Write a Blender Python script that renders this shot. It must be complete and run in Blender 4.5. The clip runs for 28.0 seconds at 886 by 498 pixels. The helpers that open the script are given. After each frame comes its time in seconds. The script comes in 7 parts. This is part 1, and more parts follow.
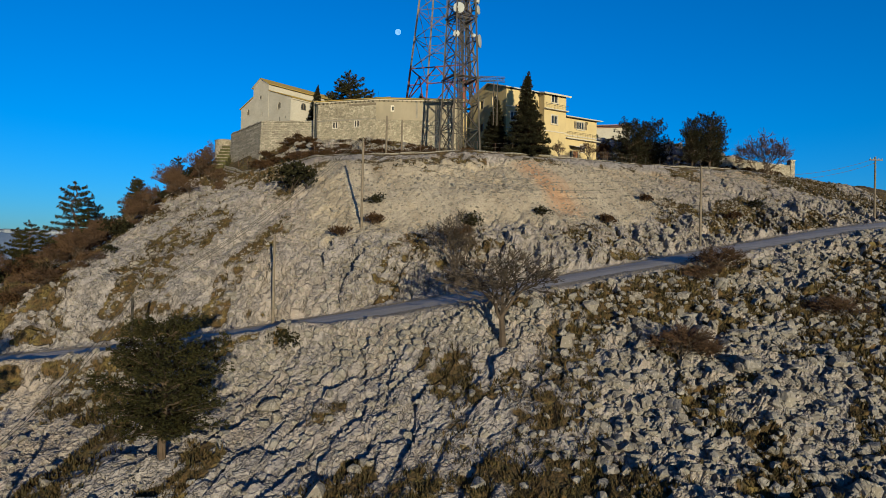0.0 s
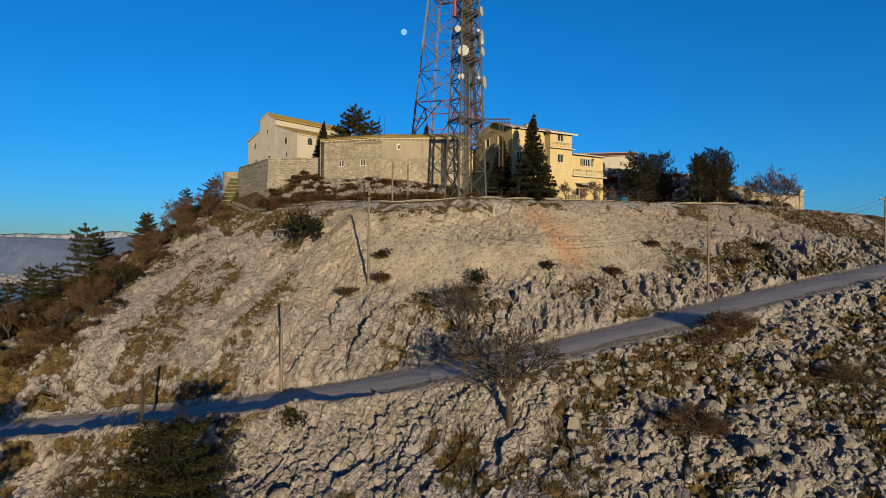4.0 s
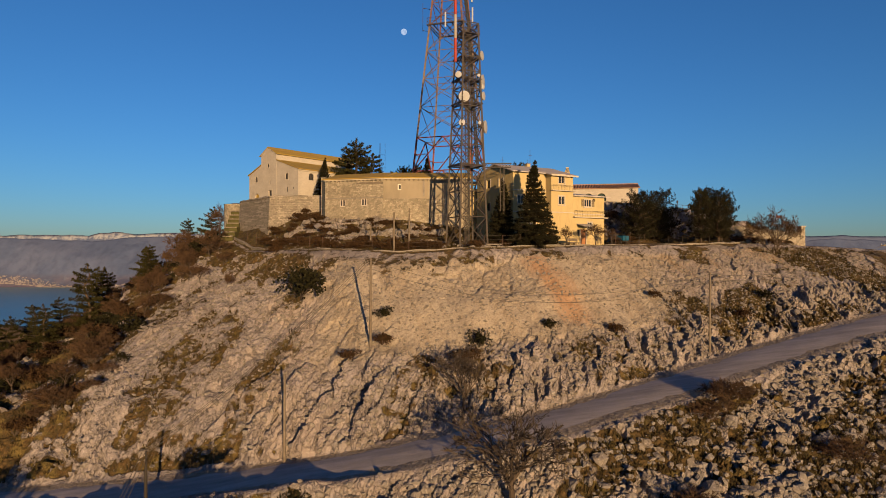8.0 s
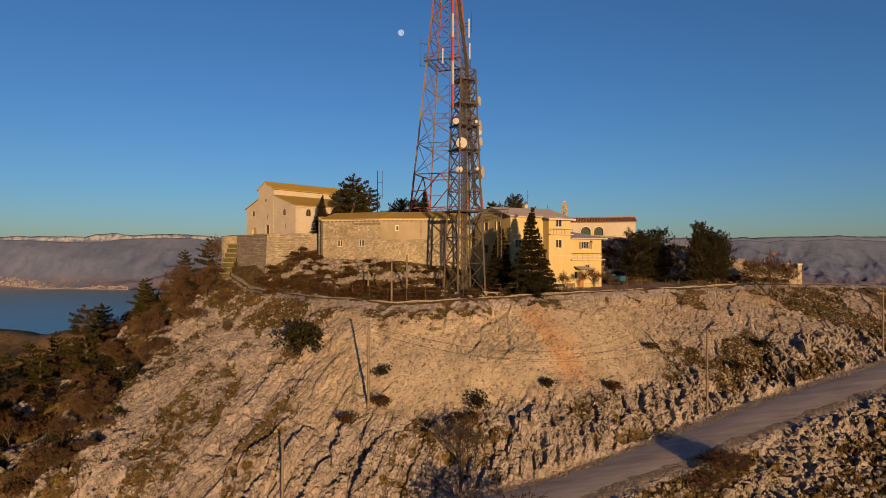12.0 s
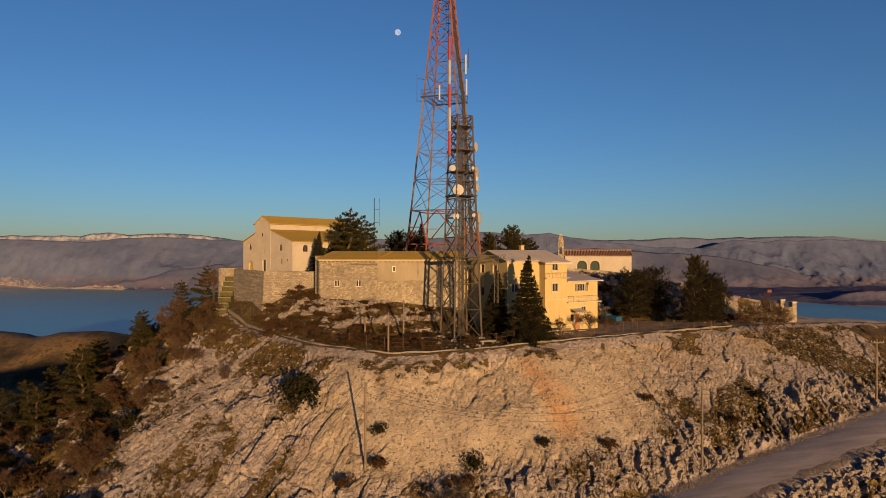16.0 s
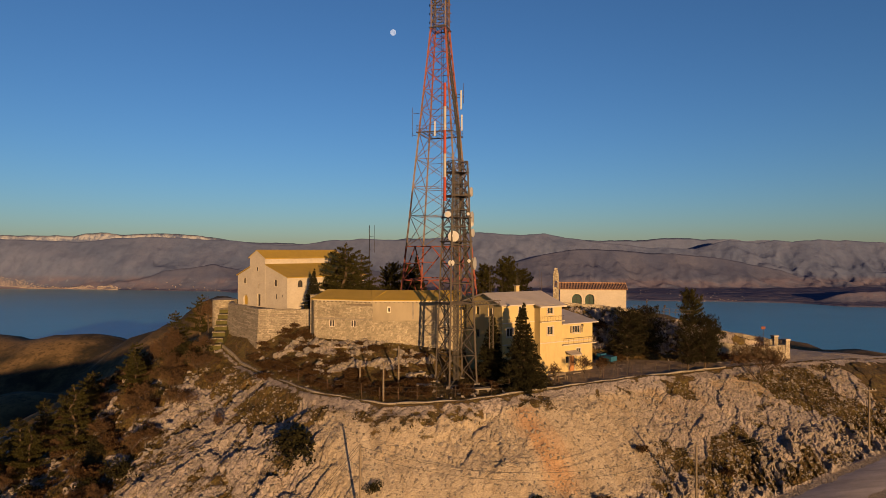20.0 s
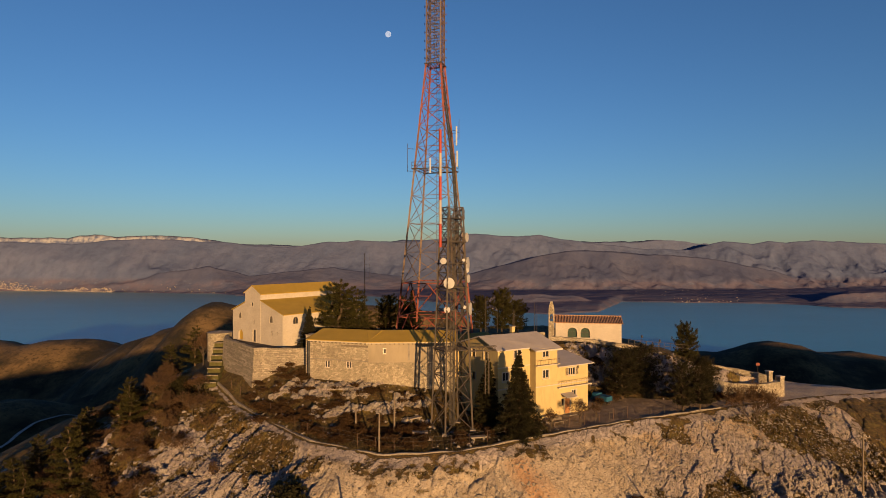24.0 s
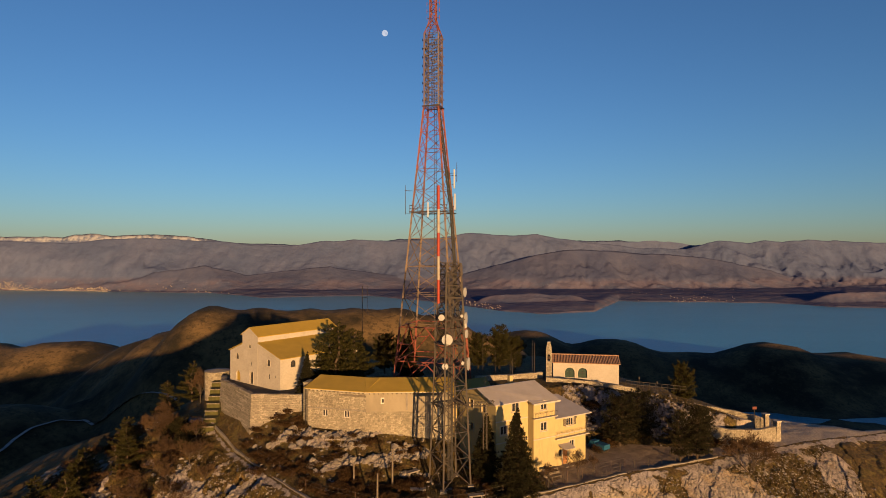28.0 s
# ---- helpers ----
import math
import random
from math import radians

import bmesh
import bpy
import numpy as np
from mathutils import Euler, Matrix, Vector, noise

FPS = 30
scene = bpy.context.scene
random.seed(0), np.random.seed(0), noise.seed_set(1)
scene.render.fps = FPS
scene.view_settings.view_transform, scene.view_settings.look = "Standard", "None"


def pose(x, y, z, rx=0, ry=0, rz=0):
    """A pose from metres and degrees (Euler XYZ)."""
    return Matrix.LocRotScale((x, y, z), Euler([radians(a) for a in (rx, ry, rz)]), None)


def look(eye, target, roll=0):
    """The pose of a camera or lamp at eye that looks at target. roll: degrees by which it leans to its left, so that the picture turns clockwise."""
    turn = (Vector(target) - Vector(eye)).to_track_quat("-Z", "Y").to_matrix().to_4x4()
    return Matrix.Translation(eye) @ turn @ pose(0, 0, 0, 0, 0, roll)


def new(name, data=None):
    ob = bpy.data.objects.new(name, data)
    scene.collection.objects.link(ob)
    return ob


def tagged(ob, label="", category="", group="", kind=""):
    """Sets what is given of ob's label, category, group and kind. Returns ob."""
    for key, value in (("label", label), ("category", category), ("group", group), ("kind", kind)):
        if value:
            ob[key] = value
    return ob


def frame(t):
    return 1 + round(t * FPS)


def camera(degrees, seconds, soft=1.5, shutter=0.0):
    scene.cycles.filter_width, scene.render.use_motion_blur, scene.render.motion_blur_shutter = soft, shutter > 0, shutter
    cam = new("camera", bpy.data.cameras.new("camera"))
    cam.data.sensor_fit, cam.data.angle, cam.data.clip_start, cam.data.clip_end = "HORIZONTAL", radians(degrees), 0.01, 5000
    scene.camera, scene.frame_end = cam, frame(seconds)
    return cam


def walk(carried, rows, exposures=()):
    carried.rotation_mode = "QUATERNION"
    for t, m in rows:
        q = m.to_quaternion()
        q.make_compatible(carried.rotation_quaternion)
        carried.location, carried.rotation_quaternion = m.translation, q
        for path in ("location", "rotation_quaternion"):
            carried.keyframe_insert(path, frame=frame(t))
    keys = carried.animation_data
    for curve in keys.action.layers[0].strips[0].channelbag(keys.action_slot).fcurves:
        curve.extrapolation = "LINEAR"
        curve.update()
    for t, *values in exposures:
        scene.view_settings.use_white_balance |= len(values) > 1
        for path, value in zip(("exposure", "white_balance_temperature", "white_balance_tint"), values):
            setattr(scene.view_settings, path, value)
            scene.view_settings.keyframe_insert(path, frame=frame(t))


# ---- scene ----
cam = camera(72.6, 28.0, soft=0.5)
# seconds, eye, viewing direction, roll
PATH = [
    (0, (0.437, 0.270, -13.567), (0.0568, 1.9999, 0.0151), 1.00),
    (0.5, (0.414, 0.195, -12.947), (0.0497, 1.9996, 0.0155), 0.90),
    (1, (0.418, 0.147, -12.301), (0.0445, 1.9997, 0.0149), 0.79),
    (1.5, (0.442, 0.123, -11.637), (0.0407, 1.9997, 0.0133), 0.69),
    (2, (0.474, 0.117, -10.965), (0.0378, 1.9996, 0.0111), 0.59),
    (2.5, (0.505, 0.119, -10.306), (0.0350, 1.9997, 0.0095), 0.51),
    (3, (0.531, 0.126, -9.677), (0.0323, 1.9997, 0.0095), 0.44),
    (3.5, (0.550, 0.136, -9.060), (0.0303, 1.9993, 0.0099), 0.38),
    (5.5, (0.527, 0.147, -6.605), (0.0243, 1.9993, 0.0105), 0.24),
    (6, (0.508, 0.131, -5.925), (0.0242, 1.9998, 0.0099), 0.19),
    (6.5, (0.490, 0.111, -5.210), (0.0248, 2.0000, 0.0086), 0.16),
    (7, (0.472, 0.087, -4.487), (0.0259, 2.0001, 0.0075), 0.13),
    (7.5, (0.459, 0.062, -3.777), (0.0262, 2.0000, 0.0069), 0.10),
    (8, (0.454, 0.041, -3.084), (0.0257, 1.9998, 0.0069), 0.09),
    (8.5, (0.455, 0.027, -2.400), (0.0258, 1.9995, 0.0072), 0.07),
    (9, (0.457, 0.022, -1.723), (0.0269, 1.9994, 0.0073), 0.04),
    (9.5, (0.459, 0.024, -1.058), (0.0278, 1.9993, 0.0074), 0.02),
    (10, (0.458, 0.031, -0.406), (0.0284, 1.9993, 0.0082), 0.01),
    (10.5, (0.453, 0.037, 0.250), (0.0297, 1.9997, 0.0090), 0.00),
    (11, (0.445, 0.035, 0.927), (0.0310, 2.0000, 0.0088), 0.01),
    (11.5, (0.434, 0.024, 1.616), (0.0322, 2.0001, 0.0077), 0.01),
    (12, (0.424, 0.006, 2.280), (0.0343, 2.0000, 0.0073), 0.01),
    (12.5, (0.414, -0.019, 2.929), (0.0369, 2.0000, 0.0075), 0.01),
    (14.5, (0.410, -0.141, 5.612), (0.0439, 1.9993, 0.0068), 0.04),
    (15, (0.414, -0.162, 6.321), (0.0438, 1.9995, 0.0072), 0.05),
    (15.5, (0.416, -0.178, 7.065), (0.0439, 1.9996, 0.0055), 0.05),
    (16, (0.415, -0.190, 7.794), (0.0453, 1.9995, 0.0040), 0.05),
    (16.5, (0.409, -0.198, 8.476), (0.0475, 1.9992, 0.0041), 0.06),
    (17, (0.398, -0.203, 9.131), (0.0499, 1.9990, 0.0050), 0.06),
    (17.5, (0.385, -0.207, 9.798), (0.0522, 1.9990, 0.0051), 0.07),
    (18, (0.374, -0.209, 10.492), (0.0542, 1.9990, 0.0039), 0.08),
    (18.5, (0.367, -0.208, 11.188), (0.0562, 1.9990, 0.0028), 0.09),
    (19, (0.368, -0.203, 11.864), (0.0586, 1.9990, 0.0024), 0.10),
    (19.5, (0.380, -0.195, 12.528), (0.0609, 1.9990, 0.0025), 0.11),
    (20, (0.403, -0.187, 13.196), (0.0614, 1.9990, 0.0028), 0.10),
    (20.5, (0.427, -0.184, 13.880), (0.0609, 1.9990, 0.0029), 0.09),
    (21, (0.443, -0.186, 14.590), (0.0616, 1.9990, 0.0021), 0.08),
    (21.5, (0.447, -0.193, 15.301), (0.0642, 1.9990, 0.0009), 0.06),
    (23.5, (0.372, -0.206, 17.902), (0.0758, 1.9980, 0.0023), 0.01),
    (24, (0.388, -0.204, 18.509), (0.0763, 1.9983, 0.0056), 0.00),
    (24.5, (0.409, -0.204, 19.195), (0.0750, 1.9988, 0.0046), -0.00),
    (25, (0.430, -0.208, 19.990), (0.0767, 1.9990, 0.0009), -0.01),
    (25.5, (0.442, -0.214, 20.816), (0.0798, 1.9990, -0.0013), -0.02),
    (26, (0.431, -0.220, 21.657), (0.0812, 1.9988, -0.0016), -0.02),
    (26.5, (0.392, -0.223, 22.530), (0.0824, 1.9986, -0.0012), -0.03),
    (27, (0.330, -0.220, 23.436), (0.0859, 1.9985, -0.0010), -0.02),
    (27.5, (0.260, -0.210, 24.353), (0.0903, 1.9983, -0.0008), -0.01),
    (28, (0.213, -0.187, 25.246), (0.0876, 1.9979, -0.0000), 0.01),
]
EXPOSURES = [(0, 1.29, 3720, -6), (3.0, 1.32, 3840, -5), (5.5, 1.32, 4400, 4), (8.0, 1.25, 5020, 11), (11.0, 1.22, 5450, 15), (18.0, 1.22, 5740, 16.5), (28.0, 1.40, 5900, 15.5)]
walk(cam, [(t, look(eye, Vector(eye) + Vector(way), roll)) for t, eye, way, roll in PATH], EXPOSURES)

# ---- light: low evening sun behind the viewer, clear sky ----
SUN_ELEVATION, SUN_SIDE = radians(5.5), radians(16.5)
sun_way = Vector((-math.sin(SUN_SIDE) * math.cos(SUN_ELEVATION), math.cos(SUN_SIDE) * math.cos(SUN_ELEVATION), -math.sin(SUN_ELEVATION)))
sun = new("sun", bpy.data.lights.new("sun", "SUN"))
sun.data.energy, sun.data.angle, sun.data.color = 5.0, radians(0.6), (1.0, 0.545, 0.18)
sun.matrix_world = look((0, 0, 200), Vector((0, 0, 200)) + sun_way)
world = bpy.data.worlds.new("sky")
scene.world = world
world.use_nodes = True
sky = world.node_tree.nodes.new("ShaderNodeTexSky")
sky.sky_type, sky.sun_disc = "NISHITA", False
sky.sun_elevation, sky.sun_rotation = SUN_ELEVATION, math.pi - SUN_SIDE
sky.altitude, sky.air_density, sky.dust_density, sky.ozone_density = 900, 1.0, 0.6, 3.3
backing = world.node_tree.nodes["Background"]
backing.inputs["Strength"].default_value = 0.05
world.node_tree.links.new(sky.outputs["Color"], backing.inputs["Color"])

# ---- materials ----
class Mat:
    """A small builder of node materials."""

    def __init__(self, name, rough=0.9, metal=0.0):
        self.m = bpy.data.materials.new(name)
        self.m.use_nodes = True
        self.t = self.m.node_tree
        self.b = self.t.nodes["Principled BSDF"]
        self.b.inputs["Roughness"].default_value = rough
        self.b.inputs["Metallic"].default_value = metal
        self.b.inputs["Specular IOR Level"].default_value = 0.25
        self.place = self.n("ShaderNodeNewGeometry").outputs["Position"]

    def n(self, kind, **inputs):
        node = self.t.nodes.new(kind)
        for k, v in inputs.items():
            self.put(node.inputs[k.replace("_", " ")], v)
        return node

    def put(self, socket, v):
        if isinstance(v, bpy.types.NodeSocket):
            self.t.links.new(v, socket)
        else:
            socket.default_value = v

    def noise(self, scale, detail=4.0, rough=0.6, stretch=None, where=None):
        p = where or self.place
        if stretch:
            q = self.n("ShaderNodeVectorMath")
            q.operation = "MULTIPLY"
            self.put(q.inputs[0], p)
            q.inputs[1].default_value = stretch
            p = q.outputs[0]
        return self.n("ShaderNodeTexNoise", Vector=p, Scale=scale, Detail=detail, Roughness=rough).outputs["Fac"]

    def cells(self, scale, feature="F1", out="Distance", stretch=None):
        p = self.place
        if stretch:
            q = self.n("ShaderNodeVectorMath")
            q.operation = "MULTIPLY"
            self.put(q.inputs[0], p)
            q.inputs[1].default_value = stretch
            p = q.outputs[0]
        node = self.n("ShaderNodeTexVoronoi", Vector=p, Scale=scale)
        node.feature = feature
        return node.outputs[out]

    def step(self, v, a, b, lo=0.0, hi=1.0):
        node = self.n("ShaderNodeMapRange")
        self.put(node.inputs["Value"], v)
        for k, x in (("From Min", a), ("From Max", b), ("To Min", lo), ("To Max", hi)):
            self.put(node.inputs[k], x)
        return node.outputs["Result"]

    def math(self, op, a, b=0.0):
        node = self.n("ShaderNodeMath")
        node.operation = op
        self.put(node.inputs[0], a)
        self.put(node.inputs[1], b)
        return node.outputs[0]

    def mix(self, f, a, b, mode="MIX"):
        node = self.n("ShaderNodeMix")
        node.data_type, node.blend_type = "RGBA", mode
        self.put(node.inputs["Factor"], f)
        for k, v in ((6, a), (7, b)):
            if isinstance(v, tuple):
                v = (*v[:3], 1)
            self.put(node.inputs[k], v)
        return node.outputs[2]

    def attr(self, name):
        node = self.n("ShaderNodeAttribute")
        node.attribute_name = name
        return node.outputs["Fac"]

    def random(self):
        return self.n("ShaderNodeObjectInfo").outputs["Random"]

    def color(self, c):
        self.put(self.b.inputs["Base Color"], (*c, 1) if isinstance(c, tuple) else c)
        return self

    def bump(self, h, strength=0.5, distance=0.05):
        node = self.n("ShaderNodeBump", Height=h, Strength=strength, Distance=distance)
        self.put(self.b.inputs["Normal"], node.outputs["Normal"])
        return self


def plain(name, c, rough=0.85, vary=0.25, scale=3.0, metal=0.0, bump=0.2):
    """Paint, wood or metal with grain and grime at two scales."""
    m = Mat(name, rough, metal)
    dark = tuple(v * (1 - vary) for v in c)
    light = tuple(min(1, v * (1 + vary * 0.6)) for v in c)
    fine = m.noise(scale * 6, 5)
    col = m.mix(m.step(m.noise(scale, 4), 0.3, 0.7), dark, light)
    col = m.mix(m.step(fine, 0.35, 0.75, 0.0, 0.35), col, dark)
    m.color(col)
    if bump:
        m.bump(fine, bump, 0.02)
    return m.m


def bedding(m, angle=66.0, long=0.42):
    """Places measured along and across the tilted beds of the limestone, wavering a little."""
    c, n = math.cos(radians(angle)), math.sin(radians(angle))

    def along(way):
        node = m.n("ShaderNodeVectorMath")
        node.operation = "DOT_PRODUCT"
        m.put(node.inputs[0], m.place)
        node.inputs[1].default_value = way
        return node.outputs["Value"]

    flat = m.n("ShaderNodeCombineXYZ", X=m.math("MULTIPLY", along((c, 0.8 * n, 0.6 * n)), long), Y=along((-n, 0.8 * c, 0.6 * c)), Z=along((0, -0.25, 0.35))).outputs[0]
    warp = m.n("ShaderNodeVectorMath")
    warp.operation = "MULTIPLY_ADD"
    m.put(warp.inputs[0], m.n("ShaderNodeTexNoise", Vector=m.place, Scale=1.3, Detail=4.0, Roughness=0.6).outputs["Color"])
    warp.inputs[1].default_value = (0.8, 0.8, 0.8)
    m.put(warp.inputs[2], flat)
    return warp.outputs[0]


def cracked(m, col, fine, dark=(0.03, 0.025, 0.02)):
    """Fissured limestone: narrow cracks along the beds, at three sizes, their shade painted into the colour. Returns
    colour and relief.
    """
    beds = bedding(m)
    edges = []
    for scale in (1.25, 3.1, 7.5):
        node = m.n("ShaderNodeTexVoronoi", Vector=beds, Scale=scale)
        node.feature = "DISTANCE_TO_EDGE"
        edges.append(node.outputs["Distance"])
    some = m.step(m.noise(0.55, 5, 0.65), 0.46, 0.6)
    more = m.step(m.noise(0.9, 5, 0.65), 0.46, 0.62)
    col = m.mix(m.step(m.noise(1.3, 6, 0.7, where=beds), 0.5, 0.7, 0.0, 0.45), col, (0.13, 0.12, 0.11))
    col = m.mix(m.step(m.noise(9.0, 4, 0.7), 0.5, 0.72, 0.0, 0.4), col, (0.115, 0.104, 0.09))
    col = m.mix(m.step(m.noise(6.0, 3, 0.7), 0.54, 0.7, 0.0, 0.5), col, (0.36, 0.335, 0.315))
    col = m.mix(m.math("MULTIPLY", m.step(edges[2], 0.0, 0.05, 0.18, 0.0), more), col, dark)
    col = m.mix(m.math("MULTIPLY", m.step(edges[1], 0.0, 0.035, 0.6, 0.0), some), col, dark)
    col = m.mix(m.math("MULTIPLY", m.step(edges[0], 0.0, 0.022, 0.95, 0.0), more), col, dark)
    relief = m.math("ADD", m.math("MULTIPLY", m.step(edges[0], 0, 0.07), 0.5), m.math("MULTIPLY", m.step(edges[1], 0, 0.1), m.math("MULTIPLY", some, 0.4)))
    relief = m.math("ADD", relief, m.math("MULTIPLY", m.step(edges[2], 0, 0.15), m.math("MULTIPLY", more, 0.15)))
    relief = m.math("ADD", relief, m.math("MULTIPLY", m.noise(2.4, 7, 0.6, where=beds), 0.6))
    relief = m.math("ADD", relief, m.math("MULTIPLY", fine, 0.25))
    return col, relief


def ground_material():
    m = Mat("karst_ground", 0.95)
    big, mid, fine = m.noise(0.12, 5), m.noise(0.9, 6), m.noise(4.44, 4.44, 0.555)
    rock = m.mix(m.step(mid, 0.3, 0.7), (0.157, 0.142, 0.145), (0.243, 0.219, 0.222))
    rock = m.mix(m.step(big, 0.45, 0.65, 0, 0.45), rock, (0.255, 0.205, 0.155))
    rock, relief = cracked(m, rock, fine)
    gravel = m.mix(m.step(m.noise(7.0, 6, 0.7), 0.32, 0.66), (0.185, 0.153, 0.113), (0.285, 0.247, 0.19))
    pebble = m.n("ShaderNodeTexVoronoi", Vector=m.place, Scale=8.5, Randomness=1.0)
    gravel = m.mix(m.step(pebble.outputs["Distance"], 0.45, 0.75, 0, 0.5), gravel, (0.13, 0.105, 0.075))
    gravel = m.mix(m.math("MULTIPLY", m.n("ShaderNodeSeparateColor", Color=pebble.outputs["Color"]).outputs[0], 0.4), gravel, (0.31, 0.28, 0.225))
    col = m.mix(m.step(m.math("ADD", m.attr("scree"), m.math("MULTIPLY", mid, 0.5)), 0.5, 0.85), rock, gravel)
    run = m.n("ShaderNodeSeparateXYZ", Vector=m.place)
    lane = m.n("ShaderNodeCombineXYZ", X=m.math("ADD", run.outputs["X"], m.math("MULTIPLY", run.outputs["Y"], 0.35)), Y=m.math("MULTIPLY", run.outputs["Y"], 0.12)).outputs[0]
    wash = m.noise(0.8, 7, 0.68, where=lane)
    col = m.mix(m.math("MULTIPLY", m.step(wash, 0.5, 0.66, 0, 0.75), m.attr("scree")), col, (0.175, 0.138, 0.095))
    col = m.mix(m.math("MULTIPLY", m.step(wash, 0.47, 0.33, 0, 0.7), m.attr("scree")), col, (0.315, 0.279, 0.222))
    earth = m.mix(m.step(mid, 0.35, 0.65), m.mix(m.step(run.outputs["X"], 15.0, 22.0), (0.22, 0.105, 0.038), (0.175, 0.118, 0.05)), m.mix(m.step(run.outputs["X"], 15.0, 22.0), (0.26, 0.16, 0.078), (0.265, 0.20, 0.115)))
    col = m.mix(m.step(m.math("MULTIPLY", m.attr("earth"), m.math("ADD", wash, 0.1)), 0.30, 0.62, 0.0, 0.68), col, earth)
    grass = m.mix(m.step(m.noise(2.2, 5), 0.35, 0.65), (0.024, 0.019, 0.006), (0.08, 0.05, 0.0155))
    grass = m.mix(m.step(m.noise(0.8, 4), 0.5, 0.62, 0, 0.7), grass, (0.10, 0.077, 0.018))
    grass = m.mix(m.step(fine, 0.4, 0.7, 0, 0.7), grass, (0.0153, 0.0125, 0.00555))
    g = m.math("ADD", m.attr("veg"), m.math("MULTIPLY", m.math("SUBTRACT", m.noise(0.962, 5.92, 0.555), 0.5), 1.5))
    grassy = m.step(g, 0.44, 0.58)
    col = m.mix(grassy, col, grass)
    pale = m.attr("pale")
    dirt = m.mix(m.step(mid, 0.3, 0.7), (0.111, 0.0851, 0.0629), (0.178, 0.141, 0.107))
    dirt = m.mix(pale, dirt, m.mix(m.step(fine, 0.35, 0.65), (0.19, 0.16, 0.125), (0.30, 0.26, 0.21)))
    col = m.mix(m.step(m.math("ADD", m.attr("dirt"), m.math("MULTIPLY", m.math("SUBTRACT", mid, 0.5), 0.4)), 0.45, 0.6), col, dirt)
    heath = m.mix(m.step(m.noise(0.012, 8, 0.65), 0.40, 0.58), (0.10, 0.066, 0.027), (0.011, 0.009, 0.0035))
    heath = m.mix(m.step(m.noise(0.05, 6, 0.7), 0.52, 0.7, 0, 0.5), heath, (0.055, 0.042, 0.016))
    heath = m.mix(m.step(m.noise(0.16, 5, 0.75), 0.5, 0.62, 0, 0.75), heath, (0.012, 0.010, 0.004))
    heath = m.mix(m.step(m.noise(0.3, 4, 0.7, stretch=(0.5, 1, 2)), 0.62, 0.72, 0, 0.5), heath, (0.17, 0.125, 0.07))
    m.color(m.mix(m.attr("heath"), col, heath))
    flat = m.math("SUBTRACT", 1.0, m.math("MULTIPLY", m.math("MAXIMUM", m.attr("scree"), grassy), 0.75))
    m.bump(m.math("ADD", m.math("MULTIPLY", relief, flat), m.math("MULTIPLY", fine, 0.35)), 1.0, 0.30)
    return m.m


def masonry(name, c1, c2, joint, size, flat, rough=0.95, plaster=None, plaster_above=0.0, wander=0.05, relief=1.0):
    """Weathered stone in rough courses: blocks with recessed joints; above a height it may be plastered."""
    m = Mat(name, rough)
    at = m.n("ShaderNodeSeparateXYZ", Vector=m.place)
    shift = m.math("MULTIPLY", m.math("SUBTRACT", m.noise(1.6, 3), 0.5), wander * 4)
    jitter = m.math("MULTIPLY", m.math("SUBTRACT", m.noise(4.5, 2), 0.5), wander * 3)
    run = m.math("ADD", m.math("ADD", at.outputs["X"], m.math("MULTIPLY", at.outputs["Y"], 0.55)), jitter)
    course = m.n("ShaderNodeCombineXYZ", X=run, Y=m.math("ADD", m.math("ADD", at.outputs["Z"], shift), jitter)).outputs[0]
    brick = m.n("ShaderNodeTexBrick", Vector=course, Color1=(*c1, 1), Color2=(*c2, 1), Mortar=(*joint, 1), Scale=1.0)
    for k, v in (("Mortar Size", 0.022), ("Mortar Smooth", 0.6), ("Bias", 0.0), ("Brick Width", size), ("Row Height", size * flat)):
        brick.inputs[k].default_value = v
    brick.squash, brick.squash_frequency = 0.75, 3
    fine, blotch = m.noise(9, 6, 0.7), m.noise(0.45, 6, 0.65)
    col = m.mix(m.step(blotch, 0.4, 0.68, 0, 0.6), brick.outputs["Color"], tuple(v * 0.75 for v in c1))
    col = m.mix(m.step(m.noise(2.2, 5, 0.7), 0.42, 0.7, 0, 0.55), col, tuple(0.5 * (a + b) for a, b in zip(c1, c2)))
    col = m.mix(m.step(fine, 0.48, 0.75, 0, 0.55), col, tuple(v * 0.45 for v in c1))
    h = m.math("ADD", m.math("SUBTRACT", 1.0, brick.outputs["Fac"]), m.math("MULTIPLY", fine, 0.7))
    if plaster:
        mask = m.step(m.math("ADD", at.outputs["Z"], m.math("MULTIPLY", m.noise(0.8, 4), 0.8)), plaster_above, plaster_above + 0.15)
        smooth = m.mix(m.step(m.noise(0.5, 5, stretch=(1, 1, 0.4)), 0.35, 0.7), plaster, tuple(v * 0.72 for v in plaster))
        col = m.mix(mask, col, smooth)
        h = m.math("MULTIPLY", h, m.math("SUBTRACT", 1.0, m.math("MULTIPLY", mask, 0.8)))
    m.color(col)
    m.bump(h, relief, 0.06)
    return m.m


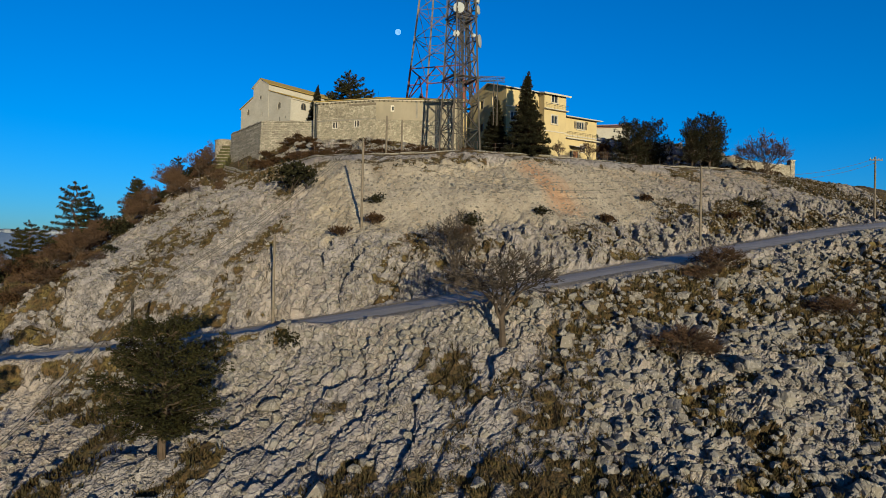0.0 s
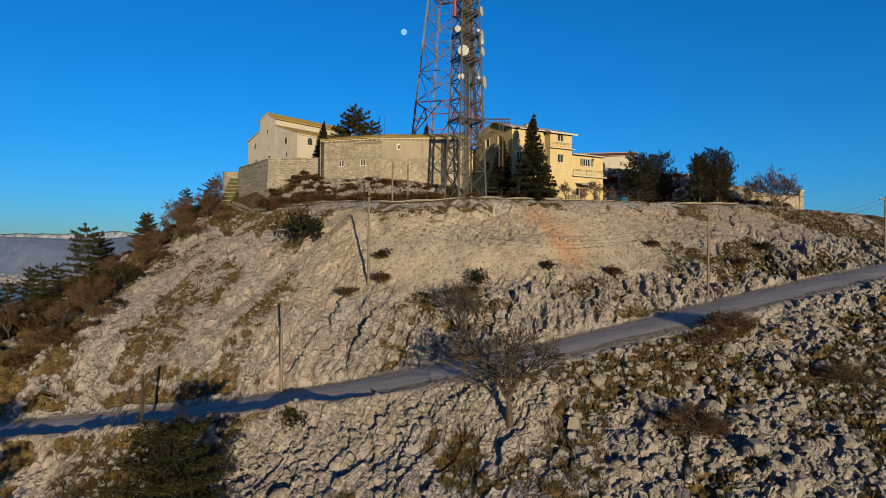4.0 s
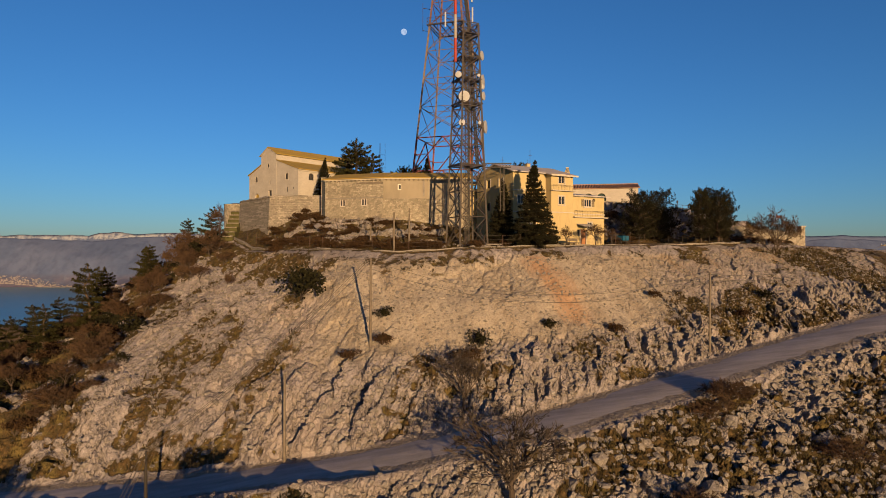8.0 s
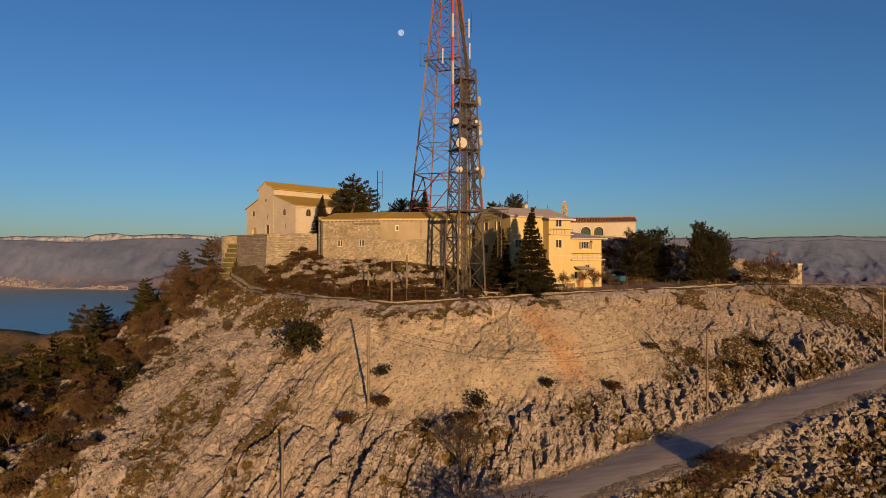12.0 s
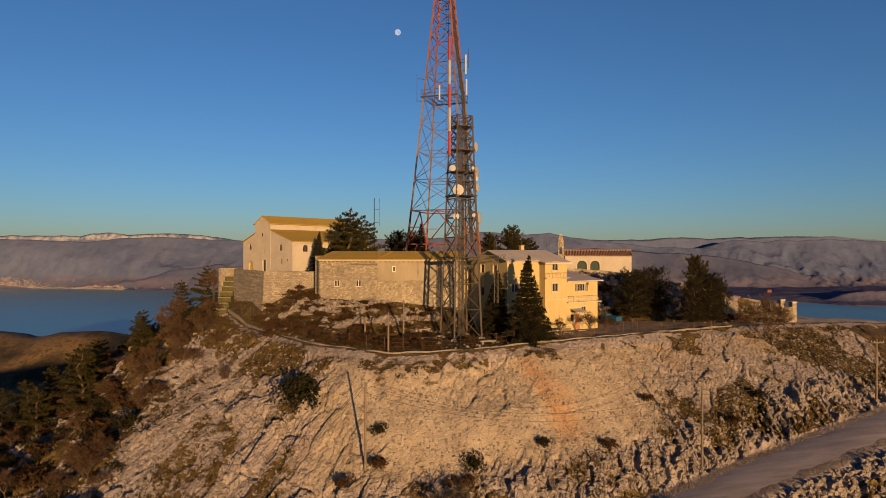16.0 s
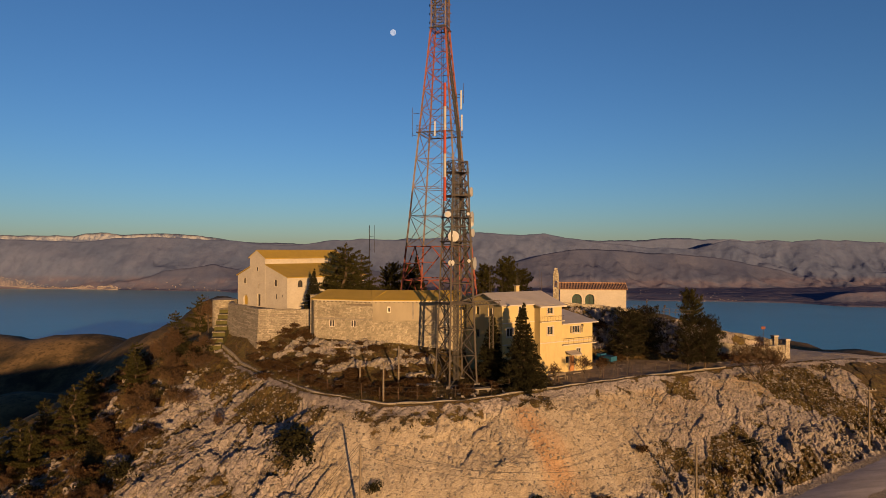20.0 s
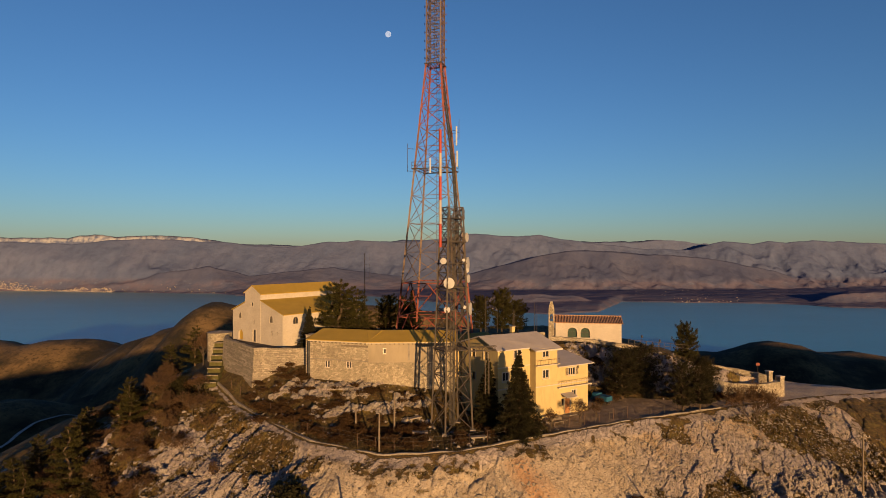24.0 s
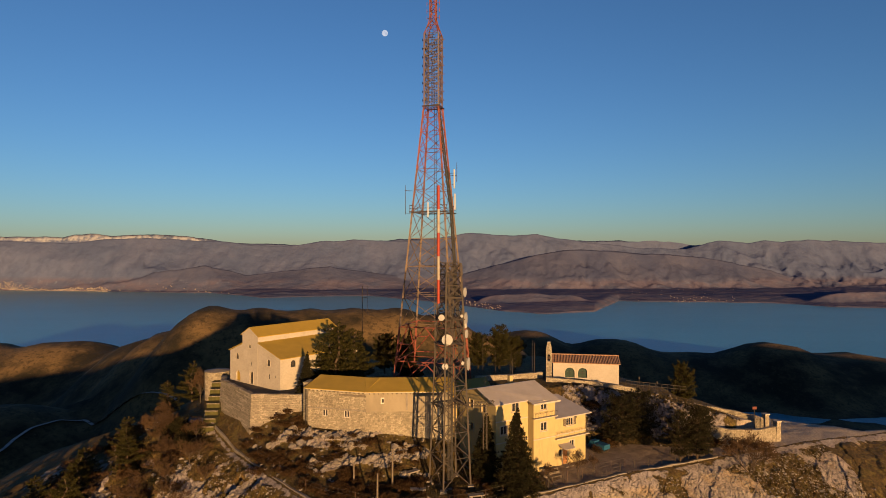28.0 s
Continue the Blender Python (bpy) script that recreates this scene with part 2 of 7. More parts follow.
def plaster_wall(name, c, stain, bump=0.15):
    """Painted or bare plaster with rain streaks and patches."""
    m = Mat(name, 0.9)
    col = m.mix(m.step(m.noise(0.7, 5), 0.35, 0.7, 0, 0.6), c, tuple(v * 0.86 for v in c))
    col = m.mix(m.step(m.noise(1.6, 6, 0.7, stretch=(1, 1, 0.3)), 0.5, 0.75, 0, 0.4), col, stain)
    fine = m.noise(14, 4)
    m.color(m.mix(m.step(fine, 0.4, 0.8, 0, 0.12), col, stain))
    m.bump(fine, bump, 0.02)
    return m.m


def foliage(name, c1, c2, scale=1.5):
    m = Mat(name, 0.8)
    node = m.n("ShaderNodeNewGeometry").outputs["Random Per Island"]
    col = m.mix(node, c1, c2)
    m.color(m.mix(m.step(m.noise(scale, 3), 0.35, 0.7, 0, 0.5), col, tuple(v * 0.5 for v in c1)))
    m.b.inputs["Specular IOR Level"].default_value = 0.1
    return m.m


def mountain_material():
    m = Mat("far_mountain", 1.0)
    big, mid = m.noise(0.004, 6), m.noise(0.0186, 8.4, 0.65)
    # Aerial haze is painted into these blue-lifted base colours, snow and plain included.
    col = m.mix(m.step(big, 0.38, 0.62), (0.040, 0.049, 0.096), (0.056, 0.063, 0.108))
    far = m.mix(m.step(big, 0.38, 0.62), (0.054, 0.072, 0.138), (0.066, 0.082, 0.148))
    # The "bare" attribute marks far ridges, painted paler and bluer for more haze.
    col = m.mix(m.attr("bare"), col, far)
    col = m.mix(m.step(mid, 0.45, 0.62, 0, 0.3), col, (0.0324, 0.043, 0.09))
    low = m.mix(m.step(m.noise(0.008, 7, 0.65, stretch=(0.5, 1, 1)), 0.42, 0.6), (0.078, 0.074, 0.112), (0.052, 0.062, 0.112))
    low = m.mix(m.step(m.noise(0.03, 5), 0.6, 0.72, 0, 0.6), low, (0.1, 0.12, 0.177))
    col = m.mix(m.step(m.attr("plain"), 0.2, 0.8), col, low)
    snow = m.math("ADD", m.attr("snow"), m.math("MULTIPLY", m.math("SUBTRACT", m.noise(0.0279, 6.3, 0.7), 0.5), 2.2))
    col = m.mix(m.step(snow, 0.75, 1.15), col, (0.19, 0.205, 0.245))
    m.color(col)
    m.bump(m.math("ADD", mid, m.math("MULTIPLY", m.noise(0.006, 7, 0.55), 2.0)), 0.35, 20)
    m.b.inputs["Specular IOR Level"].default_value = 0
    return m.m


def sea_material():
    m = Mat("sea_water", 0.28)
    m.color(m.mix(m.step(m.noise(0.003, 5, stretch=(0.85, 2.55, 0.85)), 0.4, 0.6), (0.034, 0.155, 0.215), (0.042, 0.18, 0.245)))
    m.b.inputs["Specular IOR Level"].default_value = 0.5
    m.bump(m.noise(0.06, 4, stretch=(0.85, 1.7, 0.85)), 0.35, 3)
    return m.m


def road_surface():
    """Worn asphalt: wheel tracks along the lane, patches, gravel washed over it."""
    m = Mat("worn_asphalt", 0.95)
    tracks, grit, patch = m.noise(1.1, 6, 0.65, stretch=(0.12, 1, 1)), m.noise(16, 4, 0.7), m.noise(0.5, 6, 0.7)
    col = m.mix(m.step(tracks, 0.35, 0.65), (0.20, 0.182, 0.178), (0.33, 0.302, 0.29))
    col = m.mix(m.step(patch, 0.5, 0.68, 0, 0.6), col, (0.27, 0.243, 0.21))
    col = m.mix(m.step(grit, 0.5, 0.75, 0, 0.5), col, (0.10, 0.088, 0.078))
    m.color(col)
    m.bump(m.math("ADD", grit, m.math("MULTIPLY", tracks, 1.5)), 0.8, 0.02)
    return m.m


GROUND, SEA, MOUNTAIN = ground_material(), sea_material(), mountain_material()
ASPHALT = road_surface()
RUBBLE = masonry("rubble_stone", (0.15, 0.13, 0.095), (0.34, 0.31, 0.24), (0.165, 0.14, 0.10), 0.32, 0.72, plaster=(0.20, 0.175, 0.128), plaster_above=4.15, wander=0.14)
RUBBLE_ALL = masonry("rubble_stone_full", (0.15, 0.13, 0.095), (0.33, 0.30, 0.232), (0.165, 0.14, 0.10), 0.34, 0.7, wander=0.14)
COURSED = masonry("coursed_limestone", (0.14, 0.123, 0.096), (0.27, 0.245, 0.20), (0.085, 0.068, 0.048), 0.5, 0.5, wander=0.10)
DRY_WALL = masonry("dry_stone", (0.12, 0.105, 0.08), (0.21, 0.19, 0.15), (0.05, 0.042, 0.03), 0.35, 0.6, wander=0.12)
CHURCH_WALL = masonry("limewashed_stone", (0.275, 0.254, 0.22), (0.305, 0.285, 0.248), (0.268, 0.247, 0.212), 0.38, 0.62, wander=0.12, relief=0.3)
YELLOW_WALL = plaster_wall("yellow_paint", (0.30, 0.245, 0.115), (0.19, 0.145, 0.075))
OCHRE_ROOF = plain("ochre_roof_sheet", (0.235, 0.165, 0.02), 0.7, 0.12, 0.6)
GREY_ROOF = plain("grey_roof_sheet", (0.27, 0.25, 0.235), 0.6, 0.15, 0.6)
TILE = plain("clay_tile", (0.24, 0.145, 0.09), 0.9, 0.35, 2.0)
TRIM = plain("pale_trim", (0.30, 0.275, 0.23), 0.9, 0.15, 2.0)
CONCRETE = plain("old_concrete", (0.16, 0.144, 0.126), 0.95, 0.3, 1.2)
# Near-black; in slits and openings it paints the shade inside.
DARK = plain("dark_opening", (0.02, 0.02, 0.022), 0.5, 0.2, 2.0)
WOOD = plain("weathered_wood", (0.109, 0.0912, 0.0684), 0.9, 0.35, 3.0)
BLACK_WOOD = plain("tarred_wood", (0.022, 0.019, 0.016), 0.9, 0.3, 3.0)
BROWN_DOOR = plain("brown_door", (0.224, 0.106, 0.0374), 0.6, 0.25, 3.0)
GREEN_DOOR = plain("green_shutter", (0.012, 0.03, 0.022), 0.6, 0.3, 3.0)
STEEL = plain("galvanised_steel", (0.034, 0.028, 0.024), 0.7, 0.35, 2.0)
RUST_STEEL = plain("weathered_steel", (0.07, 0.044, 0.03), 0.8, 0.35, 1.5, 0.1)
FADED = plain("bleached_red_paint", (0.10, 0.05, 0.034), 0.8, 0.4, 1.2)
RED_PAINT = plain("faded_red_paint", (0.125, 0.034, 0.022), 0.7, 0.35, 1.5)
WHITE_PAINT = plain("faded_white_paint", (0.10, 0.074, 0.056), 0.7, 0.4, 1.2)
BAND_RED = plain("tube_red", (0.20, 0.028, 0.013), 0.6, 0.2, 1.5)
BAND_WHITE = plain("tube_white", (0.22, 0.20, 0.175), 0.6, 0.2, 1.5)
LIME = plain("lime_surround", (0.40, 0.37, 0.32), 0.9, 0.15, 2.0)
DISH = plain("dish_white", (0.235, 0.24, 0.245), 0.6, 0.12, 1.5)
BLUE_PAINT = plain("blue_paint", (0.012, 0.06, 0.115), 0.5, 0.25, 2.0)
BLACK = plain("black_rubber", (0.025, 0.025, 0.025), 0.8, 0.2, 3.0)
WIRE = plain("dark_cable", (0.06, 0.055, 0.05), 0.8, 0.2, 1.0)
BARK = plain("bark", (0.05, 0.036, 0.024), 0.95, 0.4, 3.0)
GREY_BARK = plain("grey_bark", (0.045, 0.034, 0.025), 0.95, 0.35, 3.0)
TWIG = plain("twigs", (0.046, 0.027, 0.0125), 0.95, 0.3, 2.0, bump=0)
NEEDLE = foliage("pine_needles", (0.009, 0.010, 0.002), (0.034, 0.030, 0.006))
NEAR_NEEDLE = foliage("near_needles", (0.008, 0.0085, 0.0018), (0.026, 0.023, 0.005))
DARK_NEEDLE = foliage("dark_needles", (0.006, 0.0065, 0.0025), (0.018, 0.0165, 0.006))
SHRUB = foliage("evergreen_shrub", (0.006, 0.0065, 0.002), (0.018, 0.016, 0.005))
BROWN_SHRUB = foliage("dry_shrub", (0.022, 0.0125, 0.005), (0.05, 0.029, 0.0115))
GRASS = foliage("dry_grass", (0.0187, 0.0168, 0.00515), (0.0608, 0.0412, 0.014))
GLASS = plain("window_glass", (0.018, 0.02, 0.024), 0.15, 0.2, 2.0, bump=0)


# Terrace paving, darkened in its colour for the shade of the parapet.
SHADED_PAVING = plain("shaded_paving", (0.075, 0.065, 0.05), 0.95, 0.35, 1.5)
TURF = plain("dry_turf", (0.05, 0.048, 0.014), 0.95, 0.4, 2.0)


def rock_material():
    m = Mat("limestone", 0.95)
    mid, fine = m.noise(1.1, 6), m.noise(4.44, 3.8, 0.486)
    col = m.mix(m.step(mid, 0.3, 0.7), (0.092, 0.087, 0.088), (0.168, 0.158, 0.16))
    col = m.mix(m.math("MULTIPLY", m.random(), 0.4), col, (0.171, 0.143, 0.099))
    col = m.mix(m.step(m.n("ShaderNodeNewGeometry").outputs["Random Per Island"], 0.1, 1.0, 0.0, 0.5), col, (0.107, 0.0898, 0.0642))
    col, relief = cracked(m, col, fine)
    m.color(col)
    m.bump(relief, 0.8, 0.10)
    return m.m


ROCK = rock_material()

# ---- tools for shapes ----
def hashed(ix, iy, seed):
    v = np.sin(ix * 127.1 + iy * 311.7 + seed * 74.7) * 43758.5453
    return v - np.floor(v)


def vnoise(x, y, seed=0):
    ix, iy = np.floor(x), np.floor(y)
    fx, fy = x - ix, y - iy
    fx, fy = fx * fx * (3 - 2 * fx), fy * fy * (3 - 2 * fy)
    a, b = hashed(ix, iy, seed), hashed(ix + 1, iy, seed)
    c, d = hashed(ix, iy + 1, seed), hashed(ix + 1, iy + 1, seed)
    return (a * (1 - fx) + b * fx) * (1 - fy) + (c * (1 - fx) + d * fx) * fy


def fbm(x, y, size, octaves=4, seed=0):
    """Noise from -1 to 1."""
    total, amp, norm = 0, 1.0, 0
    for k in range(octaves):
        total = total + amp * (vnoise(x / size + 17.3 * k, y / size - 9.1 * k, seed + k) * 2 - 1)
        norm += amp
        amp, size = amp * 0.5, size * 0.5
    return total / norm


def crag(x, y, size, seed, tilt=0.7):
    """Broken blocks: the height of each block's tilted top, and how near its edge is."""
    gx, gy = x / size, y / size
    ix, iy = np.floor(gx), np.floor(gy)
    best = np.full(np.shape(gx), 9.0)
    second = best.copy()
    top = np.zeros(np.shape(gx))
    for dx in (-1, 0, 1):
        for dy in (-1, 0, 1):
            cx, cy = ix + dx, iy + dy
            px, py = cx + hashed(cx, cy, seed), cy + hashed(cx, cy, seed + 1)
            d = np.hypot(gx - px, gy - py)
            h = hashed(cx, cy, seed + 2) - 0.5 + tilt * ((hashed(cx, cy, seed + 3) - 0.5) * (gx - px) + (hashed(cx, cy, seed + 4) - 0.7) * (gy - py)) * 2
            near = d < best
            second = np.where(near, best, np.minimum(second, d))
            top = np.where(near, h, top)
            best = np.where(near, d, best)
    return top * size, np.clip((second - best) / 0.25, 0, 1)


def beds(u, v, long, wide, seed, rise):
    """Long blocks broken out of tilted beds: each one climbs across the bed by rise, then breaks off. Height of the tops, and how near the cracks are."""
    gx, gy = u / long, v / wide
    ix, iy = np.floor(gx), np.floor(gy)
    best = np.full(np.shape(gx), 9.0)
    second = best.copy()
    top = np.zeros(np.shape(gx))
    for dx in (-1, 0, 1):
        for dy in (-1, 0, 1):
            cx, cy = ix + dx, iy + dy
            px, py = cx + hashed(cx, cy, seed), cy + 0.15 + 0.7 * hashed(cx, cy, seed + 1)
            d = np.abs(gx - px) * 0.8 + np.abs(gy - py)
            h = 0.8 * (hashed(cx, cy, seed + 2) - 0.5) + (gy - py) * rise * (0.4 + 1.4 * hashed(cx, cy, seed + 3)) + (gx - px) * (hashed(cx, cy, seed + 4) - 0.5) * 0.7
            near = d < best
            second = np.where(near, best, np.minimum(second, d))
            top = np.where(near, h, top)
            best = np.where(near, d, best)
    return top * wide, np.clip((second - best) / 0.16, 0, 1) ** 0.7


def smooth(v, a, b):
    t = np.clip((v - a) / (b - a), 0, 1)
    return t * t * (3 - 2 * t)


def mesh_from(name, verts, faces, material=None):
    me = bpy.data.meshes.new(name)
    me.from_pydata(verts, [], faces)
    if material:
        me.materials.append(material)
    return me


def grid_mesh(name, X, Y, Z, material, attributes=()):
    rows, cols = X.shape
    me = bpy.data.meshes.new(name)
    me.vertices.add(rows * cols)
    me.vertices.foreach_set("co", np.stack([X, Y, Z], -1).ravel().astype(np.float32))
    i = np.arange(rows * cols).reshape(rows, cols)
    q = np.stack([i[:-1, :-1], i[:-1, 1:], i[1:, 1:], i[1:, :-1]], -1).reshape(-1, 4)
    me.loops.add(q.size)
    me.loops.foreach_set("vertex_index", q.ravel().astype(np.int32))
    me.polygons.add(len(q))
    me.polygons.foreach_set("loop_start", (np.arange(len(q)) * 4).astype(np.int32))
    me.polygons.foreach_set("use_smooth", np.zeros(len(q), bool))
    me.update(calc_edges=True)
    for key, values in attributes:
        layer = me.attributes.new(key, "FLOAT", "POINT")
        layer.data.foreach_set("value", values.ravel().astype(np.float32))
    me.materials.append(material)
    return me


# ---- the lie of the land: lines along the hill, as x, y, z ----
def line(*points):
    p = np.array(points, float)
    return lambda x: (np.interp(x, p[:, 0], p[:, 1]), np.interp(x, p[:, 0], p[:, 2]))


road_outer = line((-110, 68, -30), (-60, 52, -25.5), (-45, 47, -24), (-32, 44, -22.4), (-20, 42.6, -21), (-6, 40.4, -18.5), (9, 41.5, -15.8),
                  (19, 45.4, -14.2), (31, 50.8, -12.3), (41, 54.5, -10.7), (56, 61, -9), (90, 78, -6.5), (160, 100, -9))
road_width = line((-60, 5, 0), (-10, 4.8, 0), (10, 5.6, 0), (30, 6.2, 0), (90, 6.5, 0))
cut = line((-110, 3, 3), (-45, 3.5, 4.5), (-25, 3.6, 5.2), (-6, 3.6, 4.9), (11, 3.8, 3.6), (26, 3, 2.7), (40, 3, 2.2), (90, 3, 1.5))
slope = line((-110, 110, -31), (-60, 86, -20), (-45, 75, -15.5), (-32, 70, -11), (-25, 66, -8.8), (-18, 61, -9.2), (-12, 59.5, -7.4), (-4, 57, -8.2),
             (3.3, 59, -6.2), (11, 58, -7.2), (26, 64.5, -7), (40, 69, -5.8), (56, 76, -4.6), (90, 88, -4.6), (160, 108, -9))
rim = line((-110, 150, -33), (-88, 150, -23), (-60, 121, -12), (-45, 107, -4.5), (-32.5, 94, -0.6), (-25.5, 85.3, -2.9), (-18, 75.5, -3), (-12, 68, -2.9),
           (-4, 63.8, -3.2), (4.6, 63.3, -2.8), (13, 66.9, -2.5), (26, 72.7, -2.4), (40, 77, -2), (56, 84, -2.4), (90, 96, -4), (160, 115, -9))
toe = line((-110, 156, -33), (-45, 111, -4.2), (-32.5, 97, -0.3), (-25.5, 87, -1.8), (-18, 79, -1.9), (-12, 72.5, -2.4), (-4, 71.5, -2.5), (4.6, 74, -2.4),
           (9, 84, -2.2), (26, 84.5, -2.1), (40, 80.5, -1.9), (56, 92, -2.4), (70, 90.3, -3), (90, 97, -4.4), (160, 122, -9))
terrace = line((-110, 165, -34), (-45, 118, -5), (-32.5, 104, 2.5), (-25.5, 92, 3.5), (-18, 87, 3), (-12, 81.6, 1.3), (-4, 79.3, 1.1), (4.6, 80.5, 0.4),
               (9, 90, 4.3), (26, 90.5, 4.2), (38, 86.5, 2.6), (50, 84.5, -0.4), (56, 98, -2.6), (70, 91.3, -3.2), (90, 98.2, -5), (160, 130, -9))
inner = line((-110, 172, -36), (-45, 124, -9), (-32.5, 110, 4.2), (-12, 90, 4.5), (26, 97, 4.4), (40, 97, 2.6), (56, 103, -3.2), (70, 95, -7), (90, 102, -9), (160, 140, -11))
back = line((-110, 185, -45), (-45, 136, -18), (-30, 128, 2), (26, 124, 3), (40, 110, 1), (56, 112, -7), (70, 104, -15), (90, 110, -17), (160, 150, -22))
front = line((-110, 30, -38), (-60, 30, -31), (-30, 30, -27.3), (-12, 30, -24), (0, 30, -23.1), (13, 30, -22.9), (20, 30, -23.4), (45, 30, -23.5), (160, 30, -30))


def knots(x):
    """The profile of the hill across, at one x: y and z."""
    oy, oz = road_outer(x)
    w = road_width(x)[0]
    cy, cz = cut(x)
    fy, fz = front(x)
    pts = [(-400, fz - 160), (-30, fz - 24), (min(fy, oy - 8), fz), (oy - 4, oz - 2.6), (oy - 0.5, oz - 0.1), (oy, oz), (oy + w, oz + 0.42), (oy + w + cy, oz + cz)]
    pts += [slope(x), rim(x), toe(x), terrace(x), inner(x), back(x)]
    by, bz = back(x)
    pts += [(by + 40, bz - 26), (by + 160, bz - 75), (by + 420, bz - 150), (by + 900, bz - 215), (by + 1700, bz - 300)]
    y = np.maximum.accumulate(np.array([p[0] for p in pts], float) + np.arange(len(pts)) * 1e-3)
    return y, np.array([p[1] for p in pts], float)


HILLS = [(-245, 735, -42, 105, 170), (-190, 745, -43, 120, 170), (-135, 755, -42, 120, 170), (-80, 765, -45, 120, 160), (-25, 775, -45, 120, 150), (35, 785, -54, 90, 140), (90, 800, -84, 130, 140), (-320, 800, -76, 110, 160), (-385, 880, -97, 120, 150), (-420, 1000, -116, 170, 150), (-600, 1060, -125, 200, 160),
         (-800, 1080, -128, 240, 180), (240, 1340, -156, 170, 170), (430, 1330, -168, 160, 160), (600, 1290, -196, 160, 160), (760, 1260, -166, 150, 150), (930, 1260, -190, 170, 150),
         (1120, 1270, -212, 190, 150), (-430, 640, -132, 160, 150), (-700, 760, -150, 220, 170)]


def base_height(X, Y):
    """The clean land, on a grid of columns."""
    Z = np.empty_like(X)
    for j in range(X.shape[1]):
        ky, kz = knots(X[0, j])
        Z[:, j] = np.interp(Y[:, j], ky, kz)
    side = np.maximum(np.maximum(X - 900, -X - 170) / 900, 0)
    Z = Z - np.minimum(side, 1) * 120 - 36 * smooth(X, 80, 160) - 34 * smooth(-X, 76, 250)
    for hx, hy, hz, sx, sy in HILLS:
        g = np.exp(-(((X - hx) / sx) ** 2 + ((Y - hy) / sy) ** 2) / 1.3)
        H = -300 + (hz + 300) * g ** 0.8
        k = 26.0
        d = np.clip(0.5 + 0.5 * (H - Z) / k, 0, 1)
        Z = np.where(Y > 220, Z * (1 - d) + H * d + k * d * (1 - d) * 0.9, Z)
    far = smooth(Y, 220, 500)
    return Z + far * (fbm(X, Y, 130, 6, 5) * 9 - 6)


def zone(x, y):
    """How far a place lies from the road, and in which belt of the hill: outer edge, inner edge, mid slope, rim."""
    oy, _ = road_outer(x)
    iy = oy + road_width(x)[0]
    return oy, iy, slope(x)[0], rim(x)[0], toe(x)[0], terrace(x)[0]


def flank(x, y):
    """How far a place lies beyond the edge of the brush on the shaded flank."""
    return -x - np.interp(y, (46, 60, 75, 90), (27, 30.5, 33, 28.5))


def spread(fine_a, fine_b, step, out_a, out_b, grow):
    core = list(np.arange(fine_a, fine_b + step / 2, step))
    v, s = core[-1], step
    while v < out_b:
        s *= grow
        v += s
        core.append(v)
    v, s, low = core[0], step, []
    while v > out_a:
        s *= grow
        v -= s
        low.append(v)
    return np.array(low[::-1] + core)


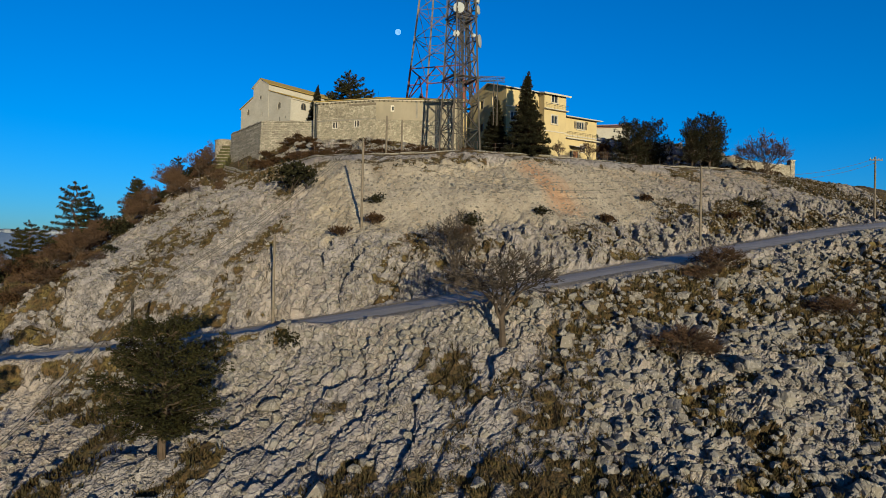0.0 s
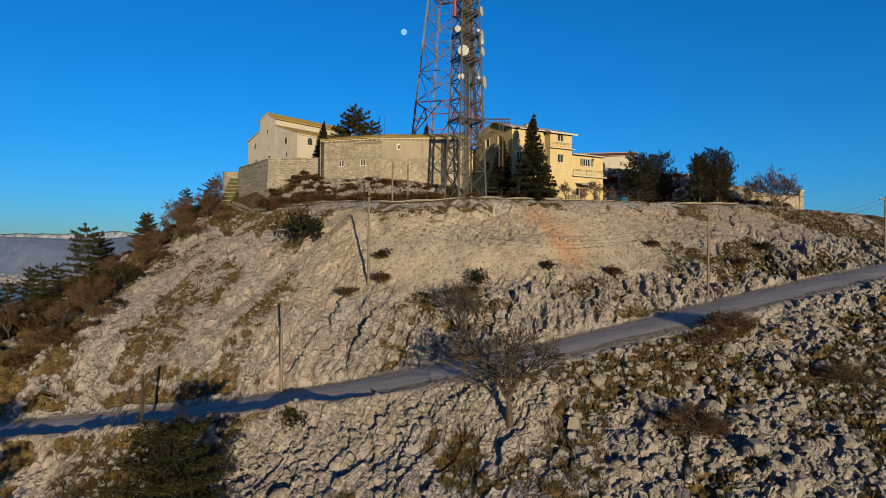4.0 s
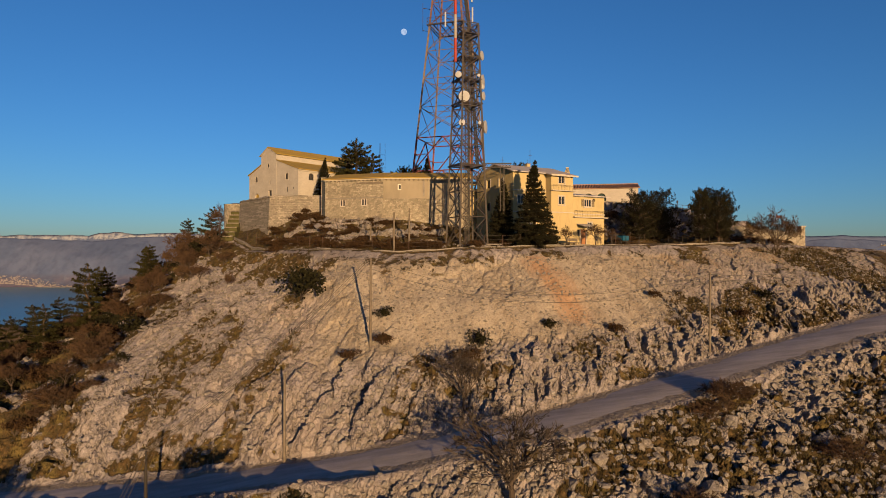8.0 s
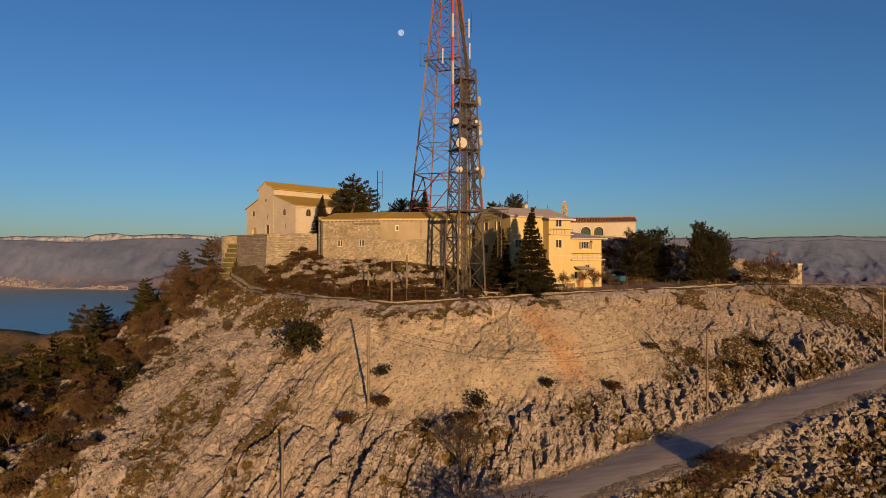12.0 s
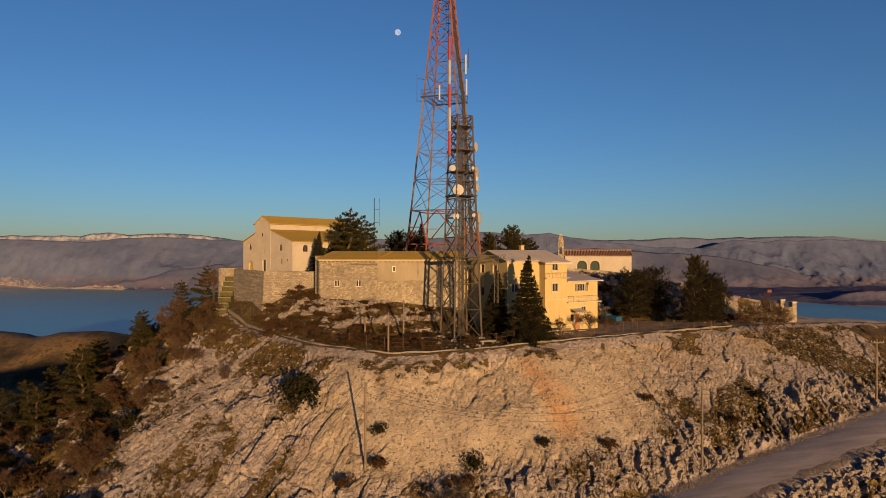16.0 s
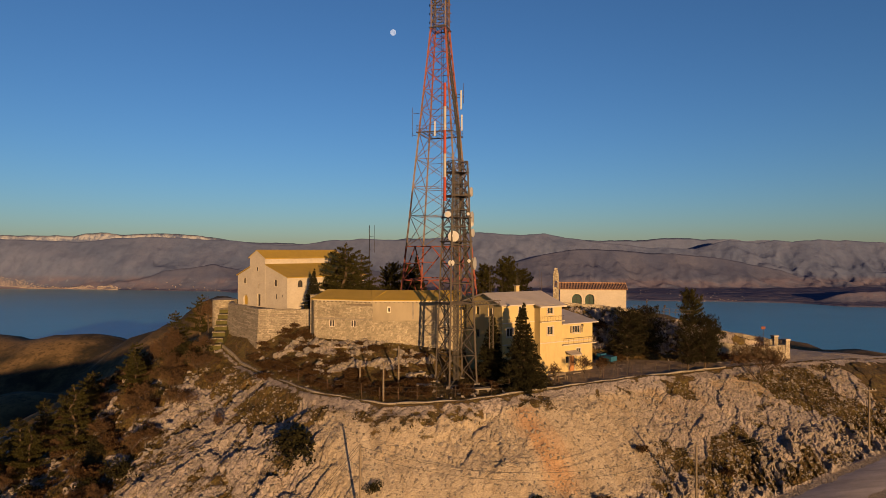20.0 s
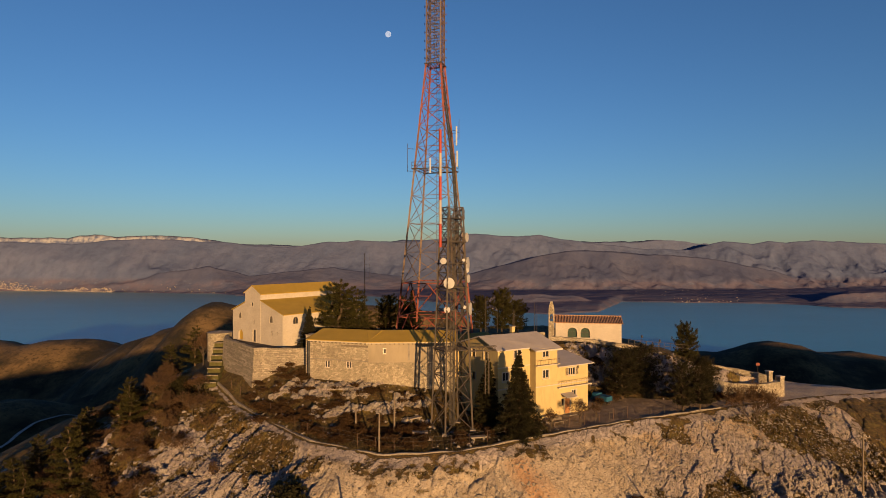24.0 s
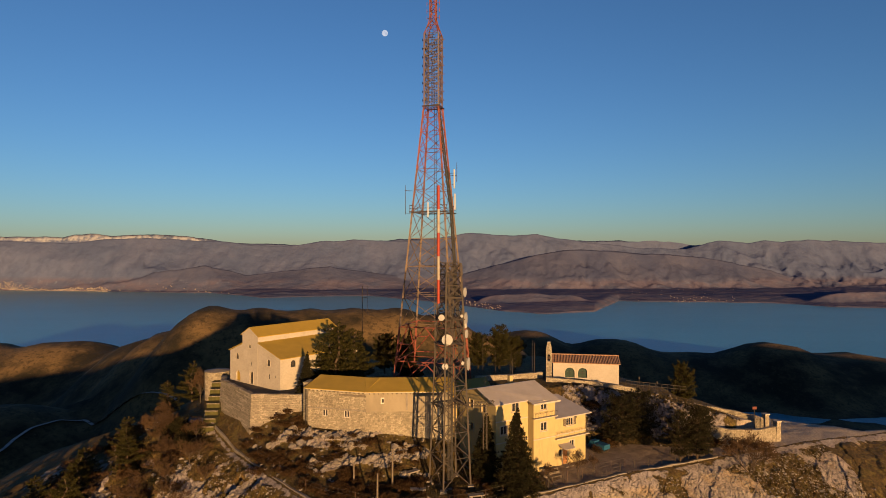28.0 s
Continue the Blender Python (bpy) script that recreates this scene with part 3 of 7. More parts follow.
def land(x, y):
    """The finished ground over a grid of places: points pushed out along the slope's normal, and the belts that colour it."""
    Z = base_height(x, y)
    oy, iy, my, ry, ty, ey = zone(x, y)
    berm = np.exp(-((y - oy + 0.7) / 0.55) ** 2) * (1 - smooth(x, -9, 1)) * 0.8
    gy, gx = np.gradient(Z, y[:, 0], x[0])
    size = np.sqrt(1 + np.clip(gx, -2, 2) ** 2 + gy ** 2)
    nx, ny, nz = -np.clip(gx, -2, 2) / size, -gy / size, 1 / size
    dy = np.diff(y, axis=0)
    along = np.vstack([np.zeros((1, x.shape[1])), np.cumsum(np.hypot(dy, np.diff(Z, axis=0)), axis=0)])
    on_road = smooth(y, oy - 0.9, oy - 0.1) * (1 - smooth(y, iy - 0.1, iy + 0.35))
    low = 1 - smooth(y, oy - 1.3, oy - 0.3)
    face = smooth(y, iy - 0.1, iy + 0.45) * (1 - smooth(y, ry - 2.5, ry - 0.6))
    top = smooth(y, ry - 1.5, ry)
    near = 1 - smooth(y, 112, 150)
    left = 1 - smooth(x, -15, -6)
    right = smooth(x, 20, 30)
    upper = smooth(y, iy + 3.5, iy + 7.5 + 1.5 * fbm(x, y, 5, 3, 30))
    scree = np.clip(face * upper * (1 - left) * (1 - 0.7 * right) * (0.85 + 0.5 * fbm(x, y, 6, 3, 31)), 0, 1)
    wx = x + 0.35 * fbm(x, along, 2.2, 3, 3)
    ws = along + 0.35 * fbm(x, along, 2.2, 3, 4)
    c50, s50 = math.cos(radians(66)), math.sin(radians(66))
    bu, bv = wx * c50 + ws * s50, ws * c50 - wx * s50
    broad, eb0 = beds(bu, bv, 4.2, 1.7, 61, 0.34)
    a, ea = beds(bu, bv, 2.3, 0.95, 11, 0.42)
    b, eb = beds(bu, bv, 1.0, 0.46, 21, 0.42)
    c, ec = crag(x, along, 0.36, 41, 0.9)
    loose, el = crag(wx, ws, 0.85, 43, 1.1)
    upright, eu = beds(ws, wx, 2.6, 1.05, 71, -0.30)
    rubbly = smooth(x + 5 * fbm(x, along, 7, 3, 44), 7, 13)
    solid = a * 0.7 + b * 0.5 + c * 0.07 - (1 - ea) * 0.24 - (1 - eb) * 0.13
    heap = loose * 0.75 + b * 0.4 + c * 0.2 - (1 - el) * 0.22 - (1 - ec) * 0.05
    blocks = solid * (1 - rubbly) + heap * rubbly
    cliff = smooth(x, -4, 3) * (1 - upper)
    patch = fbm(bu / 1.9, bv, 3.6, 4, 51) * 0.5 + 0.5
    green = smooth(patch, 0.5, 0.62)
    slabs = broad * 0.8 + a * 0.4 + b * 0.32 + c * 0.07 - (1 - eb0) * 0.46 - (1 - ea) * 0.12 - (1 - eb) * 0.14 * smooth(fbm(x, along, 4, 3, 52), -0.2, 0.3)
    slabs = slabs * (1 - cliff) + cliff * (upright * 0.8 + a * 0.22 + b * 0.3 + c * 0.14 - (1 - eu) * 0.5)
    rough = 0.85 * low * (1 - 0.6 * green) * near * smooth(y, 12, 20)
    ledge = face * (1 - 0.97 * scree) * (0.9 + 0.35 * (1 - upper)) * (1 - 0.5 * green) * near
    h = (rough * blocks + ledge * slabs * (1 - 0.7 * smooth(x, 13, 21) * upper)) * (1 - on_road) + face * scree * (0.04 * c + 0.03 * b) + face * fbm(x, along, 7, 4, 7) * 0.7 * near
    h = h + low * fbm(bu / 1.8, bv, 5, 4, 8) * 0.8 * near * smooth(y, 10, 24) + berm * (1 + 0.5 * fbm(x, y, 1.5, 3, 12))
    h = h + top * near * fbm(x, y, 3.5, 4, 9) * 0.18 + on_road * fbm(x, y, 1.4, 3, 10) * 0.03
    mound = smooth(y, ty - 1, ty + 2) * (1 - smooth(y, ey - 1, ey + 1)) * smooth(x, -24, -18) * (1 - smooth(x, 1, 5))
    share = np.clip((y - ty) / np.maximum(ey - ty, 1), 0, 1)
    crop = mound * smooth(fbm(x / 2.2, y, 1.7, 4, 13) + 0.5 * np.exp(-((share - 0.55) / 0.22) ** 2), 0.3, 0.5)
    bank = smooth(y, ty, ty + 2) * (1 - smooth(y, ey, ey + 2)) * smooth(x, 20, 24) * (1 - smooth(x, 46, 52))
    h = h + crop * (loose * 0.45 + 0.15 - (1 - el) * 0.15) + bank * (loose * 0.5 + b * 0.5)
    # belts
    small = smooth(fbm(x, along, 2.6, 4, 55), -0.12, 0.2)
    veg = low * np.clip(green * (0.46 + 0.1 * smooth(x, 6, 13) + 0.2 * smooth(x, 14, 22)) + small * (0.2 + 0.58 * smooth(x, 5, 12)) + 0.3 * smooth(-x, 22, 34), 0, 1)
    veg = veg + face * (1 - 0.85 * scree) * (green * (0.43 + 0.27 * right) + 0.16 * small + 0.2 * small * right)
    veg = veg + face * smooth(flank(x, y) + 1.5 * fbm(x, y, 4, 3, 35), -2, 4) * (0.42 + 0.2 * green + 0.3 * small) + face * right * 0.12
    veg = veg + smooth(y, ry - 0.4, ry + 0.3) * near * 0.85 * (1 - 0.95 * crop) * (1 - 0.5 * bank) + (1 - near) * 0.9
    edge = np.exp(-((y - ry + 1.5) / 2.6) ** 2) * (0.35 + 0.65 * small)
    veg = veg + face * (1 - smooth(x, -19, -11)) * smooth(y, ry - 12, ry - 5) * (0.3 + 0.4 * small)
    verge = (np.exp(-((y - oy + 0.6) / 0.7) ** 2) + np.exp(-((y - iy - 0.5) / 0.5) ** 2)) * smooth(patch, 0.42, 0.6)
    veg = np.clip(veg + edge * 0.5 + verge * 0.3 - on_road, 0, 1)
    streak = fbm(x + 0.5 * (y - 60), y * 0.25, 3.0, 3, 33)
    earth = face * np.exp(-((x - 12.5 + (y - 60) * 0.45) / 3.6) ** 2) * smooth(y, iy + 3, iy + 8) * (0.8 + 0.5 * streak)
    earth = earth + 1.5 * face * (0.7 + 0.6 * streak) * smooth(x, 15, 24) * smooth(y, my - 4, ry - 1) + 0.25 * face * left * smooth(patch, 0.5, 0.3)
    level = smooth(y, ry + 0.1, ry + 0.5)
    yard = level * near * (1 - smooth(y, ty - 1.5, ty + 0.5)) * smooth(x, 13, 18)
    dirt = np.clip(yard + smooth(x, 44, 50) * level * near * (1 - smooth(y, ry + 13, ry + 16)), 0, 1)
    dirt = np.clip(dirt + smooth(y, oy - 0.5, oy) * (1 - smooth(y, iy - 0.3, iy + 0.15)), 0, 1)
    belts = dict(pale=np.maximum(smooth(x, 38, 46) * top, 1 - top), heath=1 - near, veg=veg, earth=np.clip(earth, 0, 1), scree=scree, dirt=dirt)
    return x + nx * h * near, y + ny * h * near, Z + nz * h, belts, low, face, crop


_gx = spread(-46, 60, 0.14, -1700, 1700, 1.06)
_gy = np.concatenate([spread(22, 46, 0.12, -350, 46, 1.06), spread(46.17, 92, 0.17, 46.17, 2300, 1.045)])
_X, _Y = np.meshgrid(_gx, _gy)
_PX, _PY, _Z, _belts, _low, _face, _crop = land(_X, _Y)
ground = new("ground", grid_mesh("ground", _PX, _PY, _Z, GROUND, list(_belts.items())))
ground.data.polygons.foreach_set("use_smooth", ((_Y[:-1, :-1] > 96) | ((_low + _face + _crop)[:-1, :-1] < 0.3) | (_belts["scree"][:-1, :-1] > 0.5)).ravel())
tagged(ground, "pale limestone hillside with dry grass and scree", "hillside", kind="structure")


def height(x, y):
    """The height of the ground's mesh at one place."""
    i, j = np.searchsorted(_gy, y) - 1, np.searchsorted(_gx, x) - 1
    u, v = (x - _gx[j]) / (_gx[j + 1] - _gx[j]), (y - _gy[i]) / (_gy[i + 1] - _gy[i])
    z = _Z[i:i + 2, j:j + 2]
    return float((z[0, 0] * (1 - u) + z[0, 1] * u) * (1 - v) + (z[1, 0] * (1 - u) + z[1, 1] * u) * v)


# the road up the hill
_rx = np.arange(-60, 80, 0.4)
_oy, _oz = road_outer(_rx)
_w = road_width(_rx)[0]
_k = np.linspace(0, 1, 9)
_edge = 0.35 * fbm(_rx[None, :] + 40 * (_k[:, None] > 0.5), 0 * _k[:, None] + 0 * _rx[None, :], 1.6, 4, 61) * (2 * np.abs(_k[:, None] - 0.5)) ** 3
_ry = _oy[None, :] + 0.25 + (_w[None, :] - 0.5) * _k[:, None] + _edge
_rz = _oz[None, :] + 0.42 * ((_ry - _oy[None, :]) / _w[None, :]) + 0.05 - 0.10 * (2 * _k[:, None] - 1) ** 2 + 0.012 * fbm(_rx[None, :] + 0 * _k[:, None], _ry, 1.5, 3, 62)
road = new("road", grid_mesh("road", np.repeat(_rx[None, :], 9, 0), _ry, _rz, ASPHALT))
tagged(road, "worn grey mountain road with crumbling edges", "road", kind="structure")

# the track in the valley behind the hill
_tk = np.linspace(0, 1, 90)
_tx = np.interp(_tk, (0, 0.12, 0.3, 0.45, 0.6, 0.8, 1), (-400, -383, -378, -366, -352, -300, -235))
_ty = np.interp(_tk, (0, 0.12, 0.3, 0.45, 0.6, 0.8, 1), (540, 578, 606, 640, 655, 625, 606))
_tz = np.array([height(a, b) for a, b in zip(_tx, _ty)])
_tn = np.stack([-np.gradient(_ty), np.gradient(_tx)], -1)
_tn = _tn / np.linalg.norm(_tn, axis=1)[:, None]
_off = np.array([-1.9, 0.0, 1.9])[:, None]
track = new("road_valley", grid_mesh("road_valley", _tx[None, :] + _off * _tn[:, 0], _ty[None, :] + _off * _tn[:, 1], np.repeat(_tz[None, :], 3, 0) + 1.6, ASPHALT))
tagged(track, "pale unpaved track winding through the shaded valley", "road", kind="structure")

# ---- sea and far shore ----
SEA_LEVEL = -270
_sx, _sy = np.meshgrid(np.linspace(-5200, 5200, 120), np.linspace(500, 4990, 90))
sea = new("sea", grid_mesh("sea", _sx, _sy, np.full_like(_sx, SEA_LEVEL), SEA))
tagged(sea, "calm blue strait between the island and the mainland", "sea", kind="structure")
coast = line((-1.2, 4500, 0), (-0.67, 4420, 0), (-0.5, 4250, 0), (-0.34, 4100, 0), (-0.25, 3650, 0), (-0.08, 3820, 0), (0.06, 3220, 0), (0.14, 2830, 0), (0.22, 2720, 0),
             (0.30, 2800, 0), (0.34, 3330, 0), (0.5, 3240, 0), (0.6, 3180, 0), (0.72, 2950, 0), (0.85, 2840, 0), (1.3, 2700, 0))
_s, _d = np.meshgrid(np.linspace(-1.0, 1.05, 700), np.linspace(2600, 4960, 240))
_FX, _FY = _s * _d, _d
RIDGES = [  # depth, reach of its front, then crest heights along the view
    (4930, 300, line((-1, 115, 0), (-0.688, 122, 0), (-0.634, 118, 0), (-0.598, 128, 0), (-0.571, 119, 0), (-0.553, 142, 0), (-0.517, 152, 0), (-0.494, 134, 0), (-0.426, 144, 0), (-0.362, 117, 0), (-0.307, 77, 0), (-0.178, 60, 0), (-0.048, 89, 0), (-0.029, 112, 0), (0.14, 72, 0), (0.359, 102, 0), (0.406, 117, 0), (0.464, 99, 0), (0.522, 118, 0), (0.697, 130, 0), (0.783, 126, 0), (1.05, 110, 0))),
    (4700, 620, line((-1, 80, 0), (-0.688, 100, 0), (-0.634, 88, 0), (-0.562, 71, 0), (-0.508, 106, 0), (-0.426, 116, 0), (-0.38, 99, 0), (-0.325, 91, 0), (-0.27, 57, 0), (-0.215, 53, 0), (-0.159, 84, 0), (-0.104, 98, 0), (-0.029, 90, 0), (0.046, 121, 0), (0.093, 153, 0), (0.13, 144, 0), (0.168, 140, 0), (0.201, 154, 0), (0.235, 119, 0), (0.273, 93, 0), (0.32, 71, 0), (0.378, 41, 0), (0.455, 28, 0), (0.493, 82, 0), (0.512, 95, 0), (0.561, 78, 0), (0.59, 101, 0), (0.619, 88, 0), (0.668, 110, 0), (0.716, 102, 0), (0.783, 85, 0), (1.05, 90, 0))),
    (4350, 420, line((-1, -110, 0), (-0.688, -122, 0), (-0.571, -69, 0), (-0.453, -133, 0), (-0.344, -92, 0), (-0.279, -161, 0), (-0.141, -100, 0), (0.027, -205, 0), (0.121, -107, 0), (0.187, -25, 0), (0.235, 13, 0), (0.273, 25, 0), (0.32, 17, 0), (0.359, 1, 0), (0.426, -15, 0), (0.483, -35, 0), (0.541, -80, 0), (0.6, -130, 0), (0.668, -221, 0), (0.783, -242, 0), (1.05, -240, 0))),
    (3150, 260, line((-1, -400, 0), (0.05, -290, 0), (0.11, -222, 0), (0.19, -205, 0), (0.26, -222, 0), (0.31, -262, 0), (0.34, -330, 0), (0.5, -330, 0), (0.6, -240, 0), (0.72, -205, 0), (0.9, -190, 0), (1.05, -190, 0))),
    (3850, 200, line((-1, -400, 0), (-0.28, -268, 0), (-0.22, -232, 0), (-0.15, -248, 0), (-0.05, -240, 0), (0.02, -262, 0), (0.3, -400, 0), (1, -400, 0))),
]
_rough = fbm(_FX, _FY, 420, 6, 71)
_gully = 1 - np.abs(fbm(_FX + 70 * fbm(_FX, _FY, 220, 3, 75), _FY * 0.7, 150, 5, 72)) * 2.4
_spur = 1 - np.abs(fbm(_FX * 0.8 + _FY * 0.55, _FY * 0.6 - _FX * 0.2, 360, 4, 74)) * 2.2
_inland = _FY - coast(_s)[0] - 60 * fbm(_FX, _FY, 260, 4, 73)
_FZ = SEA_LEVEL - 6 + smooth(_inland, -10, 260) * 20 + smooth(_inland, 0, 30) * 10
# 1 on the two farthest ridges, which take the hazier colour.
_haze = np.zeros_like(_FZ)
for depth, reach, crest in RIDGES:
    h = crest(_s)[0] + 7 * fbm(_FX, _FY * 0 + depth, 120, 4, int(depth))
    f = np.clip(1 - np.where(_FY < depth, (depth - _FY) / reach, (_FY - depth) / 260), 0, 1)
    tall = np.clip((h - SEA_LEVEL) / 330, 0.05, 1.2)
    z = SEA_LEVEL - 10 + (h - SEA_LEVEL + 10) * (0.3 * f + 0.7 * f * f) + (f * (1 - f)) ** 0.8 * tall * (0.45 + 0.55 * smooth(_s, 0.0, 0.15)) * (95 * (_gully - 0.45) + 140 * (_spur - 0.45))
    z = SEA_LEVEL - 8 + (z - SEA_LEVEL + 8) * smooth(_inland, -20, 240)
    _haze = np.where(z > _FZ, 1.0 * (depth > 4500), _haze)
    _FZ = np.maximum(_FZ, z)
_FZ = _FZ + smooth(_inland, 60, 300) * (_rough * 8 + 4 * fbm(_FX, _FY, 90, 3, 78))
_plain = 1 - smooth(_FZ, -225, -150)
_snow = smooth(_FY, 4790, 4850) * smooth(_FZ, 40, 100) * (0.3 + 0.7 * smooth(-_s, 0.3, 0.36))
far_shore = new("backdrop_far_shore", grid_mesh("far_shore", _FX, _FY, _FZ, MOUNTAIN, [("plain", _plain), ("snow", _snow), ("bare", _haze)]))
far_shore.data.polygons.foreach_set("use_smooth", np.ones(len(far_shore.data.polygons), bool))
tagged(far_shore, "hazy grey-brown mountains with snowy peaks across the water", "mountains", kind="structure")

# ---- tools for things ----
class Shape:
    """Points and faces of one mesh."""

    def __init__(self):
        self.v, self.f = [], []

    def add(self, verts, faces):
        k = len(self.v)
        self.v += [tuple(p) for p in verts]
        self.f += [tuple(i + k for i in f) for f in faces]
        return self

    def box(self, x0, x1, y0, y1, z0, z1):
        p = [(x, y, z) for z in (z0, z1) for x, y in ((x0, y0), (x1, y0), (x1, y1), (x0, y1))]
        return self.add(p, [(3, 2, 1, 0), (4, 5, 6, 7), (0, 1, 5, 4), (1, 2, 6, 5), (2, 3, 7, 6), (3, 0, 4, 7)])

    def beam(self, a, b, w, h=None):
        a, b = Vector(a), Vector(b)
        d = (b - a).normalized()
        s = d.cross(Vector((0, 0, 1)) if abs(d.z) < 0.95 else Vector((1, 0, 0))).normalized()
        t = s.cross(d)
        s, t = s * w / 2, t * (h or w) / 2
        p = [q + i * s + j * t for q in (a, b) for i, j in ((-1, -1), (1, -1), (1, 1), (-1, 1))]
        return self.add(p, [(0, 1, 2, 3), (7, 6, 5, 4), (0, 4, 5, 1), (1, 5, 6, 2), (2, 6, 7, 3), (3, 7, 4, 0)])

    def tube(self, points, radii, n=6, cap=True):
        points = [Vector(p) for p in points]
        k = len(self.v)
        ref = Vector((0.13, 0.21, 0.97))
        for i, p in enumerate(points):
            d = (points[min(i + 1, len(points) - 1)] - points[max(i - 1, 0)]).normalized()
            s = d.cross(ref if abs(d.dot(ref)) < 0.97 else Vector((1, 0, 0))).normalized()
            t = d.cross(s)
            for j in range(n):
                a = 2 * math.pi * j / n
                self.v.append(tuple(p + (s * math.cos(a) + t * math.sin(a)) * radii[i]))
        for i in range(len(points) - 1):
            for j in range(n):
                a, b = k + i * n + j, k + i * n + (j + 1) % n
                self.f.append((a, b, b + n, a + n))
        if cap:
            self.f.append(tuple(k + j for j in range(n))[::-1])
            self.f.append(tuple(k + (len(points) - 1) * n + j for j in range(n)))
        return self

    def prism(self, outline, z0, z1):
        n = len(outline)
        self.add([(x, y, z0) for x, y in outline] + [(x, y, z1) for x, y in outline],
                 [tuple(range(n))[::-1], tuple(range(n, 2 * n))] + [(i, (i + 1) % n, n + (i + 1) % n, n + i) for i in range(n)])
        return self

    def slab(self, corners, thick):
        """A sheet through four corners, thick downwards."""
        n = len(corners)
        low = [(x, y, z - thick) for x, y, z in corners]
        return self.add(list(corners) + low, [tuple(range(n)), tuple(range(n, 2 * n))[::-1]] + [(i, n + i, n + (i + 1) % n, (i + 1) % n) for i in range(n)])

    def upright(self, outline, y0, y1):
        """An outline in x and z, thick along y."""
        n = len(outline)
        return self.add([(x, y0, z) for x, z in outline] + [(x, y1, z) for x, z in outline],
                        [tuple(range(n)), tuple(range(n, 2 * n))[::-1]] + [(i, n + i, n + (i + 1) % n, (i + 1) % n) for i in range(n)])

    def weld(self):
        """Joins points that lie on one another."""
        seen, move, kept = {}, [], []
        for p in self.v:
            key = tuple(round(c, 3) for c in p)
            if key not in seen:
                seen[key] = len(kept)
                kept.append(p)
            move.append(seen[key])
        self.v = kept
        self.f = [g for g in ([move[i] for i in f] for f in self.f) if len(set(g)) == len(g)]
        return self

    def mesh(self, name, material, soft=False):
        me = mesh_from(name, self.v, self.f, material)
        if soft:
            me.polygons.foreach_set("use_smooth", np.ones(len(me.polygons), bool))
        return me


def thing(name, at, turn, label, category, group="", kind=""):
    ob = new(name)
    ob.matrix_basis = pose(*at, 0, 0, turn)
    ob.empty_display_size = 0.2
    return tagged(ob, label, category, group, kind)


def part(name, shape, material, parent, label="", soft=False):
    if isinstance(shape, Shape) and (name.endswith("wall") or name == "facade"):
        shape.weld()
    me = shape if isinstance(shape, bpy.types.Mesh) else shape.mesh(name, material, soft)
    ob = new(name, me)
    ob.parent = parent
    return tagged(ob, label)


def pierced(shape, u0, u1, z0, z1, holes, place):
    """One connected wall with openings through it; place() sets a point by its run, height and side (0 outer, 1 inner)."""
    us = sorted({u0, u1, *[v for h in holes for v in h[:2] if u0 < v < u1]})
    zs = sorted({z0, z1, *[v for h in holes for v in h[2:4] if z0 < v < z1]})

    def solid(i, j):
        if not (0 <= i < len(us) - 1 and 0 <= j < len(zs) - 1):
            return False
        u, z = (us[i] + us[i + 1]) / 2, (zs[j] + zs[j + 1]) / 2
        return not any(h[0] < u < h[1] and h[2] < z < h[3] for h in holes)

    index = {}

    def at(i, j, side):
        if (i, j, side) not in index:
            index[i, j, side] = len(shape.v)
            shape.v.append(place(us[i], zs[j], side))
        return index[i, j, side]

    for i in range(len(us) - 1):
        for j in range(len(zs) - 1):
            if not solid(i, j):
                continue
            shape.f.append((at(i, j, 0), at(i + 1, j, 0), at(i + 1, j + 1, 0), at(i, j + 1, 0)))
            shape.f.append((at(i, j + 1, 1), at(i + 1, j + 1, 1), at(i + 1, j, 1), at(i, j, 1)))
            for di, dj, a, b in ((-1, 0, (i, j), (i, j + 1)), (1, 0, (i + 1, j + 1), (i + 1, j)), (0, -1, (i + 1, j), (i, j)), (0, 1, (i, j + 1), (i + 1, j + 1))):
                if not solid(i + di, j + dj):
                    shape.f.append((at(*a, 0), at(*b, 0), at(*b, 1), at(*a, 1)))
    return shape


def wall(shape, x0, x1, z0, z1, y, thick, holes=()):
    """A wall along x whose outer face stands at y, with openings (x0, x1, z0, z1) through it."""
    return pierced(shape, x0, x1, z0, z1, holes, lambda u, z, side: (u, y + thick * side, z))


def wall_side(shape, y0, y1, z0, z1, x, thick, holes=()):
    """The same along y, with its outer face at x."""
    return pierced(shape, y0, y1, z0, z1, holes, lambda u, z, side: (x + thick * side, u, z))


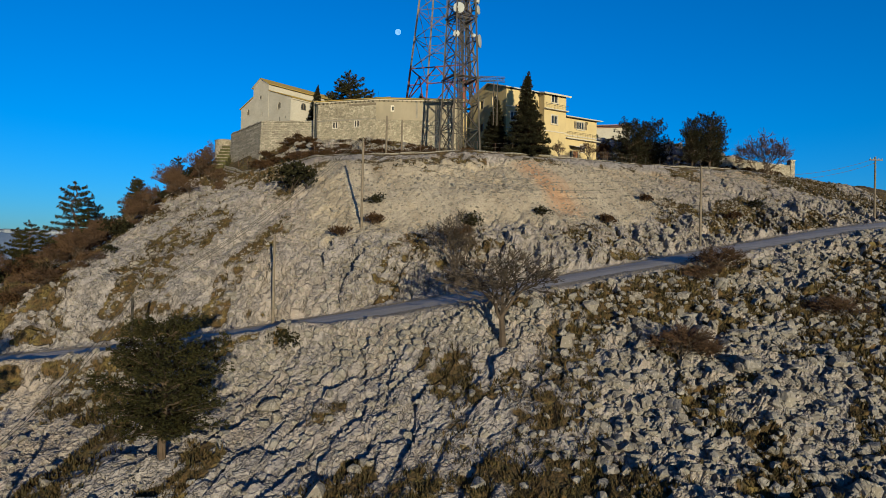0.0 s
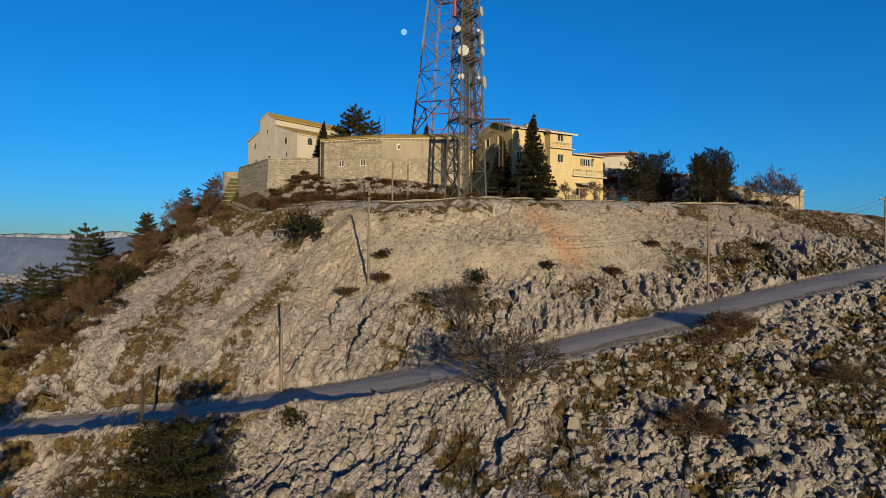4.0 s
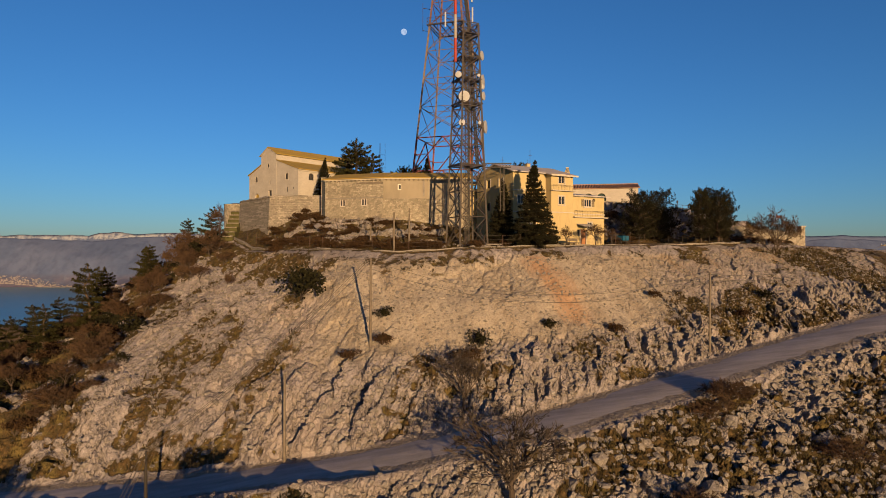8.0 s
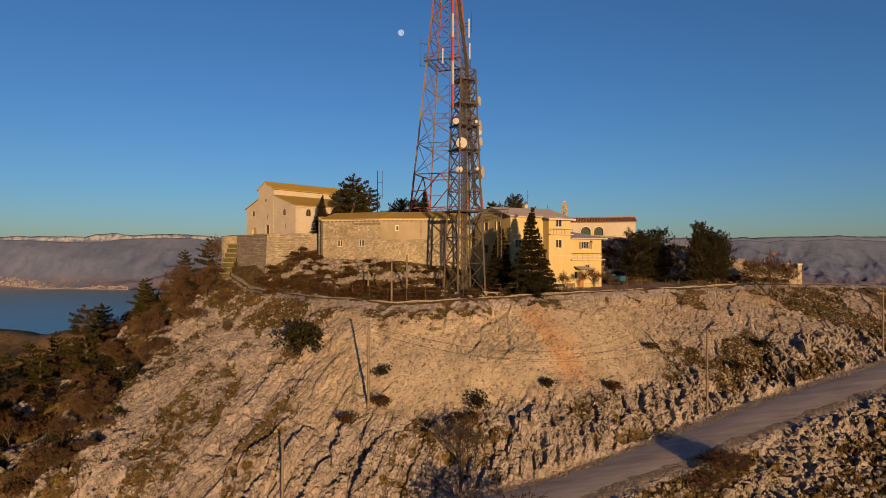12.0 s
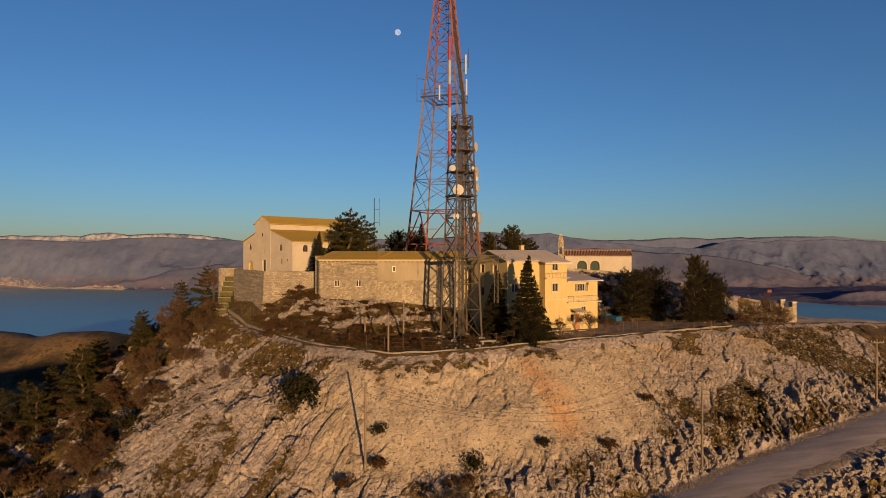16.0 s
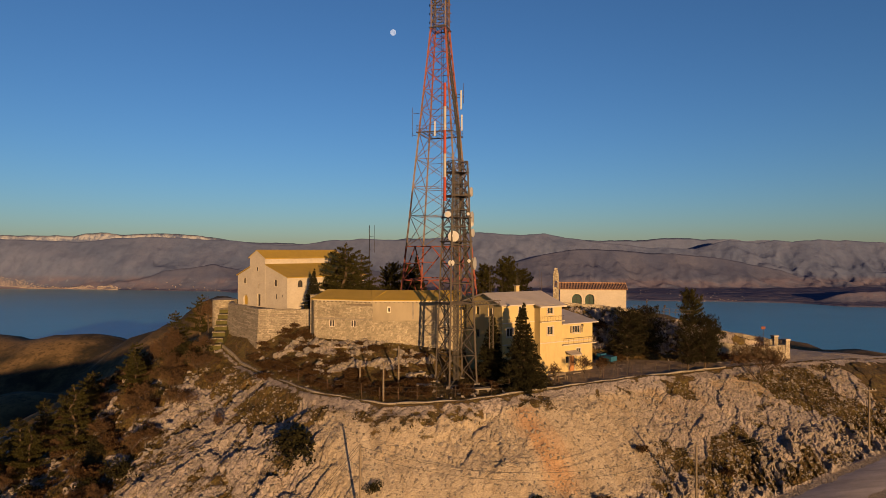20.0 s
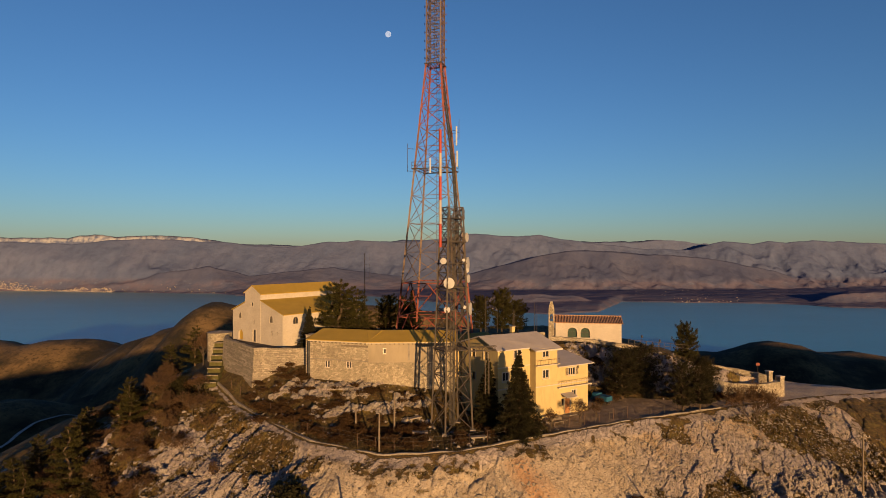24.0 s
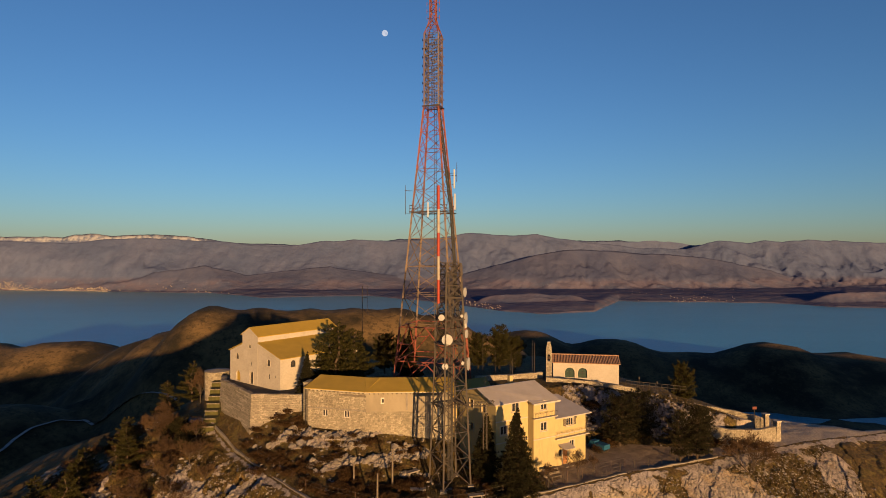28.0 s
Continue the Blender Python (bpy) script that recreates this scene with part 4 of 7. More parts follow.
def window(parent, x0, x1, z0, z1, y, leaves=2, frame=TRIM, shutters=False, arch=False, pane=GLASS, depth=0.1):
    """A window in a front wall: surround, sill, leaves with glass."""
    w = Shape()
    b = 0.12
    for a in ((x0 - b, x0, z0 - b, z1 + b), (x1, x1 + b, z0 - b, z1 + b)):
        w.box(a[0], a[1], y - 0.03, y + 0.05, a[2], a[3])
    w.box(x0, x1, y - 0.03, y + 0.05, z1, z1 + b)
    ob = part("window", w, frame, parent)
    part("window_sill", Shape().box(x0 - 0.14, x1 + 0.14, y - 0.10, y + 0.06, z0 - 0.16, z0 - 0.072), frame, ob)
    step = (x1 - x0) / leaves
    for i in range(leaves):
        a = x0 + step * i
        s = Shape()
        s.box(a + 0.003, a + 0.04, y + depth - 0.06, y + depth, z0, z1).box(a + step - 0.04, a + step - 0.003, y + depth - 0.06, y + depth, z0, z1)
        s.box(a + 0.04, a + step - 0.04, y + depth - 0.06, y + depth, z0, z0 + 0.04).box(a + 0.04, a + step - 0.04, y + depth - 0.06, y + depth, z1 - 0.04, z1)
        part("window_frame", s, frame, ob)
        part("pane", Shape().box(a + 0.035, a + step - 0.035, y + depth - 0.035, y + depth - 0.02, z0 + 0.035, z1 - 0.035), pane, ob)
    if shutters:
        for a, c in ((x0 - 0.48, x0 - 0.09), (x1 + 0.09, x1 + 0.48)):
            s = Shape()
            for i in range(9):
                z = z0 + (z1 - z0) * (i + 0.15) / 9
                s.box(a + 0.04, c - 0.04, y - 0.06, y - 0.02, z, z + (z1 - z0) / 13)
            s.box(a, a + 0.05, y - 0.065, y - 0.015, z0, z1).box(c - 0.05, c, y - 0.065, y - 0.015, z0, z1)
            part("shutter", s, WOOD, ob)
    return ob


def arch_infill(shape, x0, x1, spring, z1, y, thick, n=10):
    """The two stone corners that make a square-headed hole round-headed."""
    c, r = (x0 + x1) / 2, (x1 - x0) / 2
    top = z1
    arc = [(c + r * math.cos(math.pi * i / n), spring + (top - spring) * math.sin(math.pi * i / n)) for i in range(n + 1)]
    half = n // 2
    shape.upright([(x1, top)] + list(reversed(arc[:half + 1])), y, y + thick)
    shape.upright([(x0, top)] + list(reversed(arc[half:])), y, y + thick)
    return shape


# ---- plants ----
def lean(rng, v, amount):
    return (v + Vector((rng.gauss(0, amount), rng.gauss(0, amount), rng.gauss(0, amount)))).normalized()


def tuft(shape, p, d, size, rng, blades=5, wide=0.22):
    """A spray of narrow leaves about one point."""
    for _ in range(blades):
        a = lean(rng, d, 0.75) * size * rng.uniform(0.6, 1.1)
        s = a.cross(Vector((rng.gauss(0, 1), rng.gauss(0, 1), rng.gauss(0, 1)))).normalized() * size * wide
        k = len(shape.v)
        shape.v += [tuple(p - s * 0.4), tuple(p + a * 0.55 - s), tuple(p + a), tuple(p + a * 0.55 + s)]
        shape.f.append((k, k + 1, k + 2, k + 3))


def conifer_meshes(seed, tall, wide, bare, kind, needle=NEEDLE, dense=1.0, fine=1.0):
    """A pine (kind 'pine': broad, layered, open) or fir (kind 'fir': a narrow cone), as a trunk and a crown."""
    rng = random.Random(seed)
    trunk, crown = Shape(), Shape()
    sway = 0.004 if kind == "fir" else 0.018
    bend = [Vector((rng.uniform(-sway, sway) * tall * i, rng.uniform(-sway, sway) * tall * i, tall * i / 6)) for i in range(7)]
    trunk.tube(bend, [tall * 0.028 * (1 - 0.14 * i) + 0.015 for i in range(7)], 8)
    axis = lambda t: bend[min(int(t * 6), 5)].lerp(bend[min(int(t * 6), 5) + 1], t * 6 - min(int(t * 6), 5))
    whorls = int({"fir": 22, "pine": 12 / fine ** 0.5, "cedar": 10}[kind] * max(1, tall / 8) ** 0.5)
    for w in range(whorls):
        t = bare + (0.985 - bare) * (w + rng.uniform(-0.25, 0.25)) / whorls
        t = min(max(t, bare * 0.9), 0.985)
        q = (t - bare) / (1 - bare)
        if kind == "fir":
            reach = wide / 2 * (1 - q) ** 1.1 + 0.08
        elif kind == "cedar":
            reach = (wide / 2 * (1 - q) ** 0.6 + 0.15) * rng.uniform(0.75, 1.1)
        else:
            reach = wide / 2 * math.sin(math.pi * (0.24 + 0.68 * q)) ** 0.8
        n = int({"fir": 11, "pine": 8, "cedar": 5}[kind] * (1 - 0.4 * q)) + 1
        turn = rng.uniform(0, 6.28)
        for i in range(n):
            a = turn + 6.283 * i / n + rng.uniform(-0.3, 0.3)
            length = reach * (rng.uniform(0.84, 1.08) if kind == "fir" else rng.uniform(0.62, 1.12))
            rise = {"fir": -0.12 + 0.35 * q, "pine": 0.02 + 0.55 * q, "cedar": 0.05 + 0.2 * q}[kind] + rng.uniform(-0.12, 0.15)
            d = Vector((math.cos(a), math.sin(a), rise)).normalized()
            p0 = axis(t)
            tip = p0 + d * length + Vector((0, 0, 0.12 * length if kind != "fir" else -0.04 * length))
            trunk.tube([p0, p0.lerp(tip, 0.5), tip], [0.012 * tall * (1 - t) + 0.02, 0.014 + 0.004 * (1 - t) * tall, 0.006], 4, False)
            side = d.cross(Vector((0, 0, 1))).normalized()
            steps = max(3, int(length * 3.4 * dense))
            for s in range(steps):
                f = 0.22 + 0.8 * (s + rng.random()) / steps
                spreadw = length * 0.34 * (1.15 - f) + 0.12
                for _ in range(int(4 * dense) + 1):
                    p = p0.lerp(tip, min(f, 1.02)) + side * rng.uniform(-1, 1) * spreadw + Vector((0, 0, rng.uniform(-0.12, 0.22) * {"fir": 0.6, "pine": 1.0 + 1.6 * (1 - fine), "cedar": 0.85}[kind]))
                    tuft(crown, p, (d + side * rng.uniform(-0.9, 0.9) + Vector((0, 0, 0.25))).normalized(), rng.uniform(0.26, 0.5) * fine, rng, 6, 0.10)
    for _ in range(12):
        tuft(crown, bend[-1] + Vector((0, 0, -0.1 * rng.random() * tall * 0.3)), Vector((0, 0, 1)), 0.4, rng, 3, 0.14)
    return trunk.mesh("trunk", BARK), crown.mesh("crown", needle)


def place_tree(name, trunk, crown, at, turn, size, label, category="tree", group=""):
    ob = thing(name, at, turn, label, category, group)
    ob.scale = size
    part("trunk", trunk, None, ob)
    if crown:
        part("crown", crown, None, ob)
    return ob


def bare_meshes(seed, tall, wide, stems=1, depth=6, twig=TWIG, wood=GREY_BARK, first=0.25):
    """A leafless tree: limbs that fork down to twigs."""
    rng = random.Random(seed)
    trunk, twigs = Shape(), Shape()

    def grow(p, d, length, r, level):
        bend = lean(rng, d, 0.16)
        mid = p + d * length * 0.5
        end = mid + bend * length * 0.5
        into = trunk if level <= 2 else twigs
        into.tube([p, mid, end], [r, r * 0.82, r * 0.64], 7 if level == 0 else 4 if level < 3 else 3, False)
        if level >= depth:
            return
        n = 5 if level == 0 else 3 if level < 2 else rng.choice((2, 3, 3))
        turn = rng.uniform(0, 6.28)
        for i in range(n):
            out = lean(rng, bend, 0.42)
            if level < 2:
                a = turn + 6.283 * i / n
                out = (lean(rng, bend, 0.12) + Vector((math.cos(a), math.sin(a), 0)) * (0.55 if level == 0 else 0.4)).normalized()
            out = (out + Vector((out.x * wide, out.y * wide, 0.16))).normalized()
            q = mid.lerp(end, rng.uniform(0.35, 1.0)) if i else end
            grow(q, out, length * rng.uniform(0.6, 0.88), max(0.016, r * rng.uniform(0.52, 0.7)), level + 1)

    for k in range(stems):
        d = lean(rng, Vector((0, 0, 1)), 0.06 if stems == 1 else 0.4)
        d.z = abs(d.z) + 0.2
        grow(Vector((rng.uniform(-0.1, 0.1) * (stems > 1), rng.uniform(-0.1, 0.1) * (stems > 1), -0.1)), d.normalized(), tall * first, tall * 0.022 / stems ** 0.4, 0)
    return trunk.mesh("trunk", wood), twigs.mesh("twigs", twig)


def shrub_meshes(seed, wide, tall, leaf, dense=1.0, size=0.16):
    """A low bush: stems and a lumpy mass of small leaves with gaps."""
    rng = random.Random(seed)
    stems, leaves = Shape(), Shape()
    lobes = [(Vector((rng.gauss(0, 0.22) * wide, rng.gauss(0, 0.22) * wide, tall * rng.uniform(0.35, 0.75))), rng.uniform(0.18, 0.36)) for _ in range(9)]
    for c, r in lobes:
        stems.tube([(0, 0, -0.15), c * 0.5 + Vector((0, 0, -0.05)), c], [0.045, 0.03, 0.012], 4, False)
        for _ in range(int(46 * dense)):
            d = Vector((rng.gauss(0, 1), rng.gauss(0, 1), rng.gauss(0, 0.8))).normalized()
            p = c + Vector((d.x * r * wide, d.y * r * wide, d.z * r * tall)) * rng.uniform(0.55, 1.08)
            if p.z > 0.02:
                tuft(leaves, p, (d + Vector((0, 0, 0.3))).normalized(), size * rng.uniform(0.7, 1.3), rng, 4, 0.28)
    return stems.mesh("stems", GREY_BARK), leaves.mesh("leaves", leaf)

# towns on the far shore
def town(name, spots, seed, label):
    r = random.Random(seed)
    s = Shape()
    for s0, s1, count, deep in spots:
        for _ in range(count):
            q = r.uniform(s0, s1)
            d = float(coast(q)[0]) + 25 + deep * r.random() ** 1.6
            w, h = r.uniform(1.2, 3.0), r.uniform(1.0, 2.8)
            z = float(np.interp(d, _d[:, 0], _FZ[:, int(np.clip(np.searchsorted(_s[0], q), 0, _s.shape[1] - 1))]))
            x = q * d
            s.box(x - w, x + w, d - 5, d + 5, z - 3, z + h)
    ob = new(name, s.mesh(name, WHITE_WALL))
    return tagged(ob, label, "town", kind="stuff")


WHITE_WALL = plain("whitewashed_wall", (0.20, 0.185, 0.18), 0.9, 0.3, 0.02, bump=0)
town("harbour_town", ((-0.80, -0.5, 1100, 55), (-0.5, -0.3, 30, 90)), 4, "pale harbour town along the far shore")
town("village", ((0.06, 0.14, 60, 120), (0.36, 0.54, 40, 700), (0.42, 0.55, 30, 150)), 5, "small pale village on the far shore")

# ---- the monastery church on its bastion ----
def arched_window(parent, x0, x1, z0, spring, z1, y, pane=DARK):
    s = Shape()
    n = 12
    c, r = (x0 + x1) / 2, (x1 - x0) / 2
    arc = [(c + r * math.cos(math.pi * i / n), spring + (z1 - spring) * math.sin(math.pi * i / n)) for i in range(n + 1)]
    far = [(c + (r + 0.09) * math.cos(math.pi * i / n), spring + (z1 - spring + 0.09) * math.sin(math.pi * i / n)) for i in range(n + 1)]
    for i in range(n):
        s.upright([arc[i], arc[i + 1], far[i + 1], far[i]], y - 0.025, y + 0.12)
    s.box(x0 - 0.09, x0, y - 0.025, y + 0.12, z0, spring).box(x1, x1 + 0.09, y - 0.025, y + 0.12, z0, spring)
    ob = part("window", s, TRIM, parent)
    part("window_sill", Shape().box(x0 - 0.13, x1 + 0.13, y - 0.07, y + 0.12, z0 - 0.1, z0 - 0.003), TRIM, ob)
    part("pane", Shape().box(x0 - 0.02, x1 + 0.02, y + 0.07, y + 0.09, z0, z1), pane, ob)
    if x1 - x0 > 0.5:
        part("mullion", Shape().box(c - 0.025, c + 0.025, y + 0.03, y + 0.066, z0, z1 - 0.02).box(x0, x1, y + 0.03, y + 0.066, spring - 0.025, spring + 0.025), WOOD, ob)
    return ob


def build_church():
    ch = thing("church", (-29.66, 98.04, 4.3), -41.5, "pale limewashed stone church with ochre sheet roofs on a bastion", "church")
    W, D, T = 13.17, 15.3, 0.6
    arches = [(1.75, 2.42, 3.55, 4.45), (5.28, 5.76, 5.6, 6.2), (10.0, 10.72, 3.4, 4.4)]
    holes = arches + [(5.78, 6.0, 2.95, 3.55), (5.55, 6.45, 0.15, 2.0), (10.35, 10.65, 1.45, 2.2), (11.85, 12.05, 1.8, 2.15), (1.55, 2.85, 0.15, 1.75)]
    s = Shape()
    wall(s, 0, 3.5, 0, 4.75, 0, T, [h for h in holes if h[1] < 3.5])
    wall(s, 3.5, 7.6, 0, 7.6, -0.04, T + 0.04, [h for h in holes if 3.5 < h[0] < 7.6])
    wall(s, 7.6, W, 0, 4.75, 0, T, [h for h in holes if h[0] > 7.6])
    s.upright([(0, 4.75), (3.5, 4.75), (3.5, 6.1)], 0, T)
    s.upright([(7.6, 4.75), (W, 4.75), (7.6, 6.55)], 0, T)
    s.upright([(3.5, 7.6), (7.6, 7.6), (5.55, 8.7)], -0.04, T)
    for a in arches:
        arch_infill(s, a[0], a[1], a[3] - (a[1] - a[0]) / 2, a[3], 0 if not 3.5 < a[0] < 7.6 else -0.04, T)
    arch_infill(s, 1.55, 2.85, 1.1, 1.75, 0, T)
    part("facade", s, CHURCH_WALL, ch)
    side = Shape()
    side_holes = [(1.9, 2.8, 3.25, 4.3), (6.6, 7.5, 3.25, 4.3), (11.2, 12.1, 3.25, 4.3)]
    wall_side(side, T, D, 0, 4.75, W, -T, side_holes)
    part("side_wall", side, CHURCH_WALL, ch)
    part("side_wall", Shape().box(0, T, T, D, 0, 4.75), CHURCH_WALL, ch)
    back = Shape().box(T, W - T, D - T, D, 0, 4.75)
    back.upright([(0, 4.75), (W, 4.75), (7.6, 6.55), (7.6, 7.6), (5.55, 8.7), (3.5, 7.6), (3.5, 6.1)], D - T, D)
    part("back_wall", back, CHURCH_WALL, ch)
    part("nave_wall", Shape().box(7.3, 7.6, T, D - T, 5.6, 7.55), CHURCH_WALL, ch)
    part("nave_wall", Shape().box(3.5, 3.8, T, D - T, 5.2, 7.55), CHURCH_WALL, ch)
    part("aisle_roof", Shape().slab([(7.6, -0.12, 6.68), (W + 0.35, -0.12, 4.78), (W + 0.35, D + 0.2, 4.78), (7.6, D + 0.2, 6.68)], 0.10), OCHRE_ROOF, ch)
    part("aisle_roof", Shape().slab([(-0.35, -0.12, 4.8), (3.5, -0.12, 6.25), (3.5, D + 0.2, 6.25), (-0.35, D + 0.2, 4.8)], 0.10), OCHRE_ROOF, ch)
    part("nave_roof", Shape().slab([(5.55, -0.2, 8.86), (7.95, -0.2, 7.58), (7.95, D + 0.25, 7.58), (5.55, D + 0.25, 8.86)], 0.10), OCHRE_ROOF, ch)
    part("nave_roof", Shape().slab([(3.15, -0.2, 7.58), (5.55, -0.2, 8.86), (5.55, D + 0.25, 8.86), (3.15, D + 0.25, 7.58)], 0.10), OCHRE_ROOF, ch)
    for a, b, z0, z1 in ((3.45, 5.55, 7.62, 8.74), (5.55, 7.65, 8.74, 7.62)):
        part("gable_moulding", Shape().beam((a, -0.1, z0), (b, -0.1, z1), 0.12, 0.14), TRIM, ch)
    part("cornice", Shape().box(W - 0.02, W + 0.16, 0.1, D, 4.5, 4.66), TRIM, ch)
    arched_window(ch, 1.75, 2.42, 3.55, 4.1, 4.45, 0)
    arched_window(ch, 5.28, 5.76, 5.6, 5.95, 6.2, -0.04)
    arched_window(ch, 10.0, 10.72, 3.4, 4.02, 4.4, 0)
    for x0, x1, z0, z1, y in ((5.78, 6.0, 2.95, 3.55, -0.04), (10.35, 10.65, 1.45, 2.2, 0), (11.85, 12.05, 1.8, 2.15, 0)):
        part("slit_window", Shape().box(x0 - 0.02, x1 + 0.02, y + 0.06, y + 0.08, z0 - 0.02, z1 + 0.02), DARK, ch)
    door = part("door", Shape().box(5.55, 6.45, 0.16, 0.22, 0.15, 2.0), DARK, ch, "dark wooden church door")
    part("door_frame", Shape().box(5.43, 5.55, -0.09, 0.1, 0.1, 2.12).box(6.45, 6.57, -0.09, 0.1, 0.1, 2.12).box(5.55, 6.45, -0.09, 0.1, 2.0, 2.12), TRIM, door)
    part("porch_niche", Shape().box(1.5, 2.9, 0.30, 0.36, 0.15, 1.78), OCHRE_ROOF, ch, "ochre plastered niche")
    for y0, y1, z0, z1 in side_holes:
        s = Shape()
        s.box(W - 0.12, W - 0.10, y0 - 0.02, y1 + 0.02, z0, z1)
        w = part("window", s, DARK, ch)
        part("mullion", Shape().box(W - 0.096, W - 0.05, (y0 + y1) / 2 - 0.03, (y0 + y1) / 2 + 0.03, z0, z1), WOOD, w)
        lintel = Shape()
        for q in range(8):
            a, b = math.pi * q / 8, math.pi * (q + 1) / 8
            c, r = (y0 + y1) / 2, (y1 - y0) / 2
            lintel.add([(W + 0.02, c + k * math.cos(t), z1 - r + k * math.sin(t)) for k in (r, r + 0.12) for t in (a, b)]
                       + [(W - 0.1, c + k * math.cos(t), z1 - r + k * math.sin(t)) for k in (r, r + 0.12) for t in (a, b)],
                       [(0, 1, 3, 2), (4, 6, 7, 5), (0, 4, 5, 1), (2, 3, 7, 6)])
        part("arch_surround", lintel, TRIM, w)
    return ch


def ring_wall(points, z_low, z_top, thick, batter=0.0):
    """A wall that follows points on the plan, leaning in towards its top."""
    s = Shape()
    pts = [Vector((x, y, 0)) for x, y in points]
    normal = []
    for i in range(len(pts)):
        d = (pts[min(i + 1, len(pts) - 1)] - pts[max(i - 1, 0)]).normalized()
        normal.append(Vector((-d.y, d.x, 0)))
    n = len(pts)
    levels = 6
    verts = []
    for i, p in enumerate(pts):
        zl = z_low[i] if isinstance(z_low, (list, tuple)) else z_low
        zt = z_top[i] if isinstance(z_top, (list, tuple)) else z_top
        for k in range(levels + 1):
            q = k / levels
            verts.append(p + normal[i] * (-batter * (1 - q)) + Vector((0, 0, zl + (zt - zl) * q)))
        verts.append(p + normal[i] * thick + Vector((0, 0, zt)))
        verts.append(p + normal[i] * thick + Vector((0, 0, zl)))
    m = levels + 3
    faces = [(i * m + k, (i + 1) * m + k, (i + 1) * m + (k + 1) % m, i * m + (k + 1) % m) for i in range(n - 1) for k in range(m)]
    faces += [tuple(range(m)), tuple((n - 1) * m + k for k in range(m))[::-1]]
    return s.add(verts, faces)


def dense_line(points, step):
    out = []
    for (x0, y0), (x1, y1) in zip(points, points[1:]):
        n = max(1, int(math.hypot(x1 - x0, y1 - y0) / step))
        out += [(x0 + (x1 - x0) * i / n, y0 + (y1 - y0) * i / n) for i in range(n)]
    return out + [points[-1]]


def build_bastion():
    ba = thing("bastion", (0, 0, 0), 0, "high angular bastion of weathered coursed limestone blocks", "bastion")
    front_line = [(-31.1, 99.0), (-30.5, 96.0), (-23.1, 86.1), (-14.6, 85.3)]
    line_pts = dense_line(front_line, 0.8)
    tops = [4.55 + 0.05 * math.sin(i * 1.7) for i in range(len(line_pts))]
    part("wall", ring_wall(line_pts, -2.6, tops, 0.7, 0.45), COURSED, ba)
    cap_pts = line_pts
    part("coping", ring_wall(cap_pts, [t + 0.004 for t in tops], [t + 0.22 for t in tops], 0.55, 0.10), COURSED, ba, "pale worn stone coping")
    floor_pts = front_line + [(-16, 96), (-24, 104)]
    part("terrace_floor", Shape().prism(floor_pts, 3.9, 4.32), SHADED_PAVING, ba)
    tw = thing("round_tower", (-33.4, 103.2, 0), 0, "squat round stone tower with a flat pale roof", "tower")
    ring = [(2.0 * math.cos(a), 2.0 * math.sin(a)) for a in np.linspace(0, 2 * math.pi, 19)[:-1]]
    wide = [(x * 1.06, y * 1.06) for x, y in ring]
    part("drum", Shape().prism(ring, 0.0, 4.75), RUBBLE_ALL, tw)
    cone = Shape().add([(x, y, 4.754) for x, y in wide] + [(0, 0, 5.05)], [(i, (i + 1) % 18, 18) for i in range(18)] + [tuple(range(18))[::-1]])
    part("roof", cone, CONCRETE, tw)
    # steps beside the bastion
    st = thing("hillside_steps", (0, 0, 0), 0, "overgrown stone steps with pale edges beside the bastion", "steps")
    for k in range(7):
        q = k / 6
        x, y, z = -30.2 - 1.7 * q, 90.2 + 9.6 * q, -0.9 + 4.4 * q
        part("step", Shape().box(x - 1.3, x + 0.9 - 0.4 * (1 - q), y, y + 1.75, z - 1.4, z), TURF, st)
        part("edging", Shape().box(x - 1.3, x + 0.9 - 0.4 * (1 - q), y - 0.16, y - 0.003, z - 0.14, z + 0.03), DRY_WALL, st)
    return ba


